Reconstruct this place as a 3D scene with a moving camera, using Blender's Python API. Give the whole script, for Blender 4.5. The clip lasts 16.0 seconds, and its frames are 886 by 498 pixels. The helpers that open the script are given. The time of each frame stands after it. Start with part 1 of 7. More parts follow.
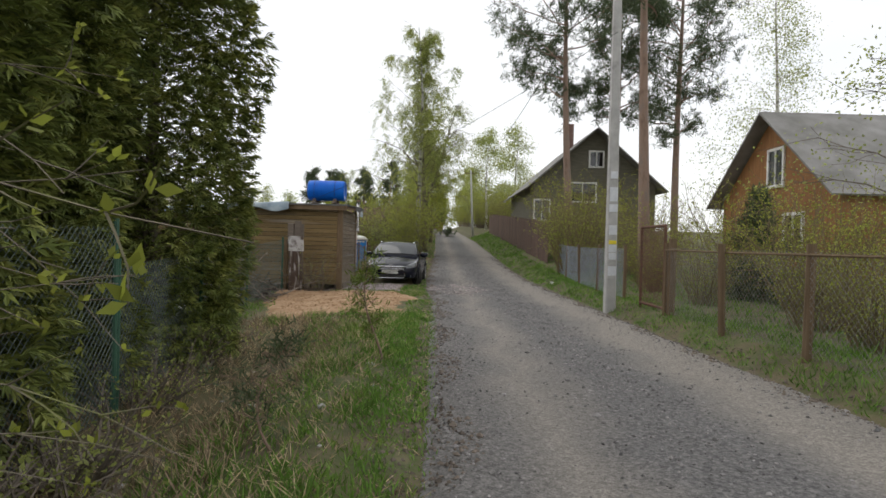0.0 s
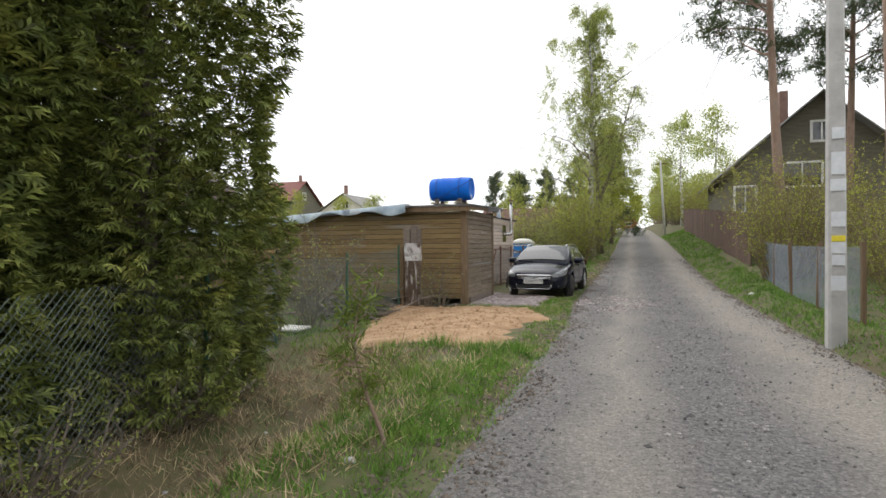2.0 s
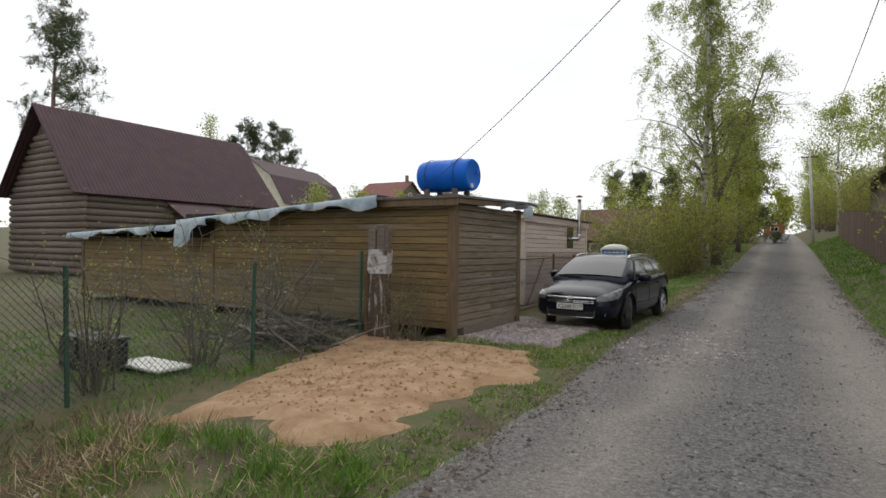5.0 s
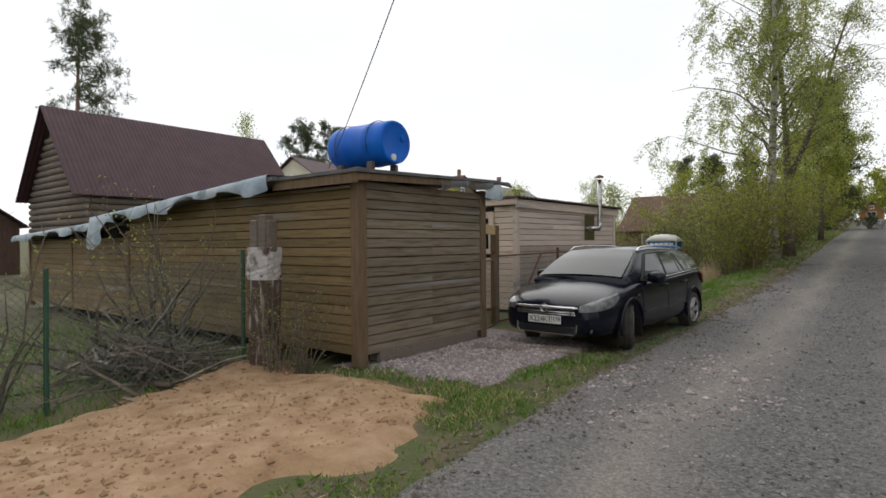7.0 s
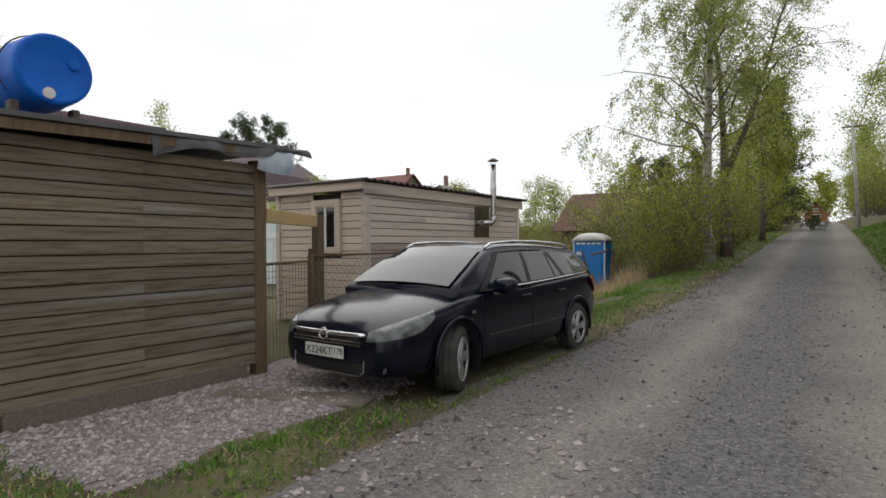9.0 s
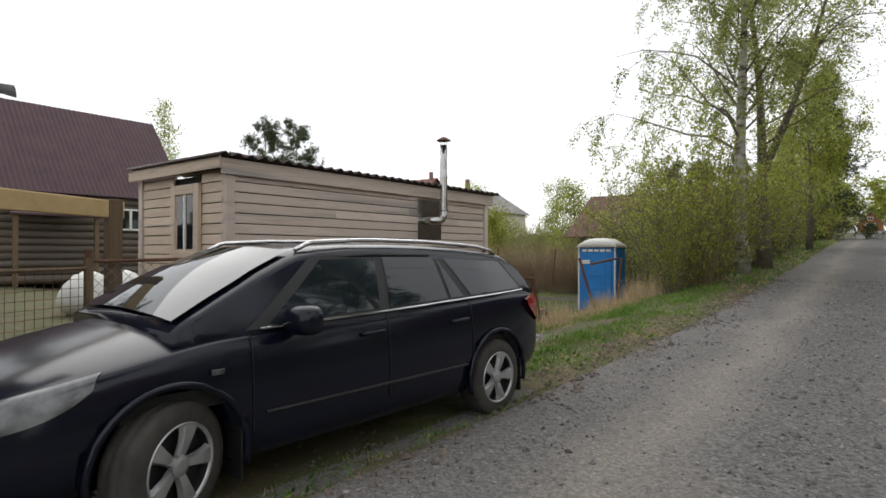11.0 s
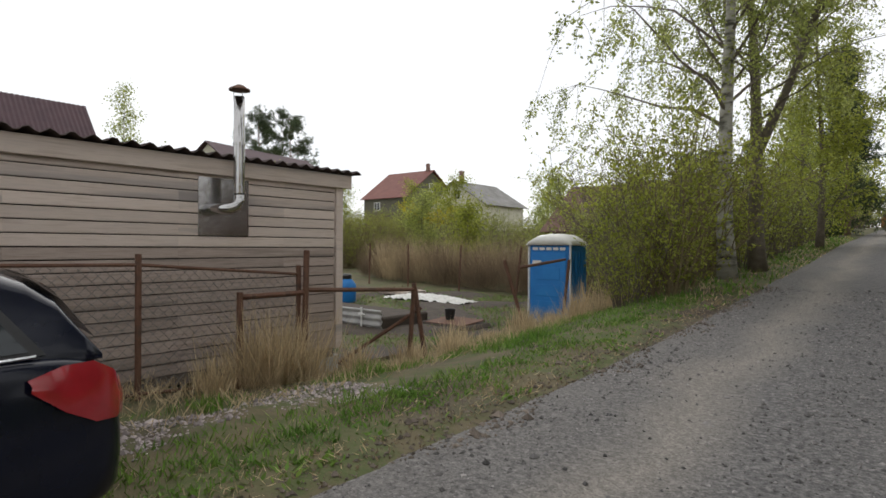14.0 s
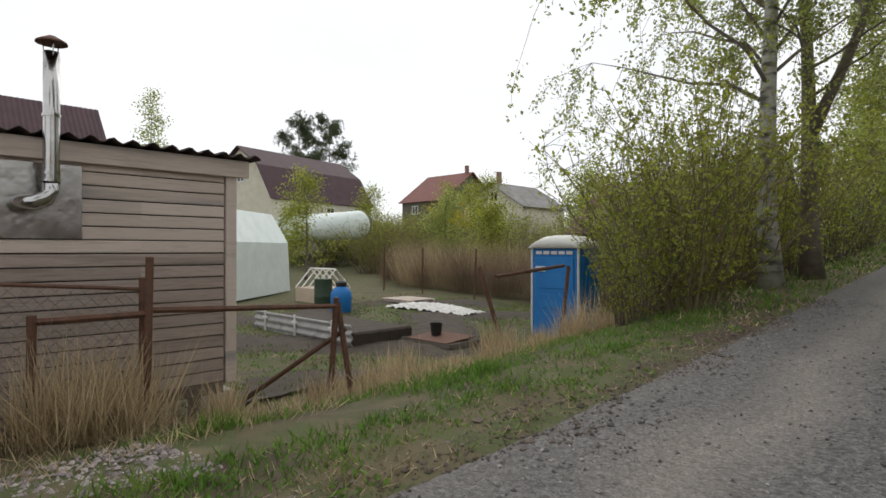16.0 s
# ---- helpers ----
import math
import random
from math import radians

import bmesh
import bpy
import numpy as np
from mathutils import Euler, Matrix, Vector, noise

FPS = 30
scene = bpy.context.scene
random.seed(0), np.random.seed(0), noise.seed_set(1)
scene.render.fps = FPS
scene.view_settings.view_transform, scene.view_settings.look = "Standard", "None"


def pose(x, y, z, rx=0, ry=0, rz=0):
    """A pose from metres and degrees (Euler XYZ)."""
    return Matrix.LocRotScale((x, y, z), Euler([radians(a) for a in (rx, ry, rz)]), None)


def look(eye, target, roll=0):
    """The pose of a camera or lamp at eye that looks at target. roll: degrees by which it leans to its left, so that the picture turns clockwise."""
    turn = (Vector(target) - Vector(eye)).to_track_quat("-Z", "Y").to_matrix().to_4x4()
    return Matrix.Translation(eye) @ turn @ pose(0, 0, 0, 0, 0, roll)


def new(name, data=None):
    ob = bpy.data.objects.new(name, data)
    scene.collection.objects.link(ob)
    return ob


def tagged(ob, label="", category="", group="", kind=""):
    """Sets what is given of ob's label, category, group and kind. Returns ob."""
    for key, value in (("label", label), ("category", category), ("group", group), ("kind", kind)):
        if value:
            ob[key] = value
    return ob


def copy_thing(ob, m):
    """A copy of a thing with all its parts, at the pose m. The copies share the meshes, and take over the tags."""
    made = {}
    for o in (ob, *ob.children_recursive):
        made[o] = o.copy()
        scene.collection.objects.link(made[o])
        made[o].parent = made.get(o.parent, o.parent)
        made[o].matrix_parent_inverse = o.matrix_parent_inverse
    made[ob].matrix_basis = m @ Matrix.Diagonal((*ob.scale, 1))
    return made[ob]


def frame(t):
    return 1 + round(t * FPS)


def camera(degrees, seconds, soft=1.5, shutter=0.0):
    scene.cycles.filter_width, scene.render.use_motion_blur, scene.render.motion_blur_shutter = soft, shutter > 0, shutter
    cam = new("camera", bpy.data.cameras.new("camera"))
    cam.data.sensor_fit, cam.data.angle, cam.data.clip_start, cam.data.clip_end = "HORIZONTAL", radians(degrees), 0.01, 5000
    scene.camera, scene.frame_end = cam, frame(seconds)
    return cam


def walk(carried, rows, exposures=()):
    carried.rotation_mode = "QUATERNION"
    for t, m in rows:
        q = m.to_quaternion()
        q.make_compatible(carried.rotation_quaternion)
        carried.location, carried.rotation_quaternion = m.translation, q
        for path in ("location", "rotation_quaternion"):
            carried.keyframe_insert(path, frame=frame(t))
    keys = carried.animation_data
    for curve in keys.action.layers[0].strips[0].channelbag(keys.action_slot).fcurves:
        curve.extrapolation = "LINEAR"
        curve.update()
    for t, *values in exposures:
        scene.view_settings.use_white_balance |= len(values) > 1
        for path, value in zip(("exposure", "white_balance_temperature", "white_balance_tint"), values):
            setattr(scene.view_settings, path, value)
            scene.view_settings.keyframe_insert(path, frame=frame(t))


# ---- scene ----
cam = camera(76.3, 16.0, soft=1.6)
PATH = [
    (0, (-0.697, 1.349, 1.273), (-0.67, 3.349, 1.258), 1.4),
    (0.5, (-0.517, 2.04, 1.305), (-0.803, 4.02, 1.293), 0.5),
    (1, (-0.228, 2.758, 1.324), (-0.736, 4.692, 1.314), 0.3),
    (1.5, (0.136, 3.572, 1.332), (-0.449, 5.484, 1.319), -0.5),
    (2, (0.408, 4.29, 1.351), (-0.23, 6.185, 1.339), -0.4),
    (2.5, (0.623, 5.054, 1.389), (-0.07, 6.93, 1.378), -0.5),
    (3, (0.816, 5.757, 1.413), (0.051, 7.605, 1.406), -0.7),
    (3.5, (0.976, 6.568, 1.416), (0.139, 8.384, 1.411), -0.6),
    (4, (1.141, 7.354, 1.432), (0.265, 9.152, 1.427), -0.5),
    (4.5, (1.252, 8.146, 1.417), (0.323, 9.917, 1.41), 1.0),
    (4.7, (1.296, 8.46, 1.448), (0.327, 10.209, 1.441), 1.1),
    (6.8, (1.62, 11.917, 1.492), (0.377, 13.484, 1.477), -0.6),
    (7, (1.624, 12.33, 1.441), (0.389, 13.903, 1.42), -0.5),
    (7.5, (1.753, 13.18, 1.396), (0.604, 14.817, 1.381), -0.6),
    (8, (1.734, 14.032, 1.396), (0.632, 15.7, 1.381), -0.5),
    (8.5, (1.737, 14.866, 1.359), (0.635, 16.535, 1.346), -0.5),
    (9, (1.719, 15.729, 1.337), (0.588, 17.379, 1.321), -0.4),
    (9.2, (1.67, 16.129, 1.334), (0.524, 17.768, 1.32), -0.4),
    (11.3, (1.508, 19.29, 1.262), (0.27, 20.861, 1.269), 0.3),
    (11.5, (1.529, 19.521, 1.242), (0.29, 21.091, 1.242), 0.4),
    (12, (1.533, 20.143, 1.297), (0.267, 21.692, 1.296), 0.5),
    (12.5, (1.513, 20.855, 1.306), (0.216, 22.378, 1.3), 0.4),
    (13, (1.579, 21.456, 1.361), (0.281, 22.977, 1.358), 0.3),
    (13.5, (1.537, 22.175, 1.375), (0.246, 23.703, 1.365), 0.5),
    (14, (1.552, 22.795, 1.397), (0.277, 24.336, 1.385), 0.4),
    (14.5, (1.626, 23.527, 1.376), (0.324, 25.045, 1.367), 0.3),
    (15, (1.646, 24.171, 1.399), (0.341, 25.686, 1.392), 0.2),
    (15.5, (1.503, 24.757, 1.399), (0.179, 26.255, 1.391), 0.2),
    (16, (1.397, 25.111, 1.405), (-0.01, 26.533, 1.406), 0.1),
]
walk(cam, [(t, look(eye, target, roll)) for t, eye, target, roll in PATH],
     exposures=((0, 0.08), (0.7, 0.6), (1.3, 0.7), (2.5, 0.5), (3.5, 0.35), (4.5, 0.05), (7, 0.0), (9, 0.0), (11.5, 0.2), (12.5, 0.2), (13.5, 0.1), (14.5, 0.0), (16, 0.0)))

# ---- light ----
wd = bpy.data.worlds.new("overcast_sky")
scene.world = wd
wd.use_nodes = True
wn, wl = wd.node_tree.nodes, wd.node_tree.links
wn.clear()
sky = wn.new("ShaderNodeTexSky")
sky.sky_type, sky.sun_disc = "NISHITA", False
sky.sun_elevation, sky.sun_rotation = radians(48), radians(-55)
skys = wn.new("ShaderNodeVectorMath"); skys.operation = "SCALE"; skys.inputs["Scale"].default_value = 0.11
wtc = wn.new("ShaderNodeTexCoord")
wno = wn.new("ShaderNodeTexNoise"); wno.inputs["Scale"].default_value = 2.2; wno.inputs["Detail"].default_value = 5
wmp = wn.new("ShaderNodeMapping"); wmp.inputs["Scale"].default_value = (1, 1, 2.6)
wrp = wn.new("ShaderNodeValToRGB")
wrp.color_ramp.elements[0].position, wrp.color_ramp.elements[0].color = 0.30, (0.93, 0.95, 0.98, 1)
wrp.color_ramp.elements[1].position, wrp.color_ramp.elements[1].color = 0.52, (1.0, 1.0, 1.0, 1)
wmx = wn.new("ShaderNodeMix"); wmx.data_type = "RGBA"; wmx.inputs[0].default_value = 0.90
wbg = wn.new("ShaderNodeBackground"); wbg.inputs["Strength"].default_value = 1.08
wou = wn.new("ShaderNodeOutputWorld")
wl.new(sky.outputs[0], skys.inputs[0]); wl.new(wtc.outputs["Generated"], wmp.inputs[0]); wl.new(wmp.outputs[0], wno.inputs["Vector"])
wl.new(wno.outputs["Fac"], wrp.inputs[0]); wl.new(skys.outputs[0], wmx.inputs[6]); wl.new(wrp.outputs[0], wmx.inputs[7])
wl.new(wmx.outputs[2], wbg.inputs[0]); wl.new(wbg.outputs[0], wou.inputs[0])
sun = new("sun", bpy.data.lights.new("sun", "SUN"))
sun.data.energy, sun.data.angle, sun.data.color = 0.8, radians(60), (1.0, 0.97, 0.92)
sun.matrix_world = look((-40, 28, 54), (0, 0, 0))

# ---- materials ----
def material(name, cols, rough=0.8, scale=4.0, detail=6, bump=0.3, bscale=60.0, metal=0.0, stretch=(1, 1, 1), rand=0.0, coords="Object", spots=None, island=0.0, spec=0.4, coat=0.0, thin=0.0):
    """Two scales of noise between the given colours, fine relief, and a share of random brightness for each piece."""
    m = bpy.data.materials.new(name)
    m.use_nodes = True
    n, l = m.node_tree.nodes, m.node_tree.links
    b = n["Principled BSDF"]
    tc = n.new("ShaderNodeTexCoord")
    mp = n.new("ShaderNodeMapping"); mp.inputs["Scale"].default_value = stretch
    l.new(tc.outputs[coords], mp.inputs[0])
    vec = mp.outputs[0]
    oi = n.new("ShaderNodeObjectInfo")
    if rand:
        sc = n.new("ShaderNodeVectorMath"); sc.operation = "MULTIPLY_ADD"
        cx = n.new("ShaderNodeCombineXYZ")
        for k in range(3):
            l.new(oi.outputs["Random"], cx.inputs[k])
        l.new(cx.outputs[0], sc.inputs[0]); sc.inputs[1].default_value = (37, 53, 71); l.new(vec, sc.inputs[2])
        vec = sc.outputs[0]
    no = n.new("ShaderNodeTexNoise"); no.inputs["Scale"].default_value = scale; no.inputs["Detail"].default_value = detail; no.inputs["Roughness"].default_value = 0.62
    l.new(vec, no.inputs["Vector"])
    rp = n.new("ShaderNodeValToRGB")
    el = rp.color_ramp.elements
    while len(el) < len(cols):
        el.new(0.5)
    for k, c in enumerate(cols):
        el[k].position = 0.3 + 0.4 * k / max(1, len(cols) - 1)
        el[k].color = (*c, 1)
    l.new(no.outputs["Fac"], rp.inputs[0])
    col = rp.outputs[0]
    if spots:
        n2 = n.new("ShaderNodeTexNoise"); n2.inputs["Scale"].default_value = spots[1]; n2.inputs["Detail"].default_value = 5
        l.new(vec, n2.inputs["Vector"])
        r2 = n.new("ShaderNodeValToRGB"); r2.color_ramp.elements[0].position = spots[2]; r2.color_ramp.elements[1].position = spots[2] + 0.12
        l.new(n2.outputs["Fac"], r2.inputs[0])
        mx = n.new("ShaderNodeMix"); mx.data_type = "RGBA"
        l.new(r2.outputs[0], mx.inputs[0]); l.new(col, mx.inputs[6]); mx.inputs[7].default_value = (*spots[0], 1)
        col = mx.outputs[2]
    src, amt = (oi.outputs["Random"], rand) if rand else (None, 0)
    if island:
        ge = n.new("ShaderNodeNewGeometry")
        src, amt = ge.outputs["Random Per Island"], island
    if src is not None:
        mr = n.new("ShaderNodeMapRange"); mr.inputs[3].default_value = 1 - amt; mr.inputs[4].default_value = 1 + amt
        l.new(src, mr.inputs[0])
        vm = n.new("ShaderNodeVectorMath"); vm.operation = "SCALE"
        l.new(col, vm.inputs[0]); l.new(mr.outputs[0], vm.inputs["Scale"])
        col = vm.outputs[0]
    l.new(col, b.inputs["Base Color"])
    b.inputs["Roughness"].default_value, b.inputs["Metallic"].default_value = rough, metal
    b.inputs["Specular IOR Level"].default_value = spec
    b.inputs["Coat Weight"].default_value = coat
    if bump:
        n3 = n.new("ShaderNodeTexNoise"); n3.inputs["Scale"].default_value = bscale; n3.inputs["Detail"].default_value = 4
        l.new(vec, n3.inputs["Vector"])
        bp = n.new("ShaderNodeBump"); bp.inputs["Strength"].default_value = bump; bp.inputs["Distance"].default_value = 0.01
        l.new(n3.outputs["Fac"], bp.inputs["Height"]); l.new(bp.outputs[0], b.inputs["Normal"])
    if thin:
        tr = n.new("ShaderNodeBsdfTranslucent"); l.new(col, tr.inputs[0])
        ms = n.new("ShaderNodeMixShader"); ms.inputs[0].default_value = thin
        l.new(b.outputs[0], ms.inputs[1]); l.new(tr.outputs[0], ms.inputs[2])
        l.new(ms.outputs[0], n["Material Output"].inputs[0])
    return m


def plain(name, col, rough=0.5, metal=0.0, spec=0.5, coat=0.0):
    return material(name, [tuple(c * 0.85 for c in col), tuple(min(1, c * 1.1) for c in col)], rough, 9.0, 4, 0.05, 120, metal, spec=spec, coat=coat)


M_ground = material("soil_and_turf", [(0.06, 0.075, 0.025), (0.13, 0.105, 0.06), (0.075, 0.095, 0.03), (0.19, 0.15, 0.095)], 0.95, 1.6, 12, 1.0, 18, spots=((0.085, 0.065, 0.045), 0.7, 0.54))
M_sand = material("sawdust", [(0.25, 0.15, 0.08), (0.36, 0.23, 0.13), (0.46, 0.32, 0.20)], 0.95, 3.5, 12, 0.8, 40, spots=((0.24, 0.17, 0.10), 5.0, 0.64))
M_stone = material("crushed_stone", [(0.26, 0.22, 0.215), (0.38, 0.33, 0.32), (0.30, 0.25, 0.25)], 0.9, 3.0, 5, 0.4, 60, island=0.45)
M_gravel = material("gravel_bed", [(0.17, 0.14, 0.14), (0.33, 0.28, 0.28)], 0.95, 22, 6, 1.0, 60)
M_grass = material("fresh_grass", [(0.08, 0.17, 0.025), (0.14, 0.26, 0.04), (0.22, 0.29, 0.07)], 0.7, 2.2, 6, 0, island=0.45, thin=0.35)
M_straw = material("dry_grass", [(0.42, 0.32, 0.19), (0.58, 0.46, 0.29), (0.36, 0.27, 0.16)], 0.85, 1.5, 4, 0, island=0.35, thin=0.25)
M_litter = material("brown_weeds", [(0.17, 0.12, 0.08), (0.31, 0.235, 0.15)], 0.9, 1.5, 4, 0, island=0.4, thin=0.15)
M_thuja = material("thuja_scales", [(0.075, 0.105, 0.028), (0.15, 0.18, 0.042), (0.30, 0.30, 0.075)], 0.65, 2.6, 6, 0, island=0.55, thin=0.25)
M_leaf_b = material("young_birch_leaf", [(0.28, 0.33, 0.08), (0.42, 0.45, 0.15)], 0.6, 0.8, 4, 0, island=0.4, thin=0.58)
M_leaf_y = material("willow_leaf", [(0.24, 0.28, 0.04), (0.40, 0.42, 0.08)], 0.6, 0.8, 4, 0, island=0.45, thin=0.55)
M_needle = material("pine_needle", [(0.055, 0.08, 0.035), (0.095, 0.125, 0.055)], 0.6, 0.8, 4, 0, island=0.35, thin=0.3)
M_needle_l = material("larch_needle", [(0.10, 0.15, 0.02), (0.17, 0.22, 0.03)], 0.6, 0.8, 4, 0, island=0.3, thin=0.3)
M_twig = material("twig_bark", [(0.10, 0.082, 0.064), (0.21, 0.175, 0.14)], 0.9, 8, 5, 0.3, 60)
M_twig_o = material("ochre_twig", [(0.13, 0.10, 0.055), (0.25, 0.20, 0.11)], 0.9, 8, 5, 0.3, 60)
M_pinebark = material("pine_bark", [(0.17, 0.115, 0.085), (0.27, 0.185, 0.14), (0.21, 0.17, 0.145)], 0.95, 7, 7, 0.9, 30, stretch=(1, 1, 0.35))
M_birchbark = material("birch_bark", [(0.55, 0.53, 0.48), (0.70, 0.68, 0.63)], 0.8, 4, 6, 0.3, 40, stretch=(1, 1, 3), spots=((0.06, 0.055, 0.05), 2.2, 0.54))
M_birchold = material("mossy_birch_bark", [(0.30, 0.29, 0.24), (0.52, 0.50, 0.45)], 0.85, 4, 6, 0.4, 40, stretch=(1, 1, 3), spots=((0.075, 0.07, 0.055), 2.0, 0.50))
M_darkbark = material("old_bark", [(0.10, 0.085, 0.065), (0.2, 0.17, 0.13)], 0.95, 7, 6, 0.9, 25, spots=((0.19, 0.2, 0.07), 1.8, 0.56))
WOOD = dict(rough=0.8, scale=6, detail=9, bump=0.45, bscale=40, rand=0.19)
M_plank_shed = material("stained_plank", [(0.11, 0.072, 0.03), (0.21, 0.145, 0.062), (0.19, 0.14, 0.08)], stretch=(0.35, 6, 6), spots=((0.29, 0.25, 0.21), 1.0, 0.60), **WOOD)
M_plank_shed_y = material("weathered_stained_plank", [(0.09, 0.07, 0.046), (0.20, 0.157, 0.11), (0.22, 0.19, 0.155)], stretch=(6, 0.35, 6), spots=((0.28, 0.26, 0.245), 0.9, 0.58), **WOOD)
M_plank_cab = material("raw_pale_plank", [(0.50, 0.405, 0.34), (0.64, 0.54, 0.47), (0.56, 0.475, 0.42)], stretch=(6, 0.35, 6), spots=((0.36, 0.32, 0.30), 0.8, 0.57), **{**WOOD, "rand": 0.10})
M_plank_cab_x = material("raw_pale_plank_end", [(0.54, 0.42, 0.31), (0.68, 0.55, 0.43), (0.60, 0.49, 0.39)], stretch=(0.35, 6, 6), spots=((0.36, 0.3, 0.26), 0.8, 0.64), **{**WOOD, "rand": 0.10})
M_plank_grey = material("grey_old_plank", [(0.12, 0.095, 0.075), (0.20, 0.165, 0.14)], stretch=(0.4, 5, 5), **WOOD)
M_post = material("brown_stained_post", [(0.12, 0.08, 0.045), (0.20, 0.14, 0.085)], 0.85, 5, 8, 0.4, 40, stretch=(5, 5, 0.5))
M_cut = material("cut_branch_bark", [(0.10, 0.085, 0.07), (0.24, 0.205, 0.17)], 0.9, 7, 6, 0.4, 40, island=0.5)
# near-black colour standing in for the shade inside the boarded buildings
M_dark = material("shade_dark_core", [(0.02, 0.018, 0.015), (0.04, 0.035, 0.03)], 0.95, 4, 4, 0.3, 30)
M_felt = material("grey_roofing_felt", [(0.08, 0.08, 0.083), (0.16, 0.16, 0.165)], 0.8, 3, 7, 0.4, 60)
M_tarp = material("faded_blue_tarpaulin", [(0.24, 0.31, 0.38), (0.38, 0.45, 0.50), (0.50, 0.55, 0.58)], 0.6, 2.5, 7, 0.3, 25, spots=((0.16, 0.19, 0.23), 2.2, 0.60))
M_barrel = material("blue_plastic", [(0.002, 0.10, 0.52), (0.004, 0.15, 0.64)], 0.45, 2.0, 4, 0.06, 30, spots=((0.10, 0.14, 0.20), 2.6, 0.68), spec=0.25)
M_wc = material("sun_bleached_blue_plastic", [(0.012, 0.16, 0.47), (0.02, 0.21, 0.55)], 0.5, 2.5, 5, 0.1, 30)
M_white = material("dirty_white_plastic", [(0.62, 0.61, 0.57), (0.78, 0.77, 0.73)], 0.5, 3, 6, 0.1, 40)
M_film = material("greenhouse_film", [(0.66, 0.74, 0.70), (0.8, 0.86, 0.84)], 0.4, 1.5, 5, 0.1, 30)
M_concrete = material("grey_concrete", [(0.36, 0.35, 0.34), (0.50, 0.49, 0.47)], 0.9, 4, 8, 0.4, 60, spots=((0.29, 0.28, 0.27), 3.0, 0.58))
M_paper = material("weathered_paper", [(0.55, 0.57, 0.60), (0.70, 0.71, 0.73)], 0.8, 8, 5, 0.2, 80)
M_yellow = plain("yellow_paper", (0.75, 0.62, 0.04), 0.7)
M_rust = material("rusty_steel", [(0.10, 0.05, 0.035), (0.17, 0.09, 0.06), (0.08, 0.055, 0.045)], 0.85, 6, 7, 0.3, 60, metal=0.2)
M_wire = material("galvanised_wire", [(0.20, 0.19, 0.18), (0.30, 0.29, 0.28)], 0.6, 5, 4, 0, metal=0.5)
M_wire_g = material("green_coated_wire", [(0.09, 0.12, 0.105), (0.16, 0.19, 0.175)], 0.6, 5, 4, 0)
M_wire_b = material("blue_grey_mesh", [(0.20, 0.23, 0.28), (0.30, 0.33, 0.38)], 0.7, 3, 4, 0)
M_post_g = plain("green_post_paint", (0.03, 0.09, 0.055), 0.6)
M_steel = material("bright_stainless_steel", [(0.40, 0.39, 0.385), (0.55, 0.54, 0.53)], 0.18, 3, 5, 0.7, 5, metal=1.0)
M_roofcorr = material("brown_corrugated_sheet", [(0.035, 0.022, 0.02), (0.06, 0.04, 0.035)], 0.7, 3, 5, 0.2, 40)
M_roof_br = material("maroon_ribbed_roofing", [(0.046, 0.020, 0.027), (0.068, 0.031, 0.038)], 0.65, 1.5, 5, 0.2, 30)
M_roof_red = material("red_brown_roofing", [(0.14, 0.045, 0.035), (0.20, 0.07, 0.055)], 0.7, 1.5, 5, 0.2, 30)
M_roof_grey = material("mossy_slate_roofing", [(0.17, 0.165, 0.15), (0.30, 0.29, 0.28)], 0.9, 1.2, 8, 0.4, 30)
M_wall_ol = material("olive_painted_boards", [(0.105, 0.098, 0.072), (0.17, 0.158, 0.12)], 0.85, 2, 6, 0.3, 30, stretch=(1, 1, 5))
M_wall_or = material("orange_varnished_boards", [(0.22, 0.10, 0.036), (0.34, 0.16, 0.06)], 0.7, 2, 6, 0.3, 30, stretch=(6, 6, 0.6))
M_wall_cream = material("cream_render", [(0.58, 0.55, 0.44), (0.70, 0.67, 0.56)], 0.9, 2, 6, 0.2, 40)
M_fence_br = material("brown_fence_boards", [(0.075, 0.045, 0.035), (0.13, 0.08, 0.06)], 0.85, 3, 7, 0.3, 40, rand=0.25, stretch=(5, 5, 0.6))
M_frame_w = plain("white_frame_paint", (0.75, 0.74, 0.71), 0.5)
M_glass = material("dark_window_glass", [(0.012, 0.014, 0.016), (0.02, 0.022, 0.025)], 0.05, 3, 2, 0, spec=0.8)
M_brick = material("red_brick", [(0.20, 0.12, 0.10), (0.27, 0.17, 0.14)], 0.9, 4, 6, 0.4, 40)
M_carpaint = material("dark_navy_car_paint", [(0.004, 0.0055, 0.013), (0.006, 0.008, 0.019)], 0.18, 3, 4, 0.0, spec=0.30, coat=0.10)
M_carglass = material("tinted_car_glass", [(0.010, 0.015, 0.017), (0.016, 0.022, 0.026)], 0.03, 2, 2, 0, spec=0.55)
M_trim = plain("black_plastic_trim", (0.015, 0.015, 0.016), 0.5)
M_tyre = material("dusty_tyre_rubber", [(0.035, 0.033, 0.03), (0.075, 0.07, 0.062)], 0.9, 6, 6, 0.3, 60)
M_chrome = plain("chrome_strip", (0.75, 0.75, 0.76), 0.15, 1.0)
M_alloy = plain("silver_alloy_paint", (0.52, 0.52, 0.53), 0.35, 0.7)
M_lampglass = material("clear_headlamp_glass", [(0.035, 0.038, 0.04), (0.17, 0.18, 0.185)], 0.12, 9, 3, 0, spec=0.5, coat=0.5)
M_lampred = plain("red_lamp_plastic", (0.35, 0.012, 0.02), 0.15, coat=1.0)
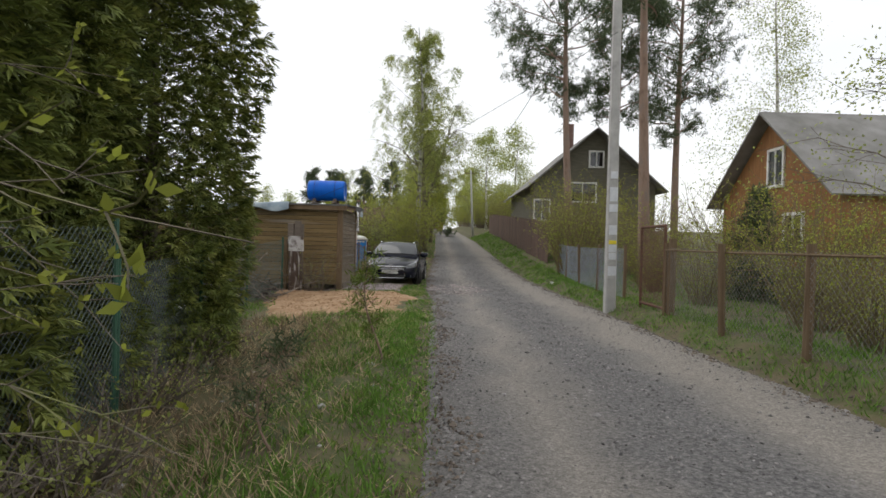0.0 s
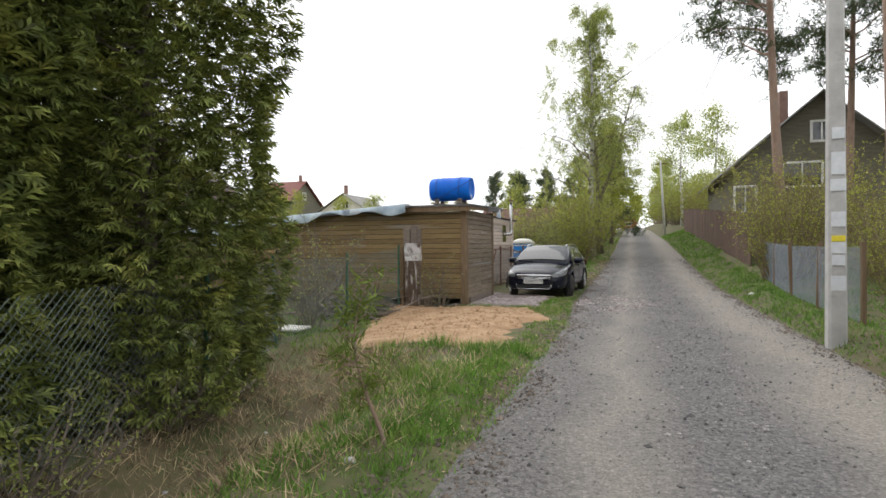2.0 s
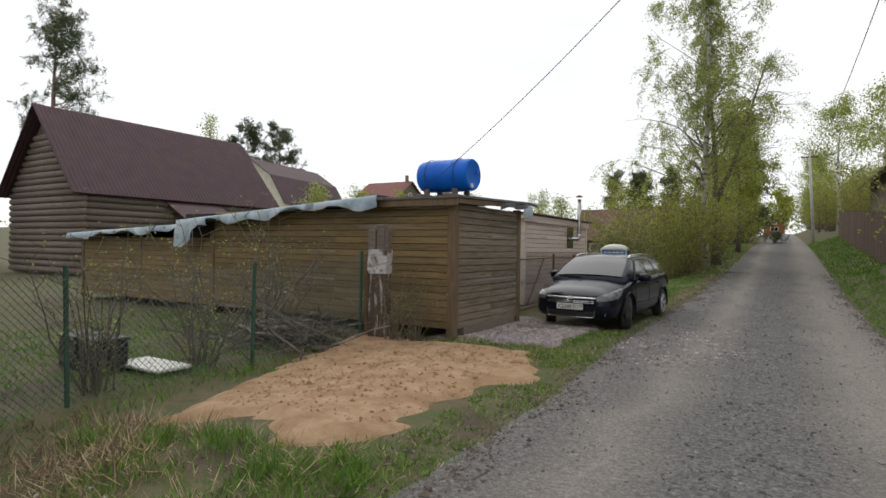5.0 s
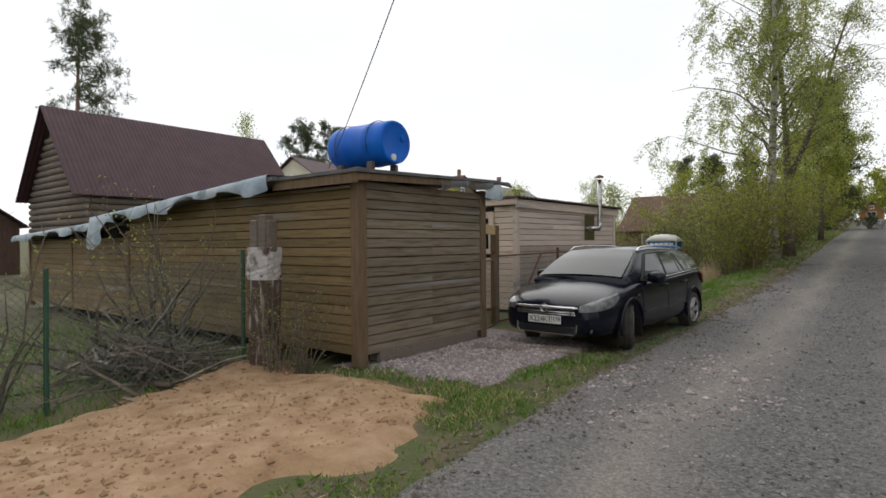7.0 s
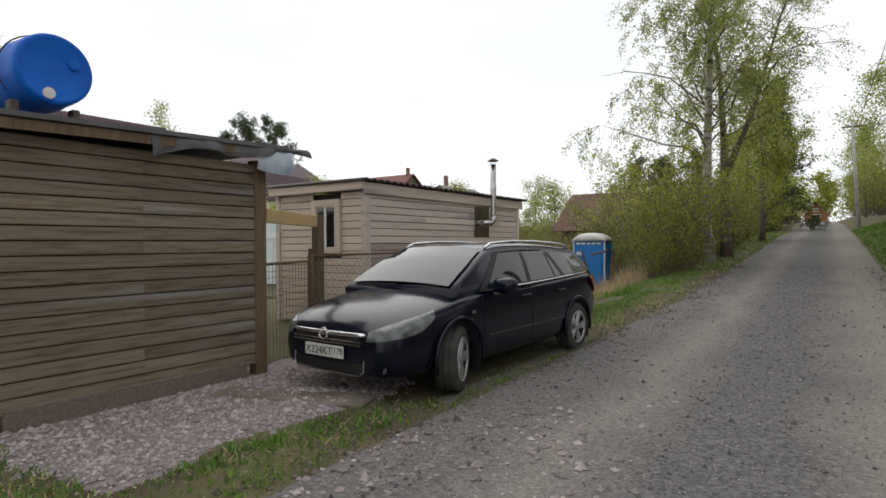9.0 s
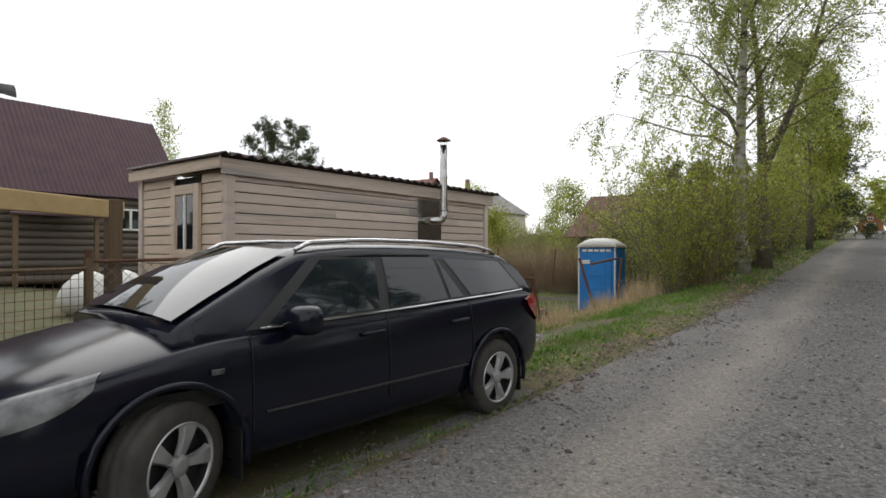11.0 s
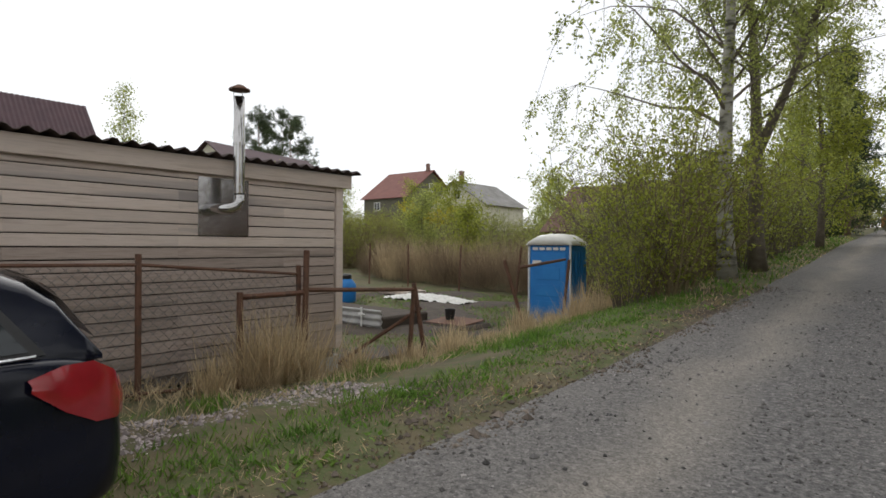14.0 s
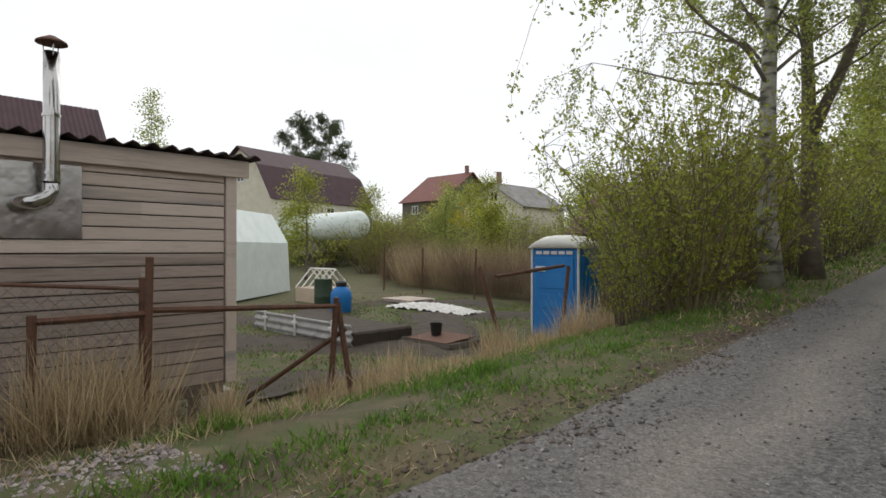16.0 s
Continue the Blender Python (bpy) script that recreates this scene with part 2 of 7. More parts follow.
M_ink = plain("black_ink", (0.012, 0.012, 0.014), 0.6)
M_board_y = material("fresh_yellow_timber", [(0.48, 0.34, 0.15), (0.58, 0.43, 0.22)], 0.8, 5, 7, 0.2, 40)
M_soil = material("dug_soil", [(0.05, 0.04, 0.032), (0.09, 0.07, 0.055)], 0.95, 5, 8, 1.0, 30)


# ---- building helpers ----
def thing(name, x, y, z, label, category, group="", kind="", rz=0.0):
    ob = new(name)
    ob.empty_display_size = 0.1
    ob.matrix_world = pose(x, y, z, 0, 0, rz)
    return tagged(ob, label, category, group, kind)


def link_mesh(name, me, mat, parent=None, label="", smooth=False):
    if mat is not None and not me.materials:
        me.materials.append(mat)
    if smooth:
        me.polygons.foreach_set("use_smooth", [True] * len(me.polygons))
    ob = new(name, me)
    ob.parent = parent
    return tagged(ob, label) if label else ob


def part(name, bm, mat, parent=None, label="", smooth=False):
    me = bpy.data.meshes.new(name)
    bm.normal_update()
    bm.to_mesh(me)
    bm.free()
    return link_mesh(name, me, mat, parent, label, smooth)


def arrays(name, verts, faces, mat, parent=None, label="", smooth=False):
    me = bpy.data.meshes.new(name)
    me.from_pydata(np.asarray(verts).tolist(), [], np.asarray(faces).tolist() if isinstance(faces, np.ndarray) else faces)
    return link_mesh(name, me, mat, parent, label, smooth)


def box(bm, x0, x1, y0, y1, z0, z1, bevel=0.0, m=None):
    vs = [bm.verts.new(Vector(p) if m is None else m @ Vector(p)) for p in ((x0, y0, z0), (x1, y0, z0), (x1, y1, z0), (x0, y1, z0), (x0, y0, z1), (x1, y0, z1), (x1, y1, z1), (x0, y1, z1))]
    fs = [bm.faces.new([vs[k] for k in f]) for f in ((3, 2, 1, 0), (4, 5, 6, 7), (0, 1, 5, 4), (1, 2, 6, 5), (2, 3, 7, 6), (3, 0, 4, 7))]
    if bevel:
        es = {e for f in fs for e in f.edges}
        bmesh.ops.bevel(bm, geom=list(es), offset=bevel, segments=1, affect="EDGES")
    return bm


def boxed(name, dims, mat, parent=None, label="", bevel=0.006, m=None):
    return part(name, box(bmesh.new(), *dims, bevel=bevel, m=m), mat, parent, label)


def tube(bm, pts, radii, seg=8, cap=True):
    """A round tube along points, with a radius at each."""
    pts = [Vector(p) for p in pts]
    rings = []
    for k, p in enumerate(pts):
        d = (pts[min(k + 1, len(pts) - 1)] - pts[max(k - 1, 0)]).normalized()
        u = d.orthogonal().normalized() if abs(d.z) > 0.9 else d.cross(Vector((0, 0, 1))).normalized()
        w = d.cross(u)
        r = radii[k] if hasattr(radii, "__len__") else radii
        rings.append([bm.verts.new(p + r * (math.cos(a) * u + math.sin(a) * w)) for a in (2 * math.pi * j / seg for j in range(seg))])
    for a, b in zip(rings, rings[1:]):
        for j in range(seg):
            bm.faces.new((a[j], a[(j + 1) % seg], b[(j + 1) % seg], b[j]))
    if cap:
        bm.faces.new(rings[0][::-1]); bm.faces.new(rings[-1])
    return bm


def lathe(bm, prof, seg=20, m=None, cap=True):
    """Turns (radius, height) points round the z axis."""
    rings = []
    for r, z in prof:
        rings.append([bm.verts.new((m or Matrix()) @ Vector((r * math.cos(2 * math.pi * j / seg), r * math.sin(2 * math.pi * j / seg), z))) for j in range(seg)])
    for a, b in zip(rings, rings[1:]):
        for j in range(seg):
            bm.faces.new((a[j], a[(j + 1) % seg], b[(j + 1) % seg], b[j]))
    if cap:
        bm.faces.new(rings[0][::-1]); bm.faces.new(rings[-1])
    return bm


RNG = np.random.default_rng(7)


def sticks(starts, ends, r0, r1, sides=3):
    """Many thin tapered rods as vertex and face arrays."""
    a, b = np.asarray(starts, float), np.asarray(ends, float)
    n = len(a)
    d = b - a
    d /= np.linalg.norm(d, axis=1)[:, None] + 1e-9
    ref = np.where(np.abs(d[:, 2:3]) > 0.9, [[1.0, 0, 0]], [[0, 0, 1.0]])
    u = np.cross(d, ref); u /= np.linalg.norm(u, axis=1)[:, None]
    w = np.cross(d, u)
    r0, r1 = np.broadcast_to(r0, (n,))[:, None], np.broadcast_to(r1, (n,))[:, None]
    vs = []
    for p, r in ((a, r0), (b, r1)):
        for j in range(sides):
            t = 2 * math.pi * j / sides
            vs.append(p + r * (math.cos(t) * u + math.sin(t) * w))
    v = np.stack(vs, 1).reshape(-1, 3)
    base = (np.arange(n) * 2 * sides)[:, None, None]
    f = np.array([[j, (j + 1) % sides, sides + (j + 1) % sides, sides + j] for j in range(sides)])[None]
    return v, (base + f).reshape(-1, 4)


def blades(at, direction, length, width, fold=0.0):
    """Leaf-shaped quads: base, two sides, tip."""
    at, d = np.asarray(at, float), np.asarray(direction, float)
    n = len(at)
    d = d / (np.linalg.norm(d, axis=1)[:, None] + 1e-9)
    s = np.cross(d, RNG.normal(size=(n, 3))); s /= np.linalg.norm(s, axis=1)[:, None] + 1e-9
    L, W = np.broadcast_to(length, (n,))[:, None], np.broadcast_to(width, (n,))[:, None]
    mid = at + d * L * 0.45
    v = np.stack([at, mid + s * W / 2, at + d * L, mid - s * W / 2], 1).reshape(-1, 3)
    f = (np.arange(n) * 4)[:, None] + np.arange(4)[None]
    return v, f


def merge(*pairs):
    vs, fs, o = [], [], 0
    for v, f in pairs:
        vs.append(v); fs.append(np.asarray(f) + o); o += len(v)
    return np.concatenate(vs), np.concatenate(fs)


# ---- lie of the land ----
ROAD_Y = (-60, 2, 18, 23, 28, 32, 38, 52, 90, 160, 420)
ROAD_Z = (-0.25, -0.08, -0.07, -0.03, 0.14, 0.36, 0.72, 1.55, 3.2, 5.6, 6.5)


def road_z(y):
    return np.interp(y, ROAD_Y, ROAD_Z)


def left_edge(y):
    return np.interp(y, (0, 14, 18, 24, 30, 45), (-0.66, -0.62, -0.93, -1.0, -0.8, -0.6))


def smooth01(a, b, x):
    t = np.clip((x - a) / (b - a), 0, 1)
    return t * t * (3 - 2 * t)


def ground_z(x, y):
    x, y = np.asarray(x, float), np.asarray(y, float)
    r = road_z(y)
    z = r.copy() if r.ndim else r * 1.0
    z = z + (-0.42) * np.exp(-((x + 2.9) / 0.75) ** 2) * (1 - smooth01(9.5, 11.6, y))
    z = z - 0.18 * smooth01(-2.0, -4.0, x) * (1 - smooth01(14, 17, y))
    gd = smooth01(23.5, 28.5, y)
    low = -0.55 + 0.012 * np.clip(-x - 6, 0, 60) + 0.06 * np.clip(y - 42, 0, 80) * smooth01(42, 60, y)
    z = z * (1 - gd * smooth01(-1.6, -5.6, x)) + gd * smooth01(-1.6, -5.6, x) * low
    z = z + 0.22 * smooth01(2.9, 3.5, x) * smooth01(-1, 4, y) + smooth01(17, 30, y) * 0.8 * smooth01(3.2, 6, x)
    z = z - 0.06 * smooth01(-3.4, -2.9, x) * (1 - smooth01(-1.2, -0.9, x)) * smooth01(19.2, 20, y) * (1 - smooth01(23.4, 24.4, y))
    z = z + 0.02 * smooth01(20, 120, -x) * np.clip(-x - 20, 0, 130)
    return z


def gz(x, y):
    return float(ground_z(x, y))


def axis_steps(spans):
    out = []
    for a, b, s in spans:
        out += list(np.arange(a, b, s))
    return np.array(out + [spans[-1][1]])


def sheet(name, xs, ys, zf, mat, parent=None, keep=None):
    X, Y = np.meshgrid(xs, ys)
    Z = zf(X, Y)
    v = np.stack([X, Y, Z], -1).reshape(-1, 3)
    nx, ny = len(xs), len(ys)
    i = (np.arange(ny - 1)[:, None] * nx + np.arange(nx - 1)[None]).reshape(-1)
    f = np.stack([i, i + 1, i + nx + 1, i + nx], 1)
    if keep is not None:
        c = v[f].mean(1)
        f = f[keep(c[:, 0], c[:, 1])]
        used = np.unique(f)
        remap = np.full(len(v), -1); remap[used] = np.arange(len(used))
        v, f = v[used], remap[f]
    return arrays(name, v, f, mat, parent, smooth=True)


def bumps(X, Y, s, amp):
    return amp * (np.sin(X * s * 1.7 + 1.3 * np.sin(Y * s)) * np.cos(Y * s * 1.3 + 0.9 * np.sin(X * s * 2.1)))


xs = axis_steps([(-260, -60, 20), (-60, -20, 4), (-20, -8, 1), (-8, 6, 0.14), (6, 16, 1), (16, 60, 4), (60, 260, 20)])
ys = axis_steps([(-120, -20, 20), (-20, -2, 2), (-2, 44, 0.2), (44, 90, 2), (90, 420, 15)])


def turf_z(X, Y):
    inside = smooth01(-1.1, -0.7, X) * (1 - smooth01(2.7, 3.1, X))
    return ground_z(X, Y) - 0.05 * inside + (bumps(X, Y, 3.1, 0.012) + bumps(X, Y, 7.7, 0.008)) * (1 - inside)


ground = tagged(sheet("ground", xs, ys, turf_z, M_ground), "patchy turf and bare soil sloping uphill", "ground", kind="structure")


def road_surface(X, Y):
    rut = -0.022 * (np.exp(-((X - 0.25) / 0.32) ** 2) + np.exp(-((X - 2.05) / 0.36) ** 2))
    return road_z(Y) + rut + bumps(X, Y, 2.3, 0.006) + bumps(X, Y, 9.0, 0.004) - 0.055 * (smooth01(2.75, 3.1, X) + 1 - smooth01(left_edge(Y) - 0.12, left_edge(Y) + 0.1, X)) + 0.006


M_road = material("worn_gravel_road", [(0.055, 0.054, 0.054), (0.125, 0.12, 0.118), (0.20, 0.19, 0.182)], 0.95, 26, 14, 1.0, 55)
n, l = M_road.node_tree.nodes, M_road.node_tree.links
rt = n.new("ShaderNodeTexCoord"); rs = n.new("ShaderNodeSeparateXYZ"); l.new(rt.outputs["Object"], rs.inputs[0])
rw = n.new("ShaderNodeTexNoise"); rw.inputs["Scale"].default_value = 0.55; rw.inputs["Detail"].default_value = 7; l.new(rt.outputs["Object"], rw.inputs["Vector"])
rj = n.new("ShaderNodeMath"); rj.operation = "MULTIPLY_ADD"; rj.inputs[1].default_value = 1.3; l.new(rw.outputs["Fac"], rj.inputs[0]); l.new(rs.outputs["X"], rj.inputs[2])
rr = n.new("ShaderNodeMapRange"); rr.inputs[1].default_value = -1.0; rr.inputs[2].default_value = 4.2; l.new(rj.outputs[0], rr.inputs[0])
rc = n.new("ShaderNodeValToRGB")
while len(rc.color_ramp.elements) < 7:
    rc.color_ramp.elements.new(0.5)
for k, (p, c) in enumerate(((0.0, 0.3), (0.27, 0.15), (0.36, 0.85), (0.48, 0.0), (0.60, 0.0), (0.74, 1.0), (0.9, 0.7))):
    rc.color_ramp.elements[k].position, rc.color_ramp.elements[k].color = p, (c, c, c, 1)
l.new(rr.outputs[0], rc.inputs[0])
rm = n.new("ShaderNodeMix"); rm.data_type = "RGBA"; rm.inputs[7].default_value = (0.232, 0.21, 0.184, 1)
rq = n.new("ShaderNodeMath"); rq.operation = "MULTIPLY"; rq.inputs[1].default_value = 0.95; l.new(rc.outputs[0], rq.inputs[0]); l.new(rq.outputs[0], rm.inputs[0])
bs = n["Principled BSDF"]
old = bs.inputs["Base Color"].links[0].from_socket
l.new(old, rm.inputs[6])
tone = rm.outputs[2]
for vs, lo, hi in ((40, 0.84, 1.18), (95, 0.74, 1.30)):
    vo = n.new("ShaderNodeTexVoronoi"); vo.inputs["Scale"].default_value = vs; l.new(rt.outputs["Object"], vo.inputs["Vector"])
    sv = n.new("ShaderNodeSeparateXYZ"); l.new(vo.outputs["Color"], sv.inputs[0])
    mr = n.new("ShaderNodeMapRange"); mr.inputs[3].default_value, mr.inputs[4].default_value = lo, hi; l.new(sv.outputs["X"], mr.inputs[0])
    vm = n.new("ShaderNodeVectorMath"); vm.operation = "SCALE"; l.new(tone, vm.inputs[0]); l.new(mr.outputs[0], vm.inputs["Scale"])
    tone = vm.outputs[0]
l.new(tone, bs.inputs["Base Color"])
road = tagged(sheet("road", axis_steps([(-1.3, 3.4, 0.09)]), axis_steps([(-25, -2, 1), (-2, 44, 0.16), (44, 170, 2)]), road_surface, M_road), "grey gravel lane with two paler worn wheel tracks", "road", kind="structure")


# ---- shed ----
PLANKS = {}


def plank_mesh(length, height, thick, mat, along):
    """A lapped board with worn edges, shared by all boards of its size."""
    key = (round(length, 3), round(height, 3), thick, mat.name, along)
    if key not in PLANKS:
        bm = bmesh.new()
        h, t = height, thick
        prof = ((0, 0.006), (t * 0.9, 0.006), (t, 0.014), (t * 0.75, h - 0.014), (t * 0.5, h - 0.004), (0, h - 0.004))
        ends = []
        for s in (0, length):
            ends.append([bm.verts.new((s, -d, z) if along == "x" else (d, s, z)) for d, z in prof])
        k = len(prof)
        for j in range(k):
            bm.faces.new((ends[0][j], ends[0][(j + 1) % k], ends[1][(j + 1) % k], ends[1][j]))
        bm.faces.new(ends[0][::-1]); bm.faces.new(ends[1])
        bmesh.ops.recalc_face_normals(bm, faces=bm.faces)
        me = bpy.data.meshes.new("plank")
        bm.to_mesh(me); bm.free()
        me.materials.append(mat)
        PLANKS[key] = me
    return PLANKS[key]


def cladding(parent, along, fixed, a, b, z0, z1, h, mat, thick=0.028, splits=(), clear=()):
    """Rows of boards on a wall, broken at the given joints and round openings (a0, a1, z0, z1)."""
    z, row = z0, 0
    base = parent.matrix_world.translation
    while z < z1 - 0.02:
        hh = min(h, z1 - z)
        cuts = [a] + [s for s in splits if (row + int(s * 10)) % 3 != 0] + [b]
        for p, q in zip(cuts, cuts[1:]):
            runs = [(p, q)]
            for c0, c1, d0, d1 in clear:
                if z + hh > d0 and z < d1:
                    runs = [r for u, v in runs for r in ((u, min(v, c0)), (max(u, c1), v)) if r[1] - r[0] > 0.04]
            for u, v in runs:
                ob = new("plank", plank_mesh(v - u, hh, thick, mat, along))
                ob.parent = parent
                jog = RNG.uniform(-0.0025, 0.0025)
                ob.location = (Vector((u, fixed + jog, z)) if along == "x" else Vector((fixed + jog, u, z))) - base
        z += h
        row += 1


SX, SY = -3.32, 17.0
shed = thing("shed", SX, SY, 0.0, "brown stained timber shed with tarpaulin-edged felt roof", "shed")


def in_shed(name, dims, mat, label="", bevel=0.006):
    x0, x1, y0, y1, z0, z1 = dims
    return boxed(name, (x0 - SX, x1 - SX, y0 - SY, y1 - SY, z0, z1), mat, shed, label, bevel)


# solid fill behind the boards, its interior darkness put into the colour
in_shed("core", (-10.55, SX - 0.03, SY + 0.03, 19.6, 0.12, 2.14), M_dark, bevel=0)
in_shed("core", (-15.0, -10.55, SY + 0.03, 19.4, 0.12, 1.60), M_dark, bevel=0)
in_shed("corner_post", (SX - 0.10, SX + 0.045, SY - 0.045, SY + 0.10, -0.04, 2.22), M_post)
in_shed("corner_post", (SX - 0.08, SX + 0.045, 19.52, 19.66, -0.12, 2.24), M_post)
in_shed("corner_post", (-9.55, -9.42, SY - 0.05, SY + 0.05, 0.0, 1.72), M_post)
in_shed("corner_post", (-15.0, -14.88, SY - 0.05, SY + 0.05, 0.0, 1.6), M_post)
in_shed("corner_post", (-12.3, -12.2, SY - 0.045, SY + 0.03, 0.0, 1.64), M_post)
in_shed("sill_beam", (SX - 0.01, SX + 0.05, 17.30, 19.40, -0.07, 0.13), M_plank_grey, "grey weathered base board")
for fy in (17.5, 18.4, 19.3):
    in_shed("foundation_block", (SX - 0.25, SX - 0.06, fy - 0.1, fy + 0.1, -0.15, 0.08), M_concrete, bevel=0.01)
# roof: felt sheets over boards, stepped down towards the back of the plot
bm = bmesh.new()
box(bm, -4.75 - SX, 0.20, -0.22, 2.85, 2.27, 2.31)
for v in bm.verts:
    v.co.z += 0.10 * smooth01(-0.3, 2.9, v.co.y)
part("roof", bm, M_felt, shed)
bm = box(bmesh.new(), -4.75 - SX, 0.17, -0.19, -0.165, 2.15, 2.27)
part("fascia", bm, M_post, shed)
bm = box(bmesh.new(), 0.145, 0.17, -0.165, 2.82, 2.18, 2.26)
for v in bm.verts:
    v.co.z += 0.10 * smooth01(-0.3, 2.9, v.co.y)
part("fascia", bm, M_post, shed)
for x0, x1, za, zb in ((-9.9, -4.6, 1.93, 2.27), (-15.2, -9.75, 1.62, 1.84)):
    bm = box(bmesh.new(), x0 - SX, x1 - SX, -0.3, 2.8, 0, 0.05)
    for v in bm.verts:
        v.co.z += za + (zb - za) * (v.co.x - (x0 - SX)) / (x1 - x0)
    part("roof", bm, M_felt, shed)


def drape(x0, x1, za, zb, y, drop, seed):
    """A hanging, wrinkled edge of tarpaulin."""
    nx, nz = int((x1 - x0) / 0.06), 6
    v, f = [], []
    rnd = np.random.default_rng(seed)
    ph = rnd.uniform(0, 6, 4)
    for i in range(nx + 1):
        t = i / nx
        x = x0 + t * (x1 - x0)
        top = za + (zb - za) * t
        d = drop * (0.75 + 0.3 * math.sin(x * 2.1 + ph[0]) + 0.25 * math.sin(x * 5.3 + ph[1]))
        for k in range(nz + 1):
            s = k / nz
            yy = y - 0.05 * math.sin(s * 2.2) + 0.035 * s * math.sin(x * 9 + ph[2]) + 0.02 * s * math.sin(x * 21 + ph[3]) + (0.45 if k == 0 else 0.0)
            v.append((x - SX, yy - SY, top - d * max(0, s - 0.16) + (0.012 if k else 0.03)))
    for i in range(nx):
        for k in range(nz):
            a = i * (nz + 1) + k
            f.append((a, a + 1, a + nz + 2, a + nz + 1))
    return np.array(v), np.array(f)


for args in ((-15.2, -10.0, 1.69, 1.90, SY - 0.28, 0.19, 3), (-9.95, -4.7, 2.0, 2.34, SY - 0.30, 0.24, 4), (-10.3, -9.3, 1.98, 2.04, SY - 0.34, 0.62, 5)):
    arrays("tarpaulin_edge", *drape(*args), M_tarp, shed, "faded blue tarpaulin hanging over the eave", True)
v, f = drape(-3.0, -1.2, 2.34, 2.40, SY, 0.24, 8)
v = np.stack([(v[:, 1]) * -1 + 0.14, v[:, 0] - (-3.0 - SX) + 1.35, v[:, 2]], 1)
arrays("tarpaulin_edge", v, f, M_felt, shed, "grey torn felt hanging from the eave", True)
v, f = drape(-3.0, -2.55, 2.30, 2.34, SY, 0.40, 21)
v = np.stack([(v[:, 1]) * -1 + 0.16, v[:, 0] - (-3.0 - SX) + 2.45, v[:, 2]], 1)
arrays("tarpaulin_edge", v, f, M_tarp, shed, "torn pale blue flap of tarpaulin at the corner", True)
cladding(shed, "y", SX, SY + 0.1, 19.52, 0.09, 2.2, 0.118, M_plank_shed_y, splits=(18.35,))
cladding(shed, "x", SY, -9.42, SX - 0.1, 0.1, 2.16, 0.118, M_plank_shed, splits=(-5.9,))
cladding(shed, "x", SY, -12.2, -9.55, 0.1, 1.6, 0.118, M_plank_shed)
cladding(shed, "x", SY, -14.88, -12.3, 0.1, 1.58, 0.118, M_plank_shed)

# blue drum lying on the shed roof
drum = thing("barrel", -3.88, 17.70, 2.33, "blue plastic drum lying on its side on shed roof", "barrel")
mlie = Matrix.Translation((-0.5, 0, 0.42)) @ Matrix.Rotation(radians(90), 4, "Y")
part("drum_body", lathe(bmesh.new(), ((0.24, 0.012), (0.262, 0.0), (0.28, 0.03), (0.286, 0.12), (0.292, 0.30), (0.298, 0.325), (0.292, 0.35), (0.29, 0.66), (0.298, 0.685), (0.292, 0.71), (0.286, 0.92), (0.28, 1.01), (0.262, 1.04), (0.24, 1.028)), 40, mlie), M_barrel, drum, smooth=True)
for dy, dz in ((0.13, 0.06), (-0.05, -0.2)):
    part("bung", lathe(bmesh.new(), ((0.045, 0), (0.045, 0.018), (0.03, 0.022)), 14, Matrix.Translation((0.525, dy, 0.42 + dz)) @ Matrix.Rotation(radians(90), 4, "Y")), M_white if dz < 0 else M_barrel, drum)
for dx in (-0.3, 0.28):
    boxed("support_board", (dx - 0.06, dx + 0.06, -0.5, 0.45, 0.03, 0.07), M_plank_grey, drum)
    for sy in (-0.24, 0.2):
        boxed("chock", (dx - 0.05, dx + 0.05, sy, sy + 0.06, 0.07, 0.17), M_plank_grey, drum)
    rope = tube(bmesh.new(), [(dx, 0.306 * math.cos(a), 0.42 + 0.306 * math.sin(a)) for a in np.linspace(-0.6, math.pi + 0.6, 22)], 0.006, 5)
    part("rope", rope, M_ink, drum)

# carved stump post with peeled bark
stump = thing("old_gate_post", -4.42, 16.45, -0.05, "thick rotten timber post with peeling white paint", "post")
M_rotten = material("rotten_timber", [(0.06, 0.04, 0.03), (0.13, 0.09, 0.07)], 0.95, 5, 8, 0.9, 25, stretch=(4, 4, 0.7), spots=((0.42, 0.39, 0.37), 3.6, 0.54))
M_peeling = material("peeling_white_paint", [(0.40, 0.38, 0.37), (0.60, 0.58, 0.57)], 0.85, 6, 6, 0.5, 30, spots=((0.10, 0.07, 0.055), 4.0, 0.58))
rng = np.random.default_rng(77)
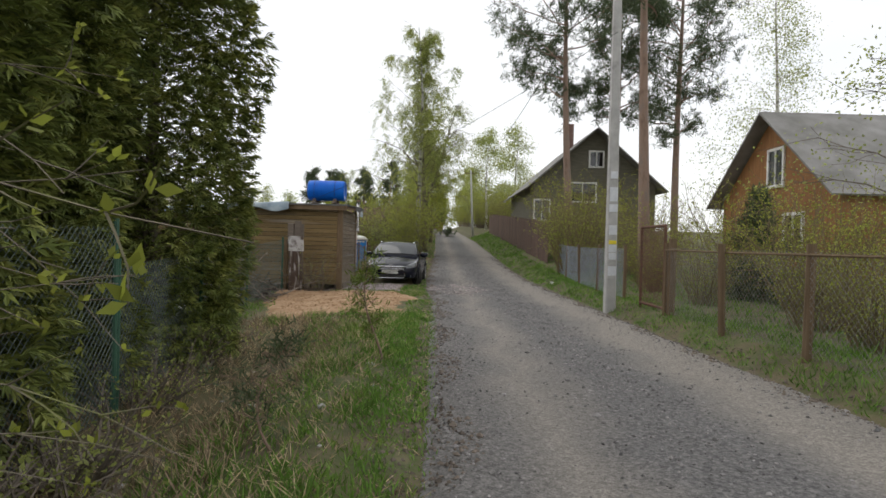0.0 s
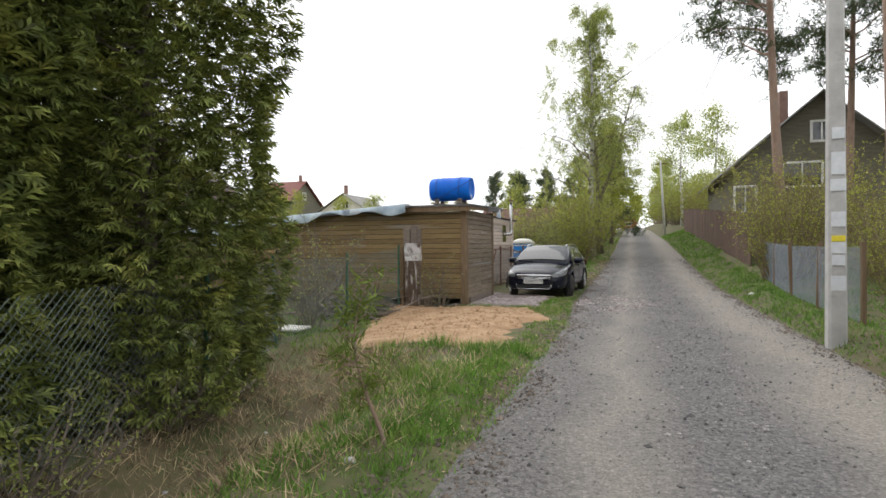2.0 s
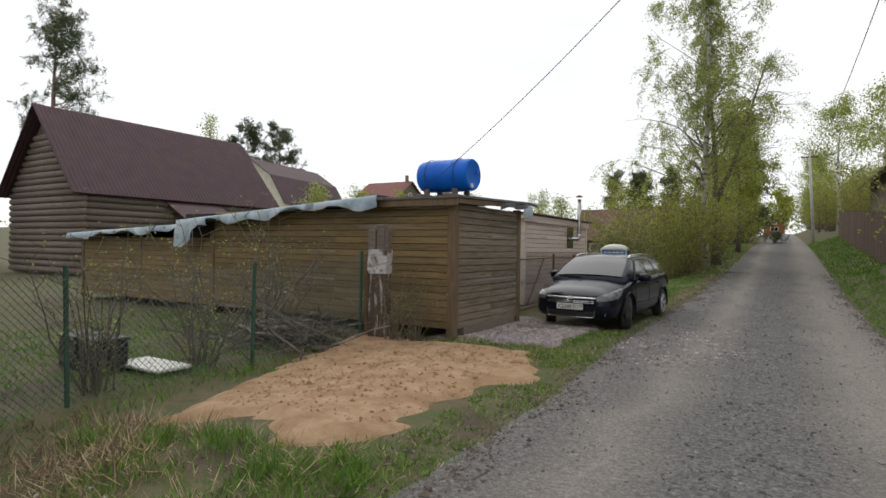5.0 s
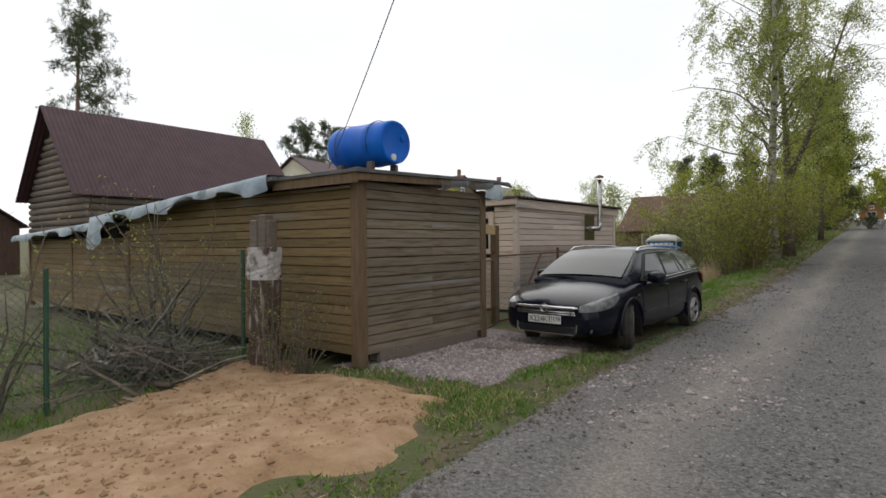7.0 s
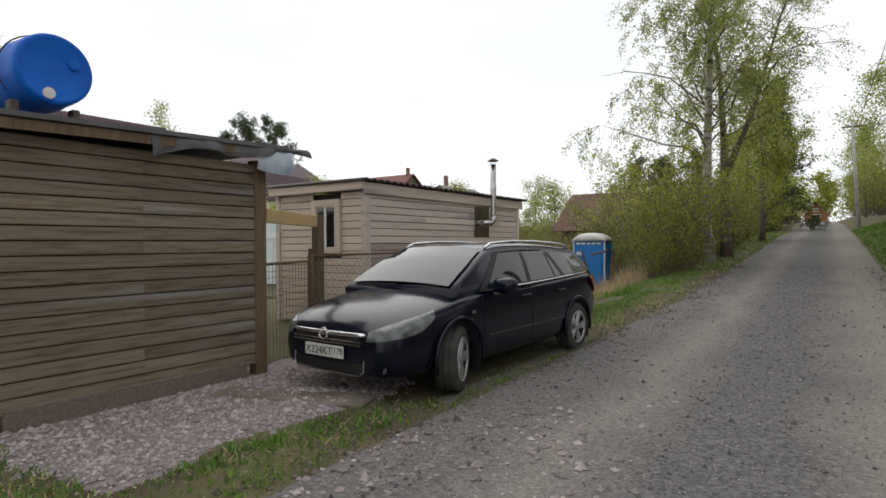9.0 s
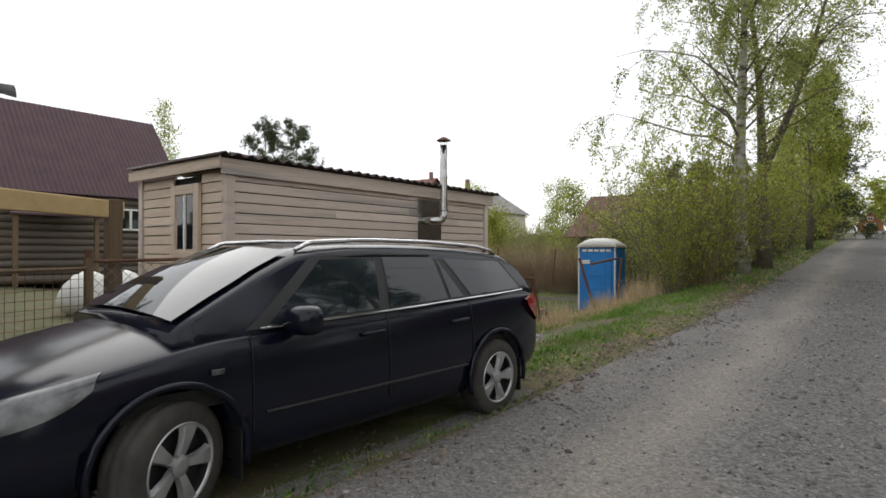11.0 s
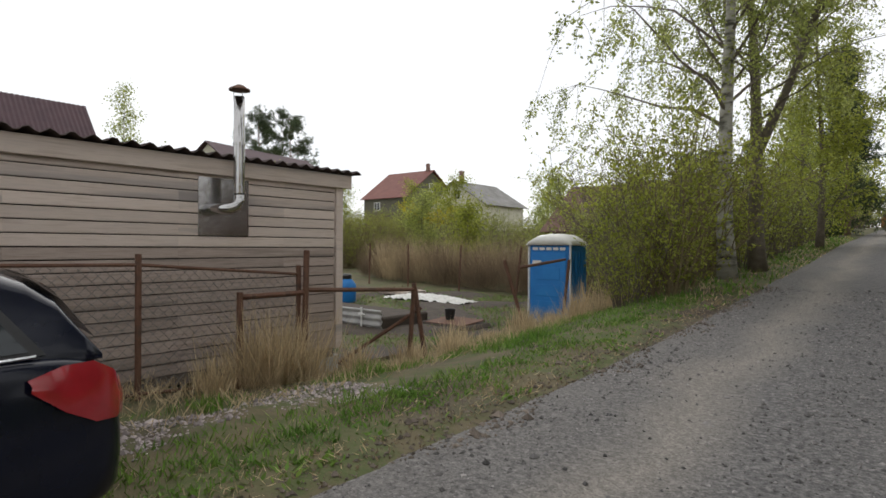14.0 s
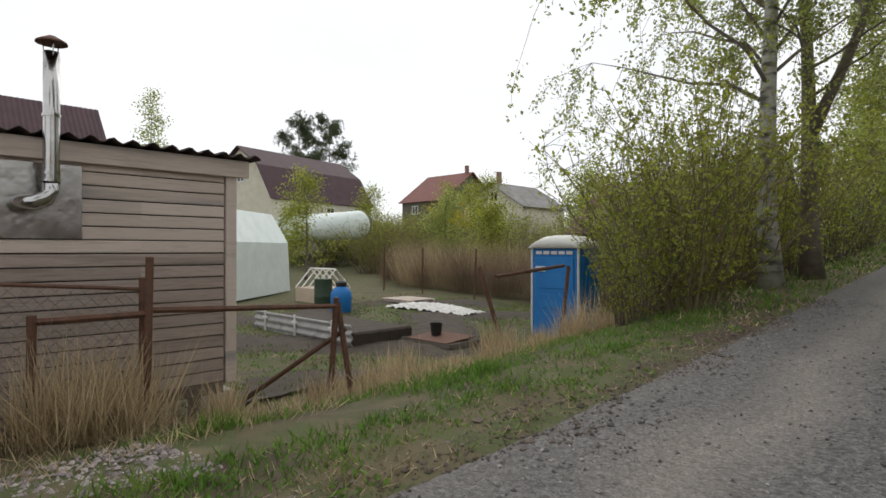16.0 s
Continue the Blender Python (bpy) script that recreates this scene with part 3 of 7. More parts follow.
for z0, z1, r, mt, lab in ((0.0, 1.12, 0.185, M_rotten, ""), (1.06, 1.46, 0.20, M_peeling, "flaking white-painted band")):
    bm = bmesh.new()
    rows, steps = [], 12
    for j in range(steps + 1):
        ring = []
        for i in range(16):
            a = 2 * math.pi * i / 16 + 0.2
            sq = 1 / max(abs(math.cos(a - 0.2)), abs(math.sin(a - 0.2))) ** 0.6
            rr = r * sq * (1 + 0.05 * math.sin(3 * a + j * 0.4) + rng.normal() * 0.03)
            ring.append(bm.verts.new((rr * math.cos(a), 0.75 * rr * math.sin(a), z0 + (z1 - z0) * j / steps)))
        rows.append(ring)
    for g, h in zip(rows, rows[1:]):
        for i in range(16):
            bm.faces.new((g[i], g[(i + 1) % 16], h[(i + 1) % 16], h[i]))
    bm.faces.new(rows[0][::-1]); bm.faces.new(rows[-1])
    part("timber", bm, mt, stump, lab)
for dx, w, h in ((-0.13, 0.16, 1.80), (0.05, 0.17, 1.86), (0.17, 0.07, 1.79)):
    boxed("head_board", (dx - w / 2, dx + w / 2, -0.07, 0.05, 1.40, h), M_plank_grey, stump, bevel=0.015)
boxed("side_stake", (-0.30, -0.22, -0.05, 0.03, 0, 1.38), M_post, stump, bevel=0.012)

# ---- cabin ----
CX, CY = -4.42, 22.5
cabin = thing("cabin", CX, CY, 0.0, "pale raw timber garden cabin with corrugated roof", "cabin")


def in_cabin(name, dims, mat, label="", bevel=0.006, parent=None):
    x0, x1, y0, y1, z0, z1 = dims
    return boxed(name, (x0 - CX, x1 - CX, y0 - CY, y1 - CY, z0, z1), mat, parent or cabin, label, bevel)


# solid filler again, coloured near black for the shade between the boards
in_cabin("core", (-6.48, CX - 0.02, CY + 0.02, 27.74, 0.02, 2.2), M_dark, bevel=0)
for x, y in ((CX, CY), (CX, 27.76), (-6.51, CY)):
    in_cabin("corner_board", (x - 0.06, x + 0.045, y - 0.045, y + 0.07, -0.0, 2.24), M_plank_cab)
in_cabin("fascia", (CX + 0.05, CX + 0.08, CY - 0.12, 27.95, 2.16, 2.34), M_plank_cab)
in_cabin("fascia", (-6.62, CX + 0.08, CY - 0.155, CY - 0.125, 2.22, 2.36), M_plank_cab_x)
in_cabin("skirt_beam", (CX - 0.03, CX + 0.02, CY, 27.7, -0.10, 0.02), M_plank_grey)
for by in (22.7, 24.2, 25.0, 26.4, 27.5):
    in_cabin("foundation_block", (CX - 0.42, CX - 0.06, by, by + 0.35, -0.62, -0.10), M_concrete, bevel=0.012)
# corrugated roof sheet
nx, ny = 2, 150
v, f = [], []
for j in range(ny + 1):
    y = -0.2 + 5.75 * j / ny
    for k, (x, z) in enumerate(((-2.24, 2.40), (0.16, 2.38))):
        v.append((x, y, z + 0.026 * math.sin(y * 2 * math.pi / 0.17)))
for j in range(ny):
    f.append((2 * j, 2 * j + 1, 2 * j + 3, 2 * j + 2))
top = arrays("roof", np.array(v), np.array(f), M_roofcorr, cabin, "dark brown corrugated roof sheet", True)
sol = top.modifiers.new("thickness", "SOLIDIFY"); sol.thickness = 0.008
# window in the end wall
win = in_cabin("window", (-5.62, -4.94, CY - 0.05, CY - 0.03, 1.22, 2.10), M_plank_cab_x, bevel=0)
for dims in ((-5.62, -5.50, 1.2, 2.1), (-5.06, -4.94, 1.2, 2.1), (-5.50, -5.06, 1.98, 2.1), (-5.50, -5.06, 1.2, 1.29)):
    in_cabin("casing", (dims[0], dims[1], CY - 0.075, CY - 0.045, dims[2], dims[3]), M_plank_cab_x, parent=win)
for x0 in (-5.49, -5.27):
    in_cabin("pane", (x0 + 0.02, x0 + 0.19, CY - 0.056, CY - 0.052, 1.31, 1.96), M_glass, parent=win, bevel=0)
in_cabin("mullion", (-5.305, -5.255, CY - 0.07, CY - 0.05, 1.29, 1.98), M_frame_w, parent=win)
M_plank_low = material("rain_greyed_plank", [(0.30, 0.235, 0.20), (0.42, 0.34, 0.295), (0.26, 0.215, 0.19)], stretch=(6, 0.35, 6), spots=((0.15, 0.125, 0.11), 0.8, 0.58), **{**WOOD, "rand": 0.12})
cladding(cabin, "y", CX, CY + 0.07, 27.70, 0.02, 1.36, 0.122, M_plank_low, splits=(24.1, 25.6, 26.9))
cladding(cabin, "y", CX, CY + 0.07, 27.70, 1.362, 2.18, 0.122, M_plank_cab, splits=(24.1, 25.6, 26.9))
cladding(cabin, "x", CY, -6.45, CX - 0.06, 0.02, 2.24, 0.122, M_plank_cab_x, clear=((-5.62, -4.94, 1.2, 2.1),))
# steel flashing and flue
chim = thing("stove_pipe", CX, 26.15, 1.45, "bright stainless steel flue with rain cap on wall plate", "chimney")
boxed("wall_plate", (0.03, 0.037, -0.34, 0.26, 0.04, 0.68), M_steel, chim, "dented mirror-bright steel sheet", 0.0)
part("elbow", tube(bmesh.new(), [(0.0, -0.2, 0.33), (0.12, -0.2, 0.33), (0.24, -0.18, 0.33), (0.29, -0.12, 0.33), (0.30, -0.05, 0.36), (0.30, -0.02, 0.42), (0.30, -0.015, 0.5)], 0.062, 16), M_steel, chim, smooth=True)
part("flue", tube(bmesh.new(), [(0.30, -0.015, 0.46), (0.30, -0.015, 0.52), (0.30, -0.015, 1.02), (0.30, -0.015, 1.56)], 0.06, 18), M_steel, chim, smooth=True)
for z in (0.50, 0.56, 1.03):
    part("collar", tube(bmesh.new(), [(0.30, -0.015, z), (0.30, -0.015, z + 0.025)], 0.067, 18), M_steel, chim)
part("rain_cap", lathe(bmesh.new(), ((0.115, 1.63), (0.11, 1.645), (0.03, 1.69), (0.01, 1.695)), 18, Matrix.Translation((0.30, -0.015, 0.0))), M_rust, chim, "dark conical cap")
for a in range(3):
    part("cap_strut", tube(bmesh.new(), [(0.30 + 0.058 * math.cos(a * 2.1), -0.015 + 0.058 * math.sin(a * 2.1), 1.52), (0.30 + 0.06 * math.cos(a * 2.1), -0.015 + 0.06 * math.sin(a * 2.1), 1.64)], 0.005, 5), M_steel, chim)

# ---- car ----
car = thing("car", -2.13, 19.42, -0.085, "dark navy estate car parked on the grass verge", "car", rz=-3.0)
ST = ((0.0, 0.50, 0.30, 0.56, 0.60), (0.05, 0.66, 0.24, 0.63, 0.68), (0.18, 0.775, 0.21, 0.69, 0.765), (0.42, 0.835, 0.20, 0.765, 0.845), (0.75, 0.868, 0.20, 0.83, 0.915), (1.05, 0.876, 0.20, 0.885, 0.975), (1.3, 0.876, 0.19, 0.915, 0.985), (1.9, 0.876, 0.19, 0.935, 0.985), (2.6, 0.876, 0.19, 0.955, 0.99), (3.3, 0.876, 0.20, 0.985, 1.0), (3.9, 0.866, 0.22, 1.01, 1.03), (4.25, 0.835, 0.27, 1.01, 1.03), (4.42, 0.77, 0.32, 0.95, 0.985), (4.50, 0.66, 0.36, 0.72, 0.76))
bm = bmesh.new()
rings = []
for L, w, zb, zs, zt in ST:
    half = ((w * 0.80, zb), (w * 0.965, zb + 0.05), (w, zb + 0.22), (w * 1.0, (zb + zs) / 2 + 0.05), (w * 0.985, zs - 0.10), (w * 0.955, zs - 0.012), (w * 0.90, zs + 0.012), (w * 0.5, zt))
    rings.append([bm.verts.new((x, L, z)) for x, z in half] + [bm.verts.new((-x, L, z)) for x, z in half[::-1]])
k = len(rings[0])
for a, b in zip(rings, rings[1:]):
    for j in range(k):
        bm.faces.new((a[j], a[(j + 1) % k], b[(j + 1) % k], b[j]))
bm.faces.new(rings[0]); bm.faces.new(rings[-1][::-1])
bmesh.ops.recalc_face_normals(bm, faces=bm.faces)
hull = part("body", bm, M_carpaint, car, smooth=True)
sub = hull.modifiers.new("round", "SUBSURF"); sub.levels = sub.render_levels = 2
AXLES = (0.92, 3.62)
cut_bm = bmesh.new()
for L in AXLES:
    for s in (-1, 1):
        tube(cut_bm, [(s * 0.60, L, 0.33), (s * 1.1, L, 0.33)], 0.375, 32)
cm = bpy.data.meshes.new("wheel_wells")
cut_bm.to_mesh(cm); cut_bm.free()
# wells are cut by rebuilding the evaluated body with the arch volume removed
cutter = bpy.data.objects.new("wheel_wells", cm)
scene.collection.objects.link(cutter)
cutter.parent = car
cutter.data.materials.append(M_trim)
bo = hull.modifiers.new("arches", "BOOLEAN"); bo.operation, bo.object, bo.solver = "DIFFERENCE", cutter, "EXACT"
bpy.context.view_layer.update()
dg = bpy.context.evaluated_depsgraph_get()
shell = bpy.data.meshes.new_from_object(hull.evaluated_get(dg))
hull.modifiers.clear()
hull.data = shell
bpy.data.objects.remove(cutter)
shell.polygons.foreach_set("use_smooth", [True] * len(shell.polygons))
bpy.context.view_layer.update()


def top_z(L):
    return float(np.interp(L, (0.95, 1.2, 1.5, 1.78, 2.0, 2.4, 3.0, 3.6, 4.05, 4.2, 4.36), (0.965, 1.10, 1.25, 1.365, 1.40, 1.42, 1.415, 1.39, 1.35, 1.27, 1.02)))


def belt_z(L):
    return float(np.interp(L, (0.95, 1.3, 2.6, 3.3, 4.3), (0.925, 0.93, 0.965, 0.99, 1.02)))


def side_x(L, z):
    zb = belt_z(L)
    t = max(0.0, (z - zb) / (1.425 - zb))
    return float(np.interp(L, (0.95, 1.4, 2.2, 3.6, 4.36), (0.77, 0.825, 0.84, 0.815, 0.74))) - 0.20 * t - 0.05 * t * t


bm = bmesh.new()
rings = []
for L in (0.95, 1.1, 1.3, 1.5, 1.7, 1.8, 1.95, 2.2, 2.6, 3.0, 3.4, 3.8, 4.02, 4.12, 4.22, 4.30, 4.37):
    zb, zt = belt_z(L) - 0.04, top_z(L)
    half = []
    for t in (0, 0.25, 0.5, 0.72, 0.88, 0.96):
        z = zb + (zt - 0.02 - zb) * t
        half.append((side_x(L, z), z))
    x9 = half[-1][0]
    half += [(x9 - 0.045, zt - 0.006), (x9 * 0.62, zt + 0.012), (x9 * 0.25, zt + 0.02)]
    rings.append([bm.verts.new((x, L, z)) for x, z in half] + [bm.verts.new((-x, L, z)) for x, z in half[::-1]])
k = len(rings[0])
for a, b in zip(rings, rings[1:]):
    for j in range(k - 1):
        bm.faces.new((a[j], a[j + 1], b[j + 1], b[j]))
bm.faces.new(rings[0]); bm.faces.new(rings[-1][::-1])
bmesh.ops.recalc_face_normals(bm, faces=bm.faces)
roof_shell = part("cabin_shell", bm, M_carpaint, car, smooth=True)


def side_panel(name, corners, s, mat, off, label="", nu=8, nv=6, host=None):
    """A patch on the car's flank between four (L, z) corners: bottom front, bottom rear, top rear, top front."""
    v, f = [], []
    for j in range(nv + 1):
        for i in range(nu + 1):
            u, w = i / nu, j / nv
            L = (1 - w) * ((1 - u) * corners[0][0] + u * corners[1][0]) + w * ((1 - u) * corners[3][0] + u * corners[2][0])
            z = (1 - w) * ((1 - u) * corners[0][1] + u * corners[1][1]) + w * ((1 - u) * corners[3][1] + u * corners[2][1])
            v.append((s * (side_x(L, z) + off), L, z))
    for j in range(nv):
        for i in range(nu):
            a = j * (nu + 1) + i
            f.append((a, a + 1, a + nu + 2, a + nu + 1) if s > 0 else (a, a + nu + 1, a + nu + 2, a + 1))
    return arrays(name, np.array(v), np.array(f), mat, host or car, label, True)


for s in (-1, 1):
    side_panel("window_surround", ((1.32, belt_z(1.32) + 0.005), (4.16, belt_z(4.16) + 0.01), (3.96, 1.30), (1.86, 1.337)), s, M_trim, 0.006, nu=24)
    side_panel("side_window", ((1.47, belt_z(1.47) + 0.03), (2.30, belt_z(2.30) + 0.03), (2.40, 1.33), (1.93, 1.317)), s, M_carglass, 0.011)
    side_panel("side_window", ((2.40, belt_z(2.40) + 0.03), (3.02, belt_z(3.02) + 0.03), (3.02, 1.325), (2.48, 1.333)), s, M_carglass, 0.011)
    side_panel("side_window", ((3.06, belt_z(3.06) + 0.03), (3.22, belt_z(3.22) + 0.03), (3.06, 1.32), (3.06, 1.325)), s, M_carglass, 0.011)
    side_panel("side_window", ((3.32, belt_z(3.32) + 0.03), (4.10, belt_z(4.10) + 0.03), (3.93, 1.285), (3.15, 1.317)), s, M_carglass, 0.011)
    part("belt_strip", tube(bmesh.new(), [(s * (side_x(L, belt_z(L)) + 0.018), L, belt_z(L) + 0.012) for L in np.linspace(1.40, 4.12, 14)], 0.008, 6), M_chrome, car, "chrome belt strip")
    rail = [(s * 0.575, 1.80, 1.38), (s * 0.572, 1.92, 1.43)] + [(s * 0.568, L, top_z(L) + 0.035) for L in np.linspace(2.1, 3.7, 8)] + [(s * 0.55, 3.92, 1.385), (s * 0.55, 4.0, 1.35)]
    part("roof_rail", tube(bmesh.new(), rail, 0.016, 8), M_chrome, car, "silver roof rail", True)
    rain = tube(bmesh.new(), [(s * (side_x(L, 1.372) + 0.02), L, z) for L, z in ((1.50, 1.10), (1.74, 1.24), (1.93, 1.33), (2.4, 1.35), (3.0, 1.343))], 0.012, 6)
    part("wind_deflector", rain, M_trim, car)
    for L in (1.34, 2.36, 3.28):
        seam = tube(bmesh.new(), [(s * 0.8795, L + 0.0, 0.40), (s * 0.8792, L, 0.62), (s * 0.868, L, 0.80), (s * 0.838, L, belt_z(L) - 0.02)], 0.0035, 4)
        part("door_gap", seam, M_ink, car)
    part("rubbing_strip", tube(bmesh.new(), [(s * 0.881, L, 0.485) for L in np.linspace(1.42, 3.2, 8)], 0.009, 6), M_trim, car)
    for L in (2.22, 3.12):
        h = tube(bmesh.new(), [(s * 0.862, L - 0.11, 0.835), (s * 0.893, L - 0.08, 0.838), (s * 0.897, L, 0.842), (s * 0.890, L + 0.07, 0.845), (s * 0.858, L + 0.10, 0.845)], 0.014, 8)
        part("door_handle", h, M_carpaint, car, smooth=True)
    bm = bmesh.new()
    bmesh.ops.create_uvsphere(bm, u_segments=18, v_segments=10, radius=1)
    for v in bm.verts:
        q = Vector([math.copysign(abs(c) ** 0.7, c) for c in v.co])
        v.co = Vector((q.x * 0.135, q.y * 0.12 * (1 if q.y < 0 else 0.35), q.z * 0.088))
        v.co += Vector((s * 0.965, 1.62, 0.985))
    mirror = part("door_mirror", bm, M_carpaint, car, smooth=True)
    part("mirror_foot", tube(bmesh.new(), [(s * 0.80, 1.58, 0.945), (s * 0.88, 1.61, 0.965)], 0.03, 8), M_trim, mirror)
    boxed("side_indicator", (s * 0.884 - 0.006, s * 0.884 + 0.006, 1.10, 1.17, 0.735, 0.765), M_lampglass, car, "clear side indicator", 0.003)
    for L in AXLES:
        arch = tube(bmesh.new(), [(s * 0.878, L + 0.385 * math.cos(a), 0.33 + 0.385 * math.sin(a)) for a in np.linspace(-0.25, math.pi + 0.25, 26)], 0.02, 6)
        part("wheel_arch_lip", arch, M_carpaint, car, smooth=True)
        boxed("wheel_well", (s * 0.70 - 0.12, s * 0.70 + 0.10, L - 0.34, L + 0.34, 0.56, 0.66), M_trim, car, bevel=0.0)
        boxed("mud_flap", (s * 0.76 - 0.1, s * 0.76 + 0.1, L + 0.36, L + 0.372, 0.13, 0.42), M_trim, car)
        turn = 22.0 if L < 1 else 0.0
        place = pose(s * 0.775, L, 0.312, 0, 0, turn) @ Matrix.Rotation(radians(90), 4, "Y")
        wheel = new("wheel")
        wheel.parent = car
        wheel.matrix_local = place
        part("tyre", lathe(bmesh.new(), ((0.205, -0.10), (0.25, -0.108), (0.295, -0.10), (0.311, -0.082), (0.314, -0.04), (0.307, -0.035), (0.307, -0.028), (0.315, -0.02), (0.315, 0.02), (0.307, 0.028), (0.307, 0.035), (0.314, 0.04), (0.311, 0.082), (0.295, 0.10), (0.25, 0.108), (0.205, 0.10)), 44, cap=False), M_tyre, wheel, smooth=True)
        part("rim_barrel", lathe(bmesh.new(), ((0.212, s * 0.104), (0.200, s * 0.100), (0.192, s * 0.04), (0.05, s * 0.03), (0.02, s * 0.03)), 36, cap=False), M_trim, wheel)
        part("rim", lathe(bmesh.new(), ((0.196, s * 0.095), (0.206, s * 0.110), (0.213, s * 0.108), (0.213, s * 0.095)), 40, cap=False), M_alloy, wheel, smooth=True)
        for q in range(5):
            a = q * 2 * math.pi / 5 + 0.3
            bm = bmesh.new()
            pts = []
            for r, wdt, zz in ((0.035, 0.05, 0.085), (0.10, 0.066, 0.098), (0.155, 0.090, 0.102), (0.203, 0.125, 0.100)):
                c, d = math.cos(a), math.sin(a)
                row = []
                for e, drop in ((-1, 0.028), (-0.7, 0), (0.7, 0), (1, 0.028)):
                    row.append(bm.verts.new((r * c - e * wdt / 2 * d, r * d + e * wdt / 2 * c, s * (zz - drop))))
                pts.append(row)
            for g, h in zip(pts, pts[1:]):
                for j in range(3):
                    bm.faces.new((g[j], g[j + 1], h[j + 1], h[j]))
            part("spoke", bm, M_alloy, wheel)
        part("hub_cap", lathe(bmesh.new(), ((0.055, s * 0.07), (0.052, s * 0.097), (0.03, s * 0.104), (0.01, s * 0.104)), 20), M_alloy, wheel)
    # lamps
    bm = bmesh.new()
    g = []
    inner = Vector((s * 0.25, 1.1, 0.62))
    for i in range(19):
        u = i / 18
        row = []
        for j in range(9):
            w = j / 8
            L = 0.08 + 0.50 * u ** 1.15
            x = 0.50 + (0.865 - 0.50) * math.sin(u * 1.45) ** 0.8 if u else 0.50
            zlo, zhi = 0.575 + 0.05 * u + 0.13 * u ** 4, 0.655 + 0.195 * u ** 0.75
            way = (Vector((s * x, L - 0.03, zlo + (zhi - zlo) * w)) - inner).normalized()
            found, spot, _, _ = hull.ray_cast(inner, way)
            row.append(bm.verts.new((spot if found else inner + way * 0.9) + way * 0.010))
        g.append(row)
    for a, b in zip(g, g[1:]):
        for j in range(8):
            bm.faces.new((a[j], a[j + 1], b[j + 1], b[j]) if s < 0 else (a[j], b[j], b[j + 1], a[j + 1]))
    lamp = part("headlight", bm, M_lampglass, car, "large clear swept-back headlamp", True)
    part("fog_lamp", lathe(bmesh.new(), ((0.05, 0), (0.05, 0.03), (0.03, 0.04)), 18, Matrix.Translation((s * 0.62, 0.12, 0.335)) @ Matrix.Rotation(radians(90), 4, "X")), M_lampglass, car)
    bm = bmesh.new()
    tl = []
    for L, zlo, zhi, x in ((4.08, 0.90, 0.945, 0.866), (4.20, 0.80, 0.985, 0.852), (4.32, 0.73, 0.985, 0.815), (4.41, 0.72, 0.93, 0.765), (4.452, 0.73, 0.88, 0.70)):
        tl.append([bm.verts.new((s * (x + 0.006), L + 0.008, zlo)), bm.verts.new((s * (x + 0.004), L + 0.012, (zlo + zhi) / 2)), bm.verts.new((s * (x - 0.022), L + 0.002, zhi))])
    for a, b in zip(tl, tl[1:]):
        for j in range(2):
            bm.faces.new((a[j], b[j], b[j + 1], a[j + 1]) if s > 0 else (a[j], a[j + 1], b[j + 1], b[j]))
    part("tail_light", bm, M_lampred, car, "red wrap-around tail lamp", True)

# windscreen and tailgate glass
for name, L0, L1 in (("windscreen", 1.0, 1.765), ("rear_window", 4.345, 4.13)):
    v, f = [], []
    for q in range(9):
        L = L0 + (L1 - L0) * q / 8
        zt = top_z(L)
        w = side_x(L, zt - 0.02) - 0.075
        for i in range(13):
            u = -1 + 2 * i / 12
            off = 0.020 + 0.004 * (1 - u * u)
            v.append((u * w, L - (off if L0 < 2 else -off), zt - 0.004 + 0.024 * (1 - abs(u) ** 2.2) + off))
    for j in range(8):
        for i in range(12):
            a = j * 13 + i
            f.append((a, a + 1, a + 14, a + 13))
    arrays(name, np.array(v), np.array(f), M_carglass, car, smooth=True)
for x0 in (-0.55, 0.08):
    part("wiper", tube(bmesh.new(), [(x0, 0.97, 0.99), (x0 + 0.25, 0.985, 1.0), (x0 + 0.52, 1.0, 1.01)], 0.008, 5), M_trim, car)
# nose
boxed("grille", (-0.42, 0.42, -0.010, 0.05, 0.515, 0.60), M_trim, car, bevel=0.012)
for z in (0.535, 0.565):
    part("grille_bar", tube(bmesh.new(), [(x, 0.012 + 0.10 * abs(x) ** 2.2 - 0.03, z) for x in np.linspace(-0.46, 0.46, 13)], 0.006, 5), M_chrome, car)
part("grille_trim", tube(bmesh.new(), [(x, -0.012 + 0.16 * abs(x) ** 2.2, 0.622) for x in np.linspace(-0.49, 0.49, 15)], [0.014] + [0.02] * 13 + [0.014], 8), M_chrome, car, "chrome bar across the grille", True)
badge = part("badge", tube(bmesh.new(), [(0.052 * math.cos(a), -0.036, 0.612 + 0.052 * math.sin(a)) for a in np.linspace(0, 2 * math.pi, 25)], 0.008, 6), M_chrome, car)
part("badge_bar", tube(bmesh.new(), [(-0.05, -0.038, 0.618), (0.05, -0.038, 0.606)], 0.007, 6), M_chrome, badge)
boxed("lower_grille", (-0.46, 0.46, 0.0, 0.05, 0.27, 0.37), M_trim, car, bevel=0.015)
part("lower_grille_trim", tube(bmesh.new(), [(-0.47, 0.02, 0.40), (-0.47, 0.012, 0.30), (-0.42, 0.0, 0.262), (0.42, 0.0, 0.262), (0.47, 0.012, 0.30), (0.47, 0.02, 0.40)], 0.008, 6), M_chrome, car)
plate = boxed("number_plate", (-0.26, 0.26, -0.034, -0.022, 0.40, 0.512), M_white, car, "white licence plate with black characters", 0.004)


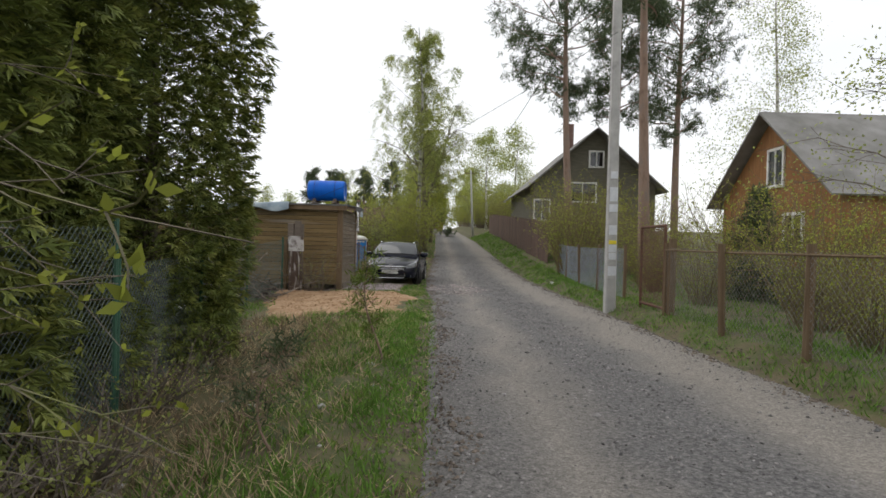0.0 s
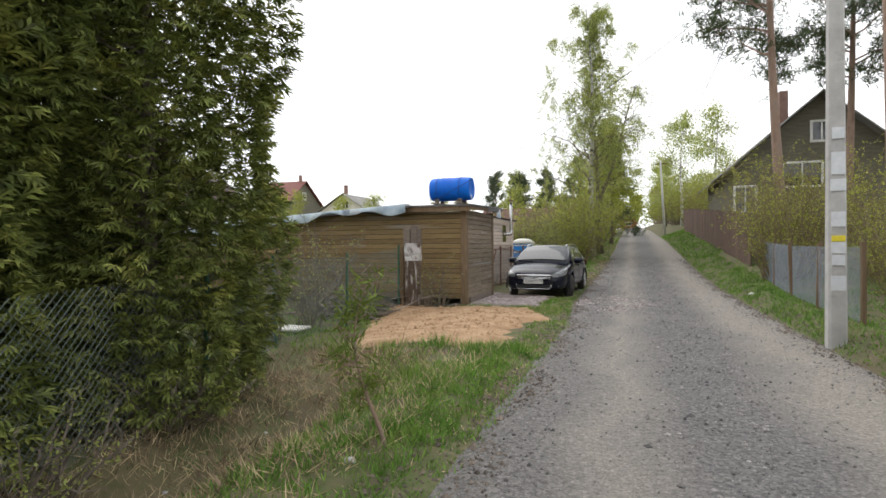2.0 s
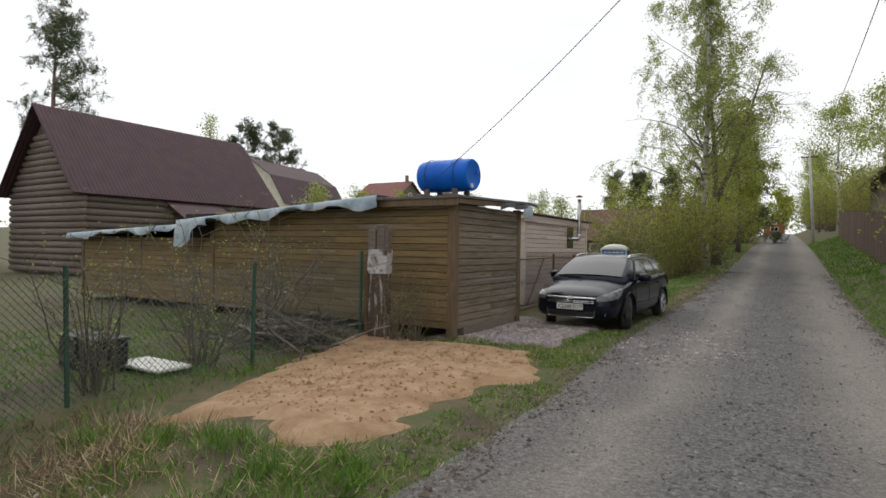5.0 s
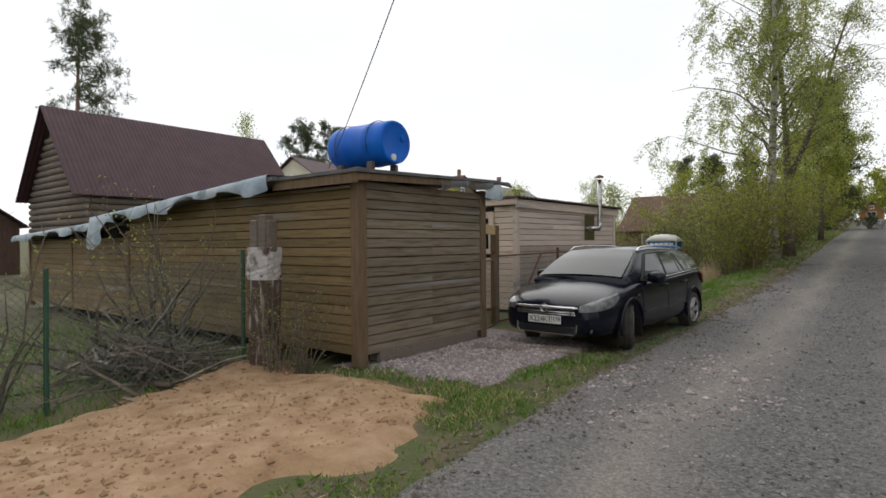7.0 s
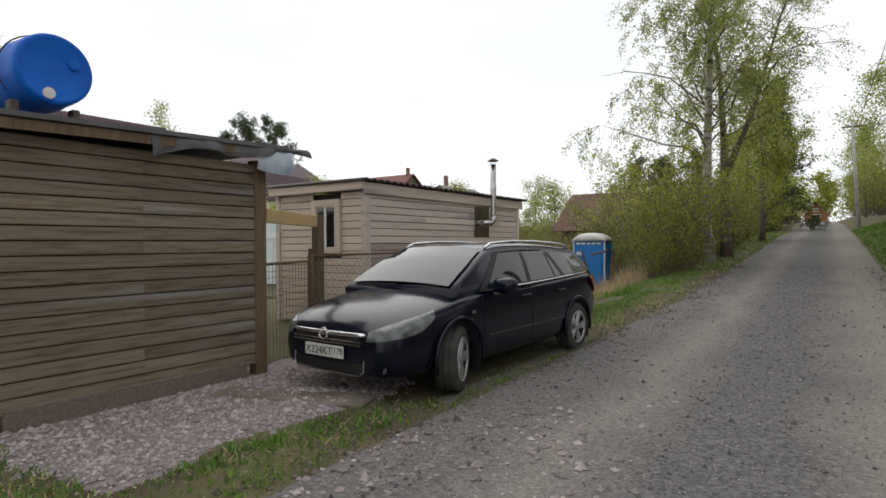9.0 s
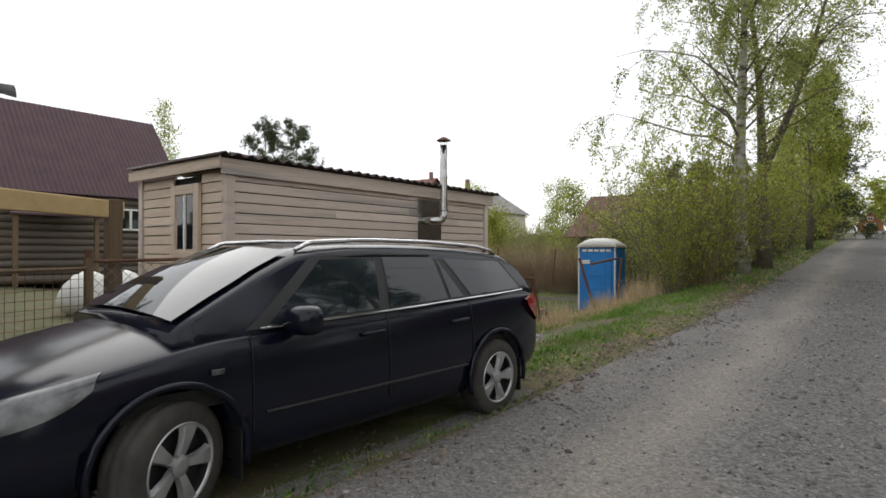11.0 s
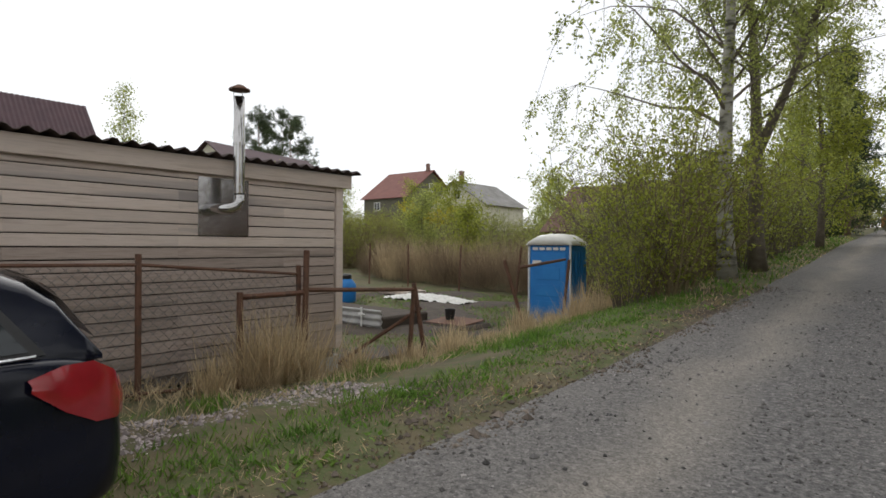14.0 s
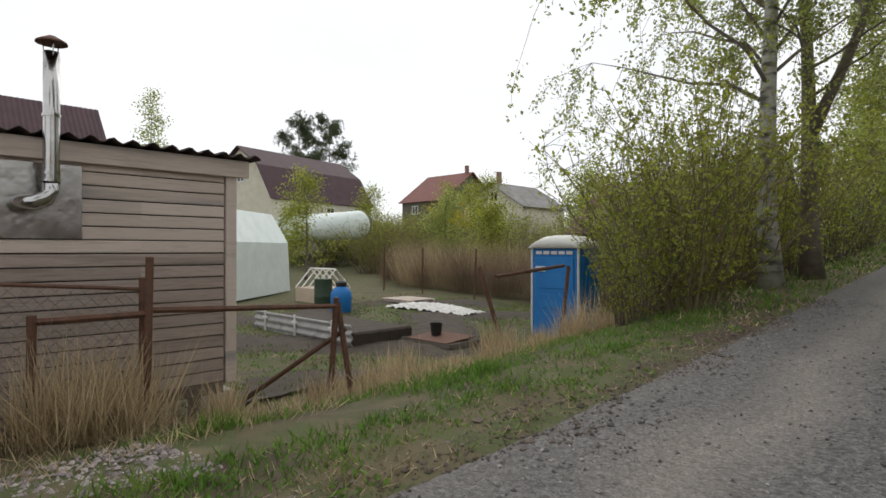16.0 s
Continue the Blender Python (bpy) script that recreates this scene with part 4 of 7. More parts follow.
def lettering(name, text, size, m, mat, parent):
    cu = bpy.data.curves.new(name, "FONT")
    cu.body, cu.size, cu.align_x, cu.align_y, cu.extrude = text, size, "CENTER", "CENTER", 0.001
    tmp = new(name, cu)
    bpy.context.view_layer.update()
    me = bpy.data.meshes.new_from_object(tmp.evaluated_get(bpy.context.evaluated_depsgraph_get()))
    bpy.data.objects.remove(tmp)
    me.materials.clear()
    ob = link_mesh(name, me, mat, parent)
    ob.matrix_local = m
    return ob


upright = Matrix.Rotation(radians(90), 4, "X")
lettering("plate_number", "X224KT", 0.105, Matrix.Translation((-0.065, -0.036, 0.452)) @ upright, M_ink, plate)
lettering("plate_region", "178", 0.08, Matrix.Translation((0.193, -0.036, 0.462)) @ upright, M_ink, plate)
boxed("plate_divider", (0.118, 0.122, -0.0365, -0.034, 0.405, 0.507), M_ink, plate, bevel=0)

# ---- portable toilet ----
WX, WY, WZ = -5.45, 35.9, -0.58
wc = thing("portable_toilet", WX, WY, WZ, "blue plastic portable toilet with dirty white domed roof", "toilet", rz=4)
boxed("cabin", (-0.56, 0.56, -0.5, 0.56, 0.0, 2.02), M_wc, wc, bevel=0.04)
d = boxed("door", (-0.48, 0.46, -0.525, -0.49, 0.12, 1.82), M_wc, wc, "ribbed blue plastic door", 0.012)
for z in (0.3, 0.72, 1.14):
    boxed("door_panel", (-0.34, 0.30, -0.54, -0.52, z, z + 0.3), M_wc, d, bevel=0.008)
boxed("door_latch", (-0.44, -0.2, -0.56, -0.525, 1.50, 1.62), M_white, d, bevel=0.01)
for q in range(5):
    boxed("vent_slot", (-0.44 + q * 0.185, -0.30 + q * 0.185, -0.535, -0.52, 1.88, 1.95), M_white, wc, bevel=0.003)
    boxed("side_rib", (0.555, 0.58, -0.38 + q * 0.2, -0.30 + q * 0.2, 0.15, 1.85), M_wc, wc, bevel=0.01)
for x in (-0.56, 0.56):
    boxed("corner_edge", (x - 0.025, x + 0.025, -0.52, -0.47, 0.05, 2.02), M_paper, wc, bevel=0.01)
bm = bmesh.new()
v, f = [], []
for j in range(11):
    for i in range(13):
        u, w = -1 + 2 * i / 12, max(-1, min(1, -1 + 2 * (j - 1) / 8))
        z = 2.01 if j in (0, 10) else 2.02 + 0.27 * (1 - abs(u) ** 3.5) * (1 - 0.5 * abs(w) ** 4) ** 0.7 + (0.012 if i % 2 else 0)
        v.append((u * 0.62, 0.03 + w * 0.60, z))
for j in range(10):
    for i in range(12):
        a = j * 13 + i
        f.append((a, a + 1, a + 14, a + 13))
bm.free()
rf = arrays("roof", np.array(v), np.array(f), M_white, wc, "dirty white ribbed dome", True)
rf.modifiers.new("thickness", "SOLIDIFY").thickness = 0.03

# ---- utility pole by the lane ----
pole = thing("utility_pole", 3.02, 13.25, gz(3.02, 13.25) - 0.1, "grey concrete utility pole with torn paper notices", "utility pole")
bm = bmesh.new()
box(bm, -0.115, 0.115, -0.105, 0.105, 0, 8.4, 0.03)
for v in bm.verts:
    s = 1 - 0.045 * v.co.z
    v.co.x *= s; v.co.y *= s
part("shaft", bm, M_concrete, pole)
for z0, z1, w, mt in ((1.52, 1.60, 0.08, M_yellow), (1.36, 1.51, 0.08, M_paper), (1.20, 1.34, 0.075, M_paper), (0.86, 1.06, 0.085, M_paper), (1.72, 1.92, 0.08, M_paper), (2.2, 2.36, 0.09, M_paper), (2.42, 2.72, 0.08, M_paper), (2.9, 3.05, 0.07, M_paper)):
    boxed("notice", (-w, w, -0.112, -0.1, z0, z1), mt, pole, bevel=0)
part("cross_arm", tube(bmesh.new(), [(-0.5, -0.1, 8.0), (0.5, -0.1, 8.0)], 0.035, 8), M_rust, pole)
for x in (-0.42, 0.42, 0.0):
    part("insulator", lathe(bmesh.new(), ((0.03, 0), (0.05, 0.05), (0.03, 0.08), (0.045, 0.12), (0.01, 0.14)), 12, Matrix.Translation((x, -0.1, 8.03))), M_white, pole)
PX, PY = 3.02, 13.2
far_pole = thing("utility_pole", 3.0, 63.5, gz(3.0, 63.5) - 0.1, "leaning grey timber utility pole beside the lane", "utility pole")
part("shaft", tube(bmesh.new(), [(0.4, 0, 0), (0.2, 0, 3.5), (0, 0, 7.6)], [0.13, 0.11, 0.09], 10), M_concrete, far_pole, smooth=True)
boxed("cross_arm", (-0.6, 0.6, -0.06, 0.06, 7.2, 7.3), M_post, far_pole)


def cable(a, b, sag, r, label):
    pts = [Vector(a).lerp(Vector(b), t) - Vector((0, 0, 4 * sag * t * (1 - t))) for t in np.linspace(0, 1, 24)]
    return tagged(part("cable", tube(bmesh.new(), pts, r, 5), M_ink), label, "cable")


cable((3.0, 13.1, 5.8), (-4.2, 17.3, 2.45), 0.25, 0.005, "thin black cable from pole to shed roof")
cable((3.3, 13.2, 8.1), (3.2, 63.5, gz(3, 63.5) + 7.25), 0.9, 0.012, "black overhead cable along the lane")
cable((3.3, 13.2, 8.1), (3.3, -30, 8.0), 0.9, 0.012, "black overhead cable along the lane")


# ---- fences ----
def lattice(p, q, h, cell, r, z0=0.0, square=False):
    """Wire netting between two ground points: straight wires, clipped to the panel."""
    p, q = Vector(p), Vector(q)
    flat = Vector((q.x - p.x, q.y - p.y, 0))
    W = flat.length
    u = flat / W
    st, en = [], []

    def put(a, b):
        for lst, (s, t) in ((st, a), (en, b)):
            lst.append((p.x + u.x * s, p.y + u.y * s, p.z + (q.z - p.z) * s / W + z0 + t))
    if square:
        for s in np.arange(0, W, cell):
            put((s, 0), (s, h))
        for t in np.arange(0, h + 0.001, cell):
            put((0, t), (W, t))
    else:
        for s in np.arange(-h, W, cell * 1.414):
            a, b = max(s, 0), min(s + h, W)
            if b > a:
                put((a, a - s), (b, b - s))
                put((a, h - (a - s)), (b, h - (b - s)))
    return sticks(st, en, r, r, 3)


def net_fence(name, posts, h, cell, r, wire, post_mat, post_r, label, rail=None, square=False, z0=0.04, lean=0.0):
    ob = thing(name, posts[0][0], posts[0][1], gz(*posts[0]), label, "fence")
    o = Vector((posts[0][0], posts[0][1], gz(*posts[0])))
    pts = [Vector((x, y, gz(x, y))) - o for x, y in posts]
    for k, p in enumerate(pts):
        dx = lean * math.sin(k * 2.3)
        part("post", tube(bmesh.new(), [p - Vector((0, 0, 0.2)), p + Vector((dx, dx * 0.4, h + 0.12))], post_r, 8), post_mat, ob)
    for a, b in zip(pts, pts[1:]):
        arrays("netting", *lattice(a, b, h, cell, r, z0, square), wire, ob)
        if rail:
            for zr in rail:
                part("rail", tube(bmesh.new(), [a + Vector((0, 0, zr)), b + Vector((0, 0, zr))], 0.018, 6), post_mat, ob)
    return ob


net_fence("chain_link_fence", ((-3.25, -1.5), (-3.4, 2.0), (-3.55, 4.6), (-3.65, 6.6)), 1.72, 0.055, 0.0034, M_wire_g, M_post_g, 0.028, "tall green chain-link fence along the thuja hedge")
net_fence("chain_link_fence", ((-3.65, 6.65), (-3.95, 9.2), (-4.95, 11.9), (-5.0, 14.3), (-4.75, 16.35)), 1.35, 0.055, 0.0032, M_wire_g, M_post_g, 0.026, "sagging green chain-link fence on thin green posts", lean=0.04)
net_fence("gate_netting", ((-3.55, 19.75), (-3.95, 20.9)), 1.15, 0.075, 0.003, M_rust, M_post, 0.04, "rusty welded mesh gate beside the shed", rail=(0.02, 1.18), square=True)
net_fence("frame_fence", ((-3.95, 20.9), (-3.93, 23.4), (-3.9, 25.0), (-3.88, 26.75)), 1.22, 0.07, 0.0028, M_wire, M_rust, 0.03, "rusty steel-framed chain-link fence in front of cabin", rail=(1.24, 0.05))
brace = tagged(part("fence_brace", tube(bmesh.new(), [(-3.92, 21.6, 0.1), (-3.9, 22.6, 1.2)], 0.02, 6), M_rust), "slanting rusty steel brace of the fence", "brace")
fr = thing("garden_fence", -3.88, 26.75, -0.4, "rusty leaning pipe fence with dark timber rail", "fence")
for y, x, h, ln in ((25.95, -3.78, 1.05, 0.0), (26.75, -3.78, 1.55, 0.02), (28.75, -4.0, 1.2, 0.05), (28.95, -3.85, 1.1, -0.12), (31.9, -3.95, 1.4, -0.3), (33.6, -4.1, 1.4, 0.1)):
    b = Vector((x + 3.88, y - 26.75, gz(x, y) + 0.35))
    part("post", tube(bmesh.new(), [b, b + Vector((ln, ln, h))], 0.034, 8), M_rust, fr)
for a, b in (((-3.78, 25.95, 0.85), (-3.78, 26.75, 0.85)), ((-3.78, 26.75, 0.88), (-3.95, 28.8, 0.76)), ((-4.0, 31.7, 1.0), (-4.1, 33.7, 1.12)), ((-3.9, 28.9, 0.5), (-5.0, 28.2, -0.4))):
    part("rail", tube(bmesh.new(), [Vector(a) - Vector((-3.88, 26.75, -0.4)), Vector(b) - Vector((-3.88, 26.75, -0.4))], 0.03, 6), M_rust, fr)
post_t = thing("timber_goalpost", -4.08, 21.15, gz(-4.08, 21.15), "brown timber gate post with cross board to the shed", "post")
boxed("upright", (-0.06, 0.06, -0.06, 0.06, 0, 1.80), M_post, post_t)
boxed("cross_board", (-0.02, 0.02, -1.62, 0.12, 1.63, 1.79), M_board_y, post_t, bevel=0.008, m=Matrix.Rotation(radians(27), 4, "Z"))
# right-hand side
FR = ((3.35, 5.2), (3.35, 7.4), (3.35, 9.2), (3.4, 11.3))
net_fence("garden_net_fence", FR, 1.15, 0.06, 0.002, M_wire, M_post, 0.05, "old netting fence on timber posts with thin rail", rail=(1.15,), lean=0.05)
gate = thing("net_gate", 3.4, 11.35, gz(3.4, 11.35), "rusty steel-framed net gate", "gate")
for a, b in (((0, 0, 0), (0, 0, 1.6)), ((0, 1.15, 0), (0, 1.15, 1.6)), ((0, 0, 1.58), (0, 1.15, 1.58)), ((0, 0, 0.1), (0, 1.15, 0.1))):
    part("gate_frame", tube(bmesh.new(), [a, b], 0.028, 8), M_rust, gate)
arrays("netting", *lattice((0, 0, 0.1), (0, 1.15, 0.1), 1.48, 0.05, 0.0035), M_rust, gate)
part("gate_post", tube(bmesh.new(), [(0.05, -0.18, 0), (0.05, -0.2, 1.35)], 0.07, 8), M_post, gate)
net_fence("blue_net_fence", ((3.55, 13.9), (3.6, 16.2), (3.75, 18.6), (3.95, 21.2), (4.1, 23.2)), 1.1, 0.045, 0.0028, M_wire_b, M_post, 0.04, "bluish grey plastic netting fence bulging between posts", lean=0.05)
bf = thing("board_fence", 4.3, 25.0, gz(4.3, 25), "tall dark brown board fence on the bank", "fence")
bm = box(bmesh.new(), -0.011, 0.011, -0.065, 0.065, 0, 1.9, 0.006)
slat = bpy.data.meshes.new("board"); bm.to_mesh(slat); bm.free(); slat.materials.append(M_fence_br)
for k in range(220):
    y = 26.5 + k * 0.145
    ob = new("board", slat)
    ob.parent = bf
    ob.location = (0.012 * (y - 25) , y - 25.0, gz(4.3 + 0.012 * (y - 25), y) - gz(4.3, 25) + RNG.uniform(-0.03, 0.03))
    ob.rotation_euler = (RNG.uniform(-0.02, 0.02), 0, 0)
for zr in (0.5, 1.5):
    part("rail", tube(bmesh.new(), [(0.04 + 0.012 * (y - 25), y - 25, gz(4.3 + 0.012 * (y - 25), y) - gz(4.3, 25) + zr) for y in np.linspace(26.4, 58.4, 24)], 0.035, 6), M_post, bf)


# ---- houses ----
def house(name, x0, x1, y0, y1, z0, ze, zr, axis, wall, roof, label, windows=(), over=0.45, chimney=None, gambrel=0.0, ribs=0, rz=0.0):
    """A gabled house; axis: the way the ridge runs. Windows: (side, along, z, width, height)."""
    cx, cy = (x0 + x1) / 2, (y0 + y1) / 2
    ob = thing(name, cx, cy, z0, label, "house", rz=rz)
    a, b = ((y1 - y0) / 2, (x1 - x0) / 2) if axis == "x" else ((x1 - x0) / 2, (y1 - y0) / 2)
    H, R = ze - z0, zr - z0
    knee = (a * 0.62, H + (R - H) * gambrel) if gambrel else None

    def P(s, t, z):
        return (t, s, z) if axis == "x" else (s, t, z)
    prof = [(-a, 0), (a, 0), (a, H)] + ([(knee[0], knee[1])] if knee else []) + [(0, R)] + ([(-knee[0], knee[1])] if knee else []) + [(-a, H)]
    bm = bmesh.new()
    ends = [[bm.verts.new(P(s, t, z)) for s, z in prof] for t in (-b, b)]
    k = len(prof)
    for j in range(k):
        bm.faces.new((ends[0][j], ends[0][(j + 1) % k], ends[1][(j + 1) % k], ends[1][j]))
    bm.faces.new(ends[0][::-1]); bm.faces.new(ends[1])
    bmesh.ops.recalc_face_normals(bm, faces=bm.faces)
    part("wall", bm, wall, ob)
    for s in (-1, 1):
        line = [(s * 0, R)] + ([(s * knee[0], knee[1])] if knee else []) + [(s * a, H)]
        (sa, za), (sb, zb) = line[-2], line[-1]
        e = over / math.hypot(sb - sa, zb - za)
        line[-1] = (sb + (sb - sa) * e, zb + (zb - za) * e)
        for (sa, za), (sb, zb) in zip(line, line[1:]):
            n_r = max(2, int(ribs * 2)) if ribs else 1
            bm = bmesh.new()
            rows = []
            for q in range(n_r + 1):
                t = -b - over + (2 * b + 2 * over) * q / n_r
                lift = 0.07 + (0.03 if ribs and q % 2 else 0)
                rows.append([bm.verts.new(P(sa, t, za + lift)), bm.verts.new(P(sb, t, zb + lift))])
            for g, h in zip(rows, rows[1:]):
                bm.faces.new((g[0], g[1], h[1], h[0]))
            r_ob = part("roof", bm, roof, ob)
            r_ob.modifiers.new("thickness", "SOLIDIFY").thickness = 0.06
    for side, along, z, w, h in windows:
        m = {"-y": Matrix.Translation((along - cx, y0 - cy, z - z0)), "y": Matrix.Translation((along - cx, y1 - cy, z - z0)) @ Matrix.Rotation(math.pi, 4, "Z"),
             "x": Matrix.Translation((x1 - cx, along - cy, z - z0)) @ Matrix.Rotation(math.pi / 2, 4, "Z"), "-x": Matrix.Translation((x0 - cx, along - cy, z - z0)) @ Matrix.Rotation(-math.pi / 2, 4, "Z")}[side]
        wob = boxed("window", (-w / 2, w / 2, -0.03, 0.03, -h / 2, h / 2), M_glass, ob, bevel=0, m=m)
        for dims in ((-w / 2 - 0.07, -w / 2 + 0.03, -h / 2 - 0.07, h / 2 + 0.07), (w / 2 - 0.03, w / 2 + 0.07, -h / 2 - 0.07, h / 2 + 0.07), (-w / 2, w / 2, h / 2 - 0.03, h / 2 + 0.07), (-w / 2, w / 2, -h / 2 - 0.07, -h / 2 + 0.03), (-0.03, 0.03, -h / 2, h / 2)):
            boxed("window_frame", (dims[0], dims[1], -0.07, 0.0, dims[2], dims[3]), M_frame_w, wob, bevel=0.008, m=m)
    if chimney:
        boxed("chimney", (chimney[0] - cx - 0.2, chimney[0] - cx + 0.2, chimney[1] - cy - 0.2, chimney[1] - cy + 0.2, H, chimney[2] - z0), M_brick, ob)
    return ob


house("log_house", -30.5, -24.2, 21.5, 31.6, 0.0, 3.9, 7.5, "y", M_plank_grey, M_roof_br, "weathered grey log house under maroon ribbed roof", windows=(("-y", -27.3, 5.2, 0.8, 1.0),), ribs=60, over=0.6)
house("brown_outbuilding", -41, -34.5, 16.5, 22.0, 0.0, 2.6, 4.6, "x", M_fence_br, M_roof_br, "dark brown outbuilding beyond the log house", over=0.4)
lw = thing("log_house_window", -23.93, 29.7, 2.6, "white-framed double window in the log wall", "window")
boxed("pane", (0, 0.03, -0.75, 0.75, -0.4, 0.4), M_glass, lw, bevel=0)
for y0, y1, z0, z1 in ((-0.82, -0.72, -0.45, 0.45), (0.72, 0.82, -0.45, 0.45), (-0.05, 0.05, -0.4, 0.4), (-0.72, 0.72, 0.38, 0.46), (-0.72, 0.72, -0.46, -0.38)):
    boxed("window_frame", (0.0, 0.06, y0, y1, z0, z1), M_frame_w, lw)
porch = thing("porch_roof", -23.6, 26.6, 3.2, "maroon ribbed porch roof on posts beside log house", "porch")
bm = box(bmesh.new(), -1.2, 1.2, -1.5, 1.5, 0, 0.07)
for v in bm.verts:
    v.co.z -= 0.55 * v.co.x
part("roof", bm, M_roof_br, porch)
for y in (-1.3, 1.3):
    boxed("post", (0.9, 1.05, y - 0.07, y + 0.07, -3.2, -0.52), M_post, porch)
logs = thing("log_wall", -24.12, 26.5, 0.0, "weathered grey log facing of the old house", "log wall")
for q in range(13):
    part("log", tube(bmesh.new(), [(0, -5.0, 0.2 + 0.285 * q), (0.03 * math.sin(q), 0, 0.2 + 0.285 * q), (0, 5.05, 0.2 + 0.285 * q)], 0.15, 8), M_plank_grey, logs, smooth=True)
for q in range(22):
    z = 0.2 + 0.285 * q
    hw = 3.35 if z < 3.8 else 3.15 * (7.4 - z) / 3.6
    if hw > 0.4:
        part("log", tube(bmesh.new(), [(-3.2 - hw, -5.02, z), (-3.2, -5.04, z), (-3.2 + hw, -5.02, z)], 0.15, 8), M_plank_grey, logs, smooth=True)
house("gambrel_house", -49, -41, 46.6, 58.4, 2.0, 5.7, 9.9, "y", M_wall_cream, M_roof_br, "cream house with dark maroon gambrel roof", windows=(("x", 49, 4.7, 0.9, 0.7), ("x", 53, 4.7, 0.9, 0.7), ("x", 56, 4.7, 0.9, 0.7), ("-y", -45, 7.6, 0.8, 1.1)), gambrel=0.6, over=0.4, rz=12)
house("red_roof_house", -54.5, -47.0, 74, 84, 4.0, 7.6, 11.2, "x", M_wall_ol, M_roof_red, "small house with faded red roof", windows=(("-y", -52, 6.4, 1.0, 1.0), ("x", 79, 9.0, 0.8, 1.0)), chimney=(-47.6, 79, 12.2))
house("grey_roof_house", -38, -30.5, 68, 75, 3.0, 5.6, 7.9, "y", M_wall_cream, M_roof_grey, "distant house with grey roof behind bushes", windows=(("-y", -34, 6.6, 0.9, 0.9),), chimney=(-35, 70, 9.3))
house("brown_roof_house", -10.0, -4.0, 44.0, 49, -0.3, 2.2, 4.0, "x", M_fence_br, material("rusty_brown_roofing", [(0.10, 0.055, 0.04), (0.16, 0.09, 0.065)], 0.8, 2, 6, 0.3, 30), "low house with brown roof behind the willows", windows=(("-y", -8.6, 1.4, 0.9, 0.8),))
house("olive_house", 5.1, 12.4, 35.0, 45.0, 1.6, 5.1, 8.3, "y", M_wall_ol, M_roof_grey, "olive painted timber house with grey gabled roof", windows=(("-y", 8.8, 6.6, 0.8, 0.9), ("-y", 8.0, 4.6, 1.6, 1.1), ("-y", 5.6, 3.5, 0.9, 1.2)), over=0.7, chimney=(8.0, 38.5, 9.4))
house("orange_house", 10.6, 19.4, 17.0, 23.4, 0.6, 3.2, 5.9, "x", M_wall_or, M_roof_grey, "varnished orange timber house with grey slate roof", windows=(("-x", 20.0, 4.1, 0.8, 1.2), ("-x", 19.0, 2.0, 0.9, 1.0)), over=0.5)
house("end_house", -3.0, 1.4, 168, 176, 5.5, 7.5, 9.9, "y", M_wall_or, M_roof_grey, "small reddish house closing the end of the lane", windows=(("-y", -0.8, 7.0, 1.6, 0.9), ("-y", -0.8, 8.5, 0.8, 0.6)), over=0.6)


# ---- trees and shrubs ----
def branch(rng, start, d, length, droop, steps=5, wob=0.18):
    pts, p, d = [np.array(start, float)], np.array(start, float), np.array(d, float)
    for k in range(steps):
        d = d + rng.normal(size=3) * wob + np.array([0, 0, -droop * (k + 1) / steps])
        d /= np.linalg.norm(d)
        p = p + d * length / steps
        pts.append(p.copy())
    return pts


def limb_mesh(lines):
    """Tapered limbs from (points, first radius, last radius)."""
    st, en, ra, rb = [], [], [], []
    for pts, r0, r1 in lines:
        n_s = len(pts) - 1
        for k in range(n_s):
            st.append(pts[k]); en.append(pts[k + 1])
            ra.append(r0 + (r1 - r0) * k / n_s); rb.append(r0 + (r1 - r0) * (k + 1) / n_s)
    return sticks(st, en, np.array(ra), np.array(rb), 3)


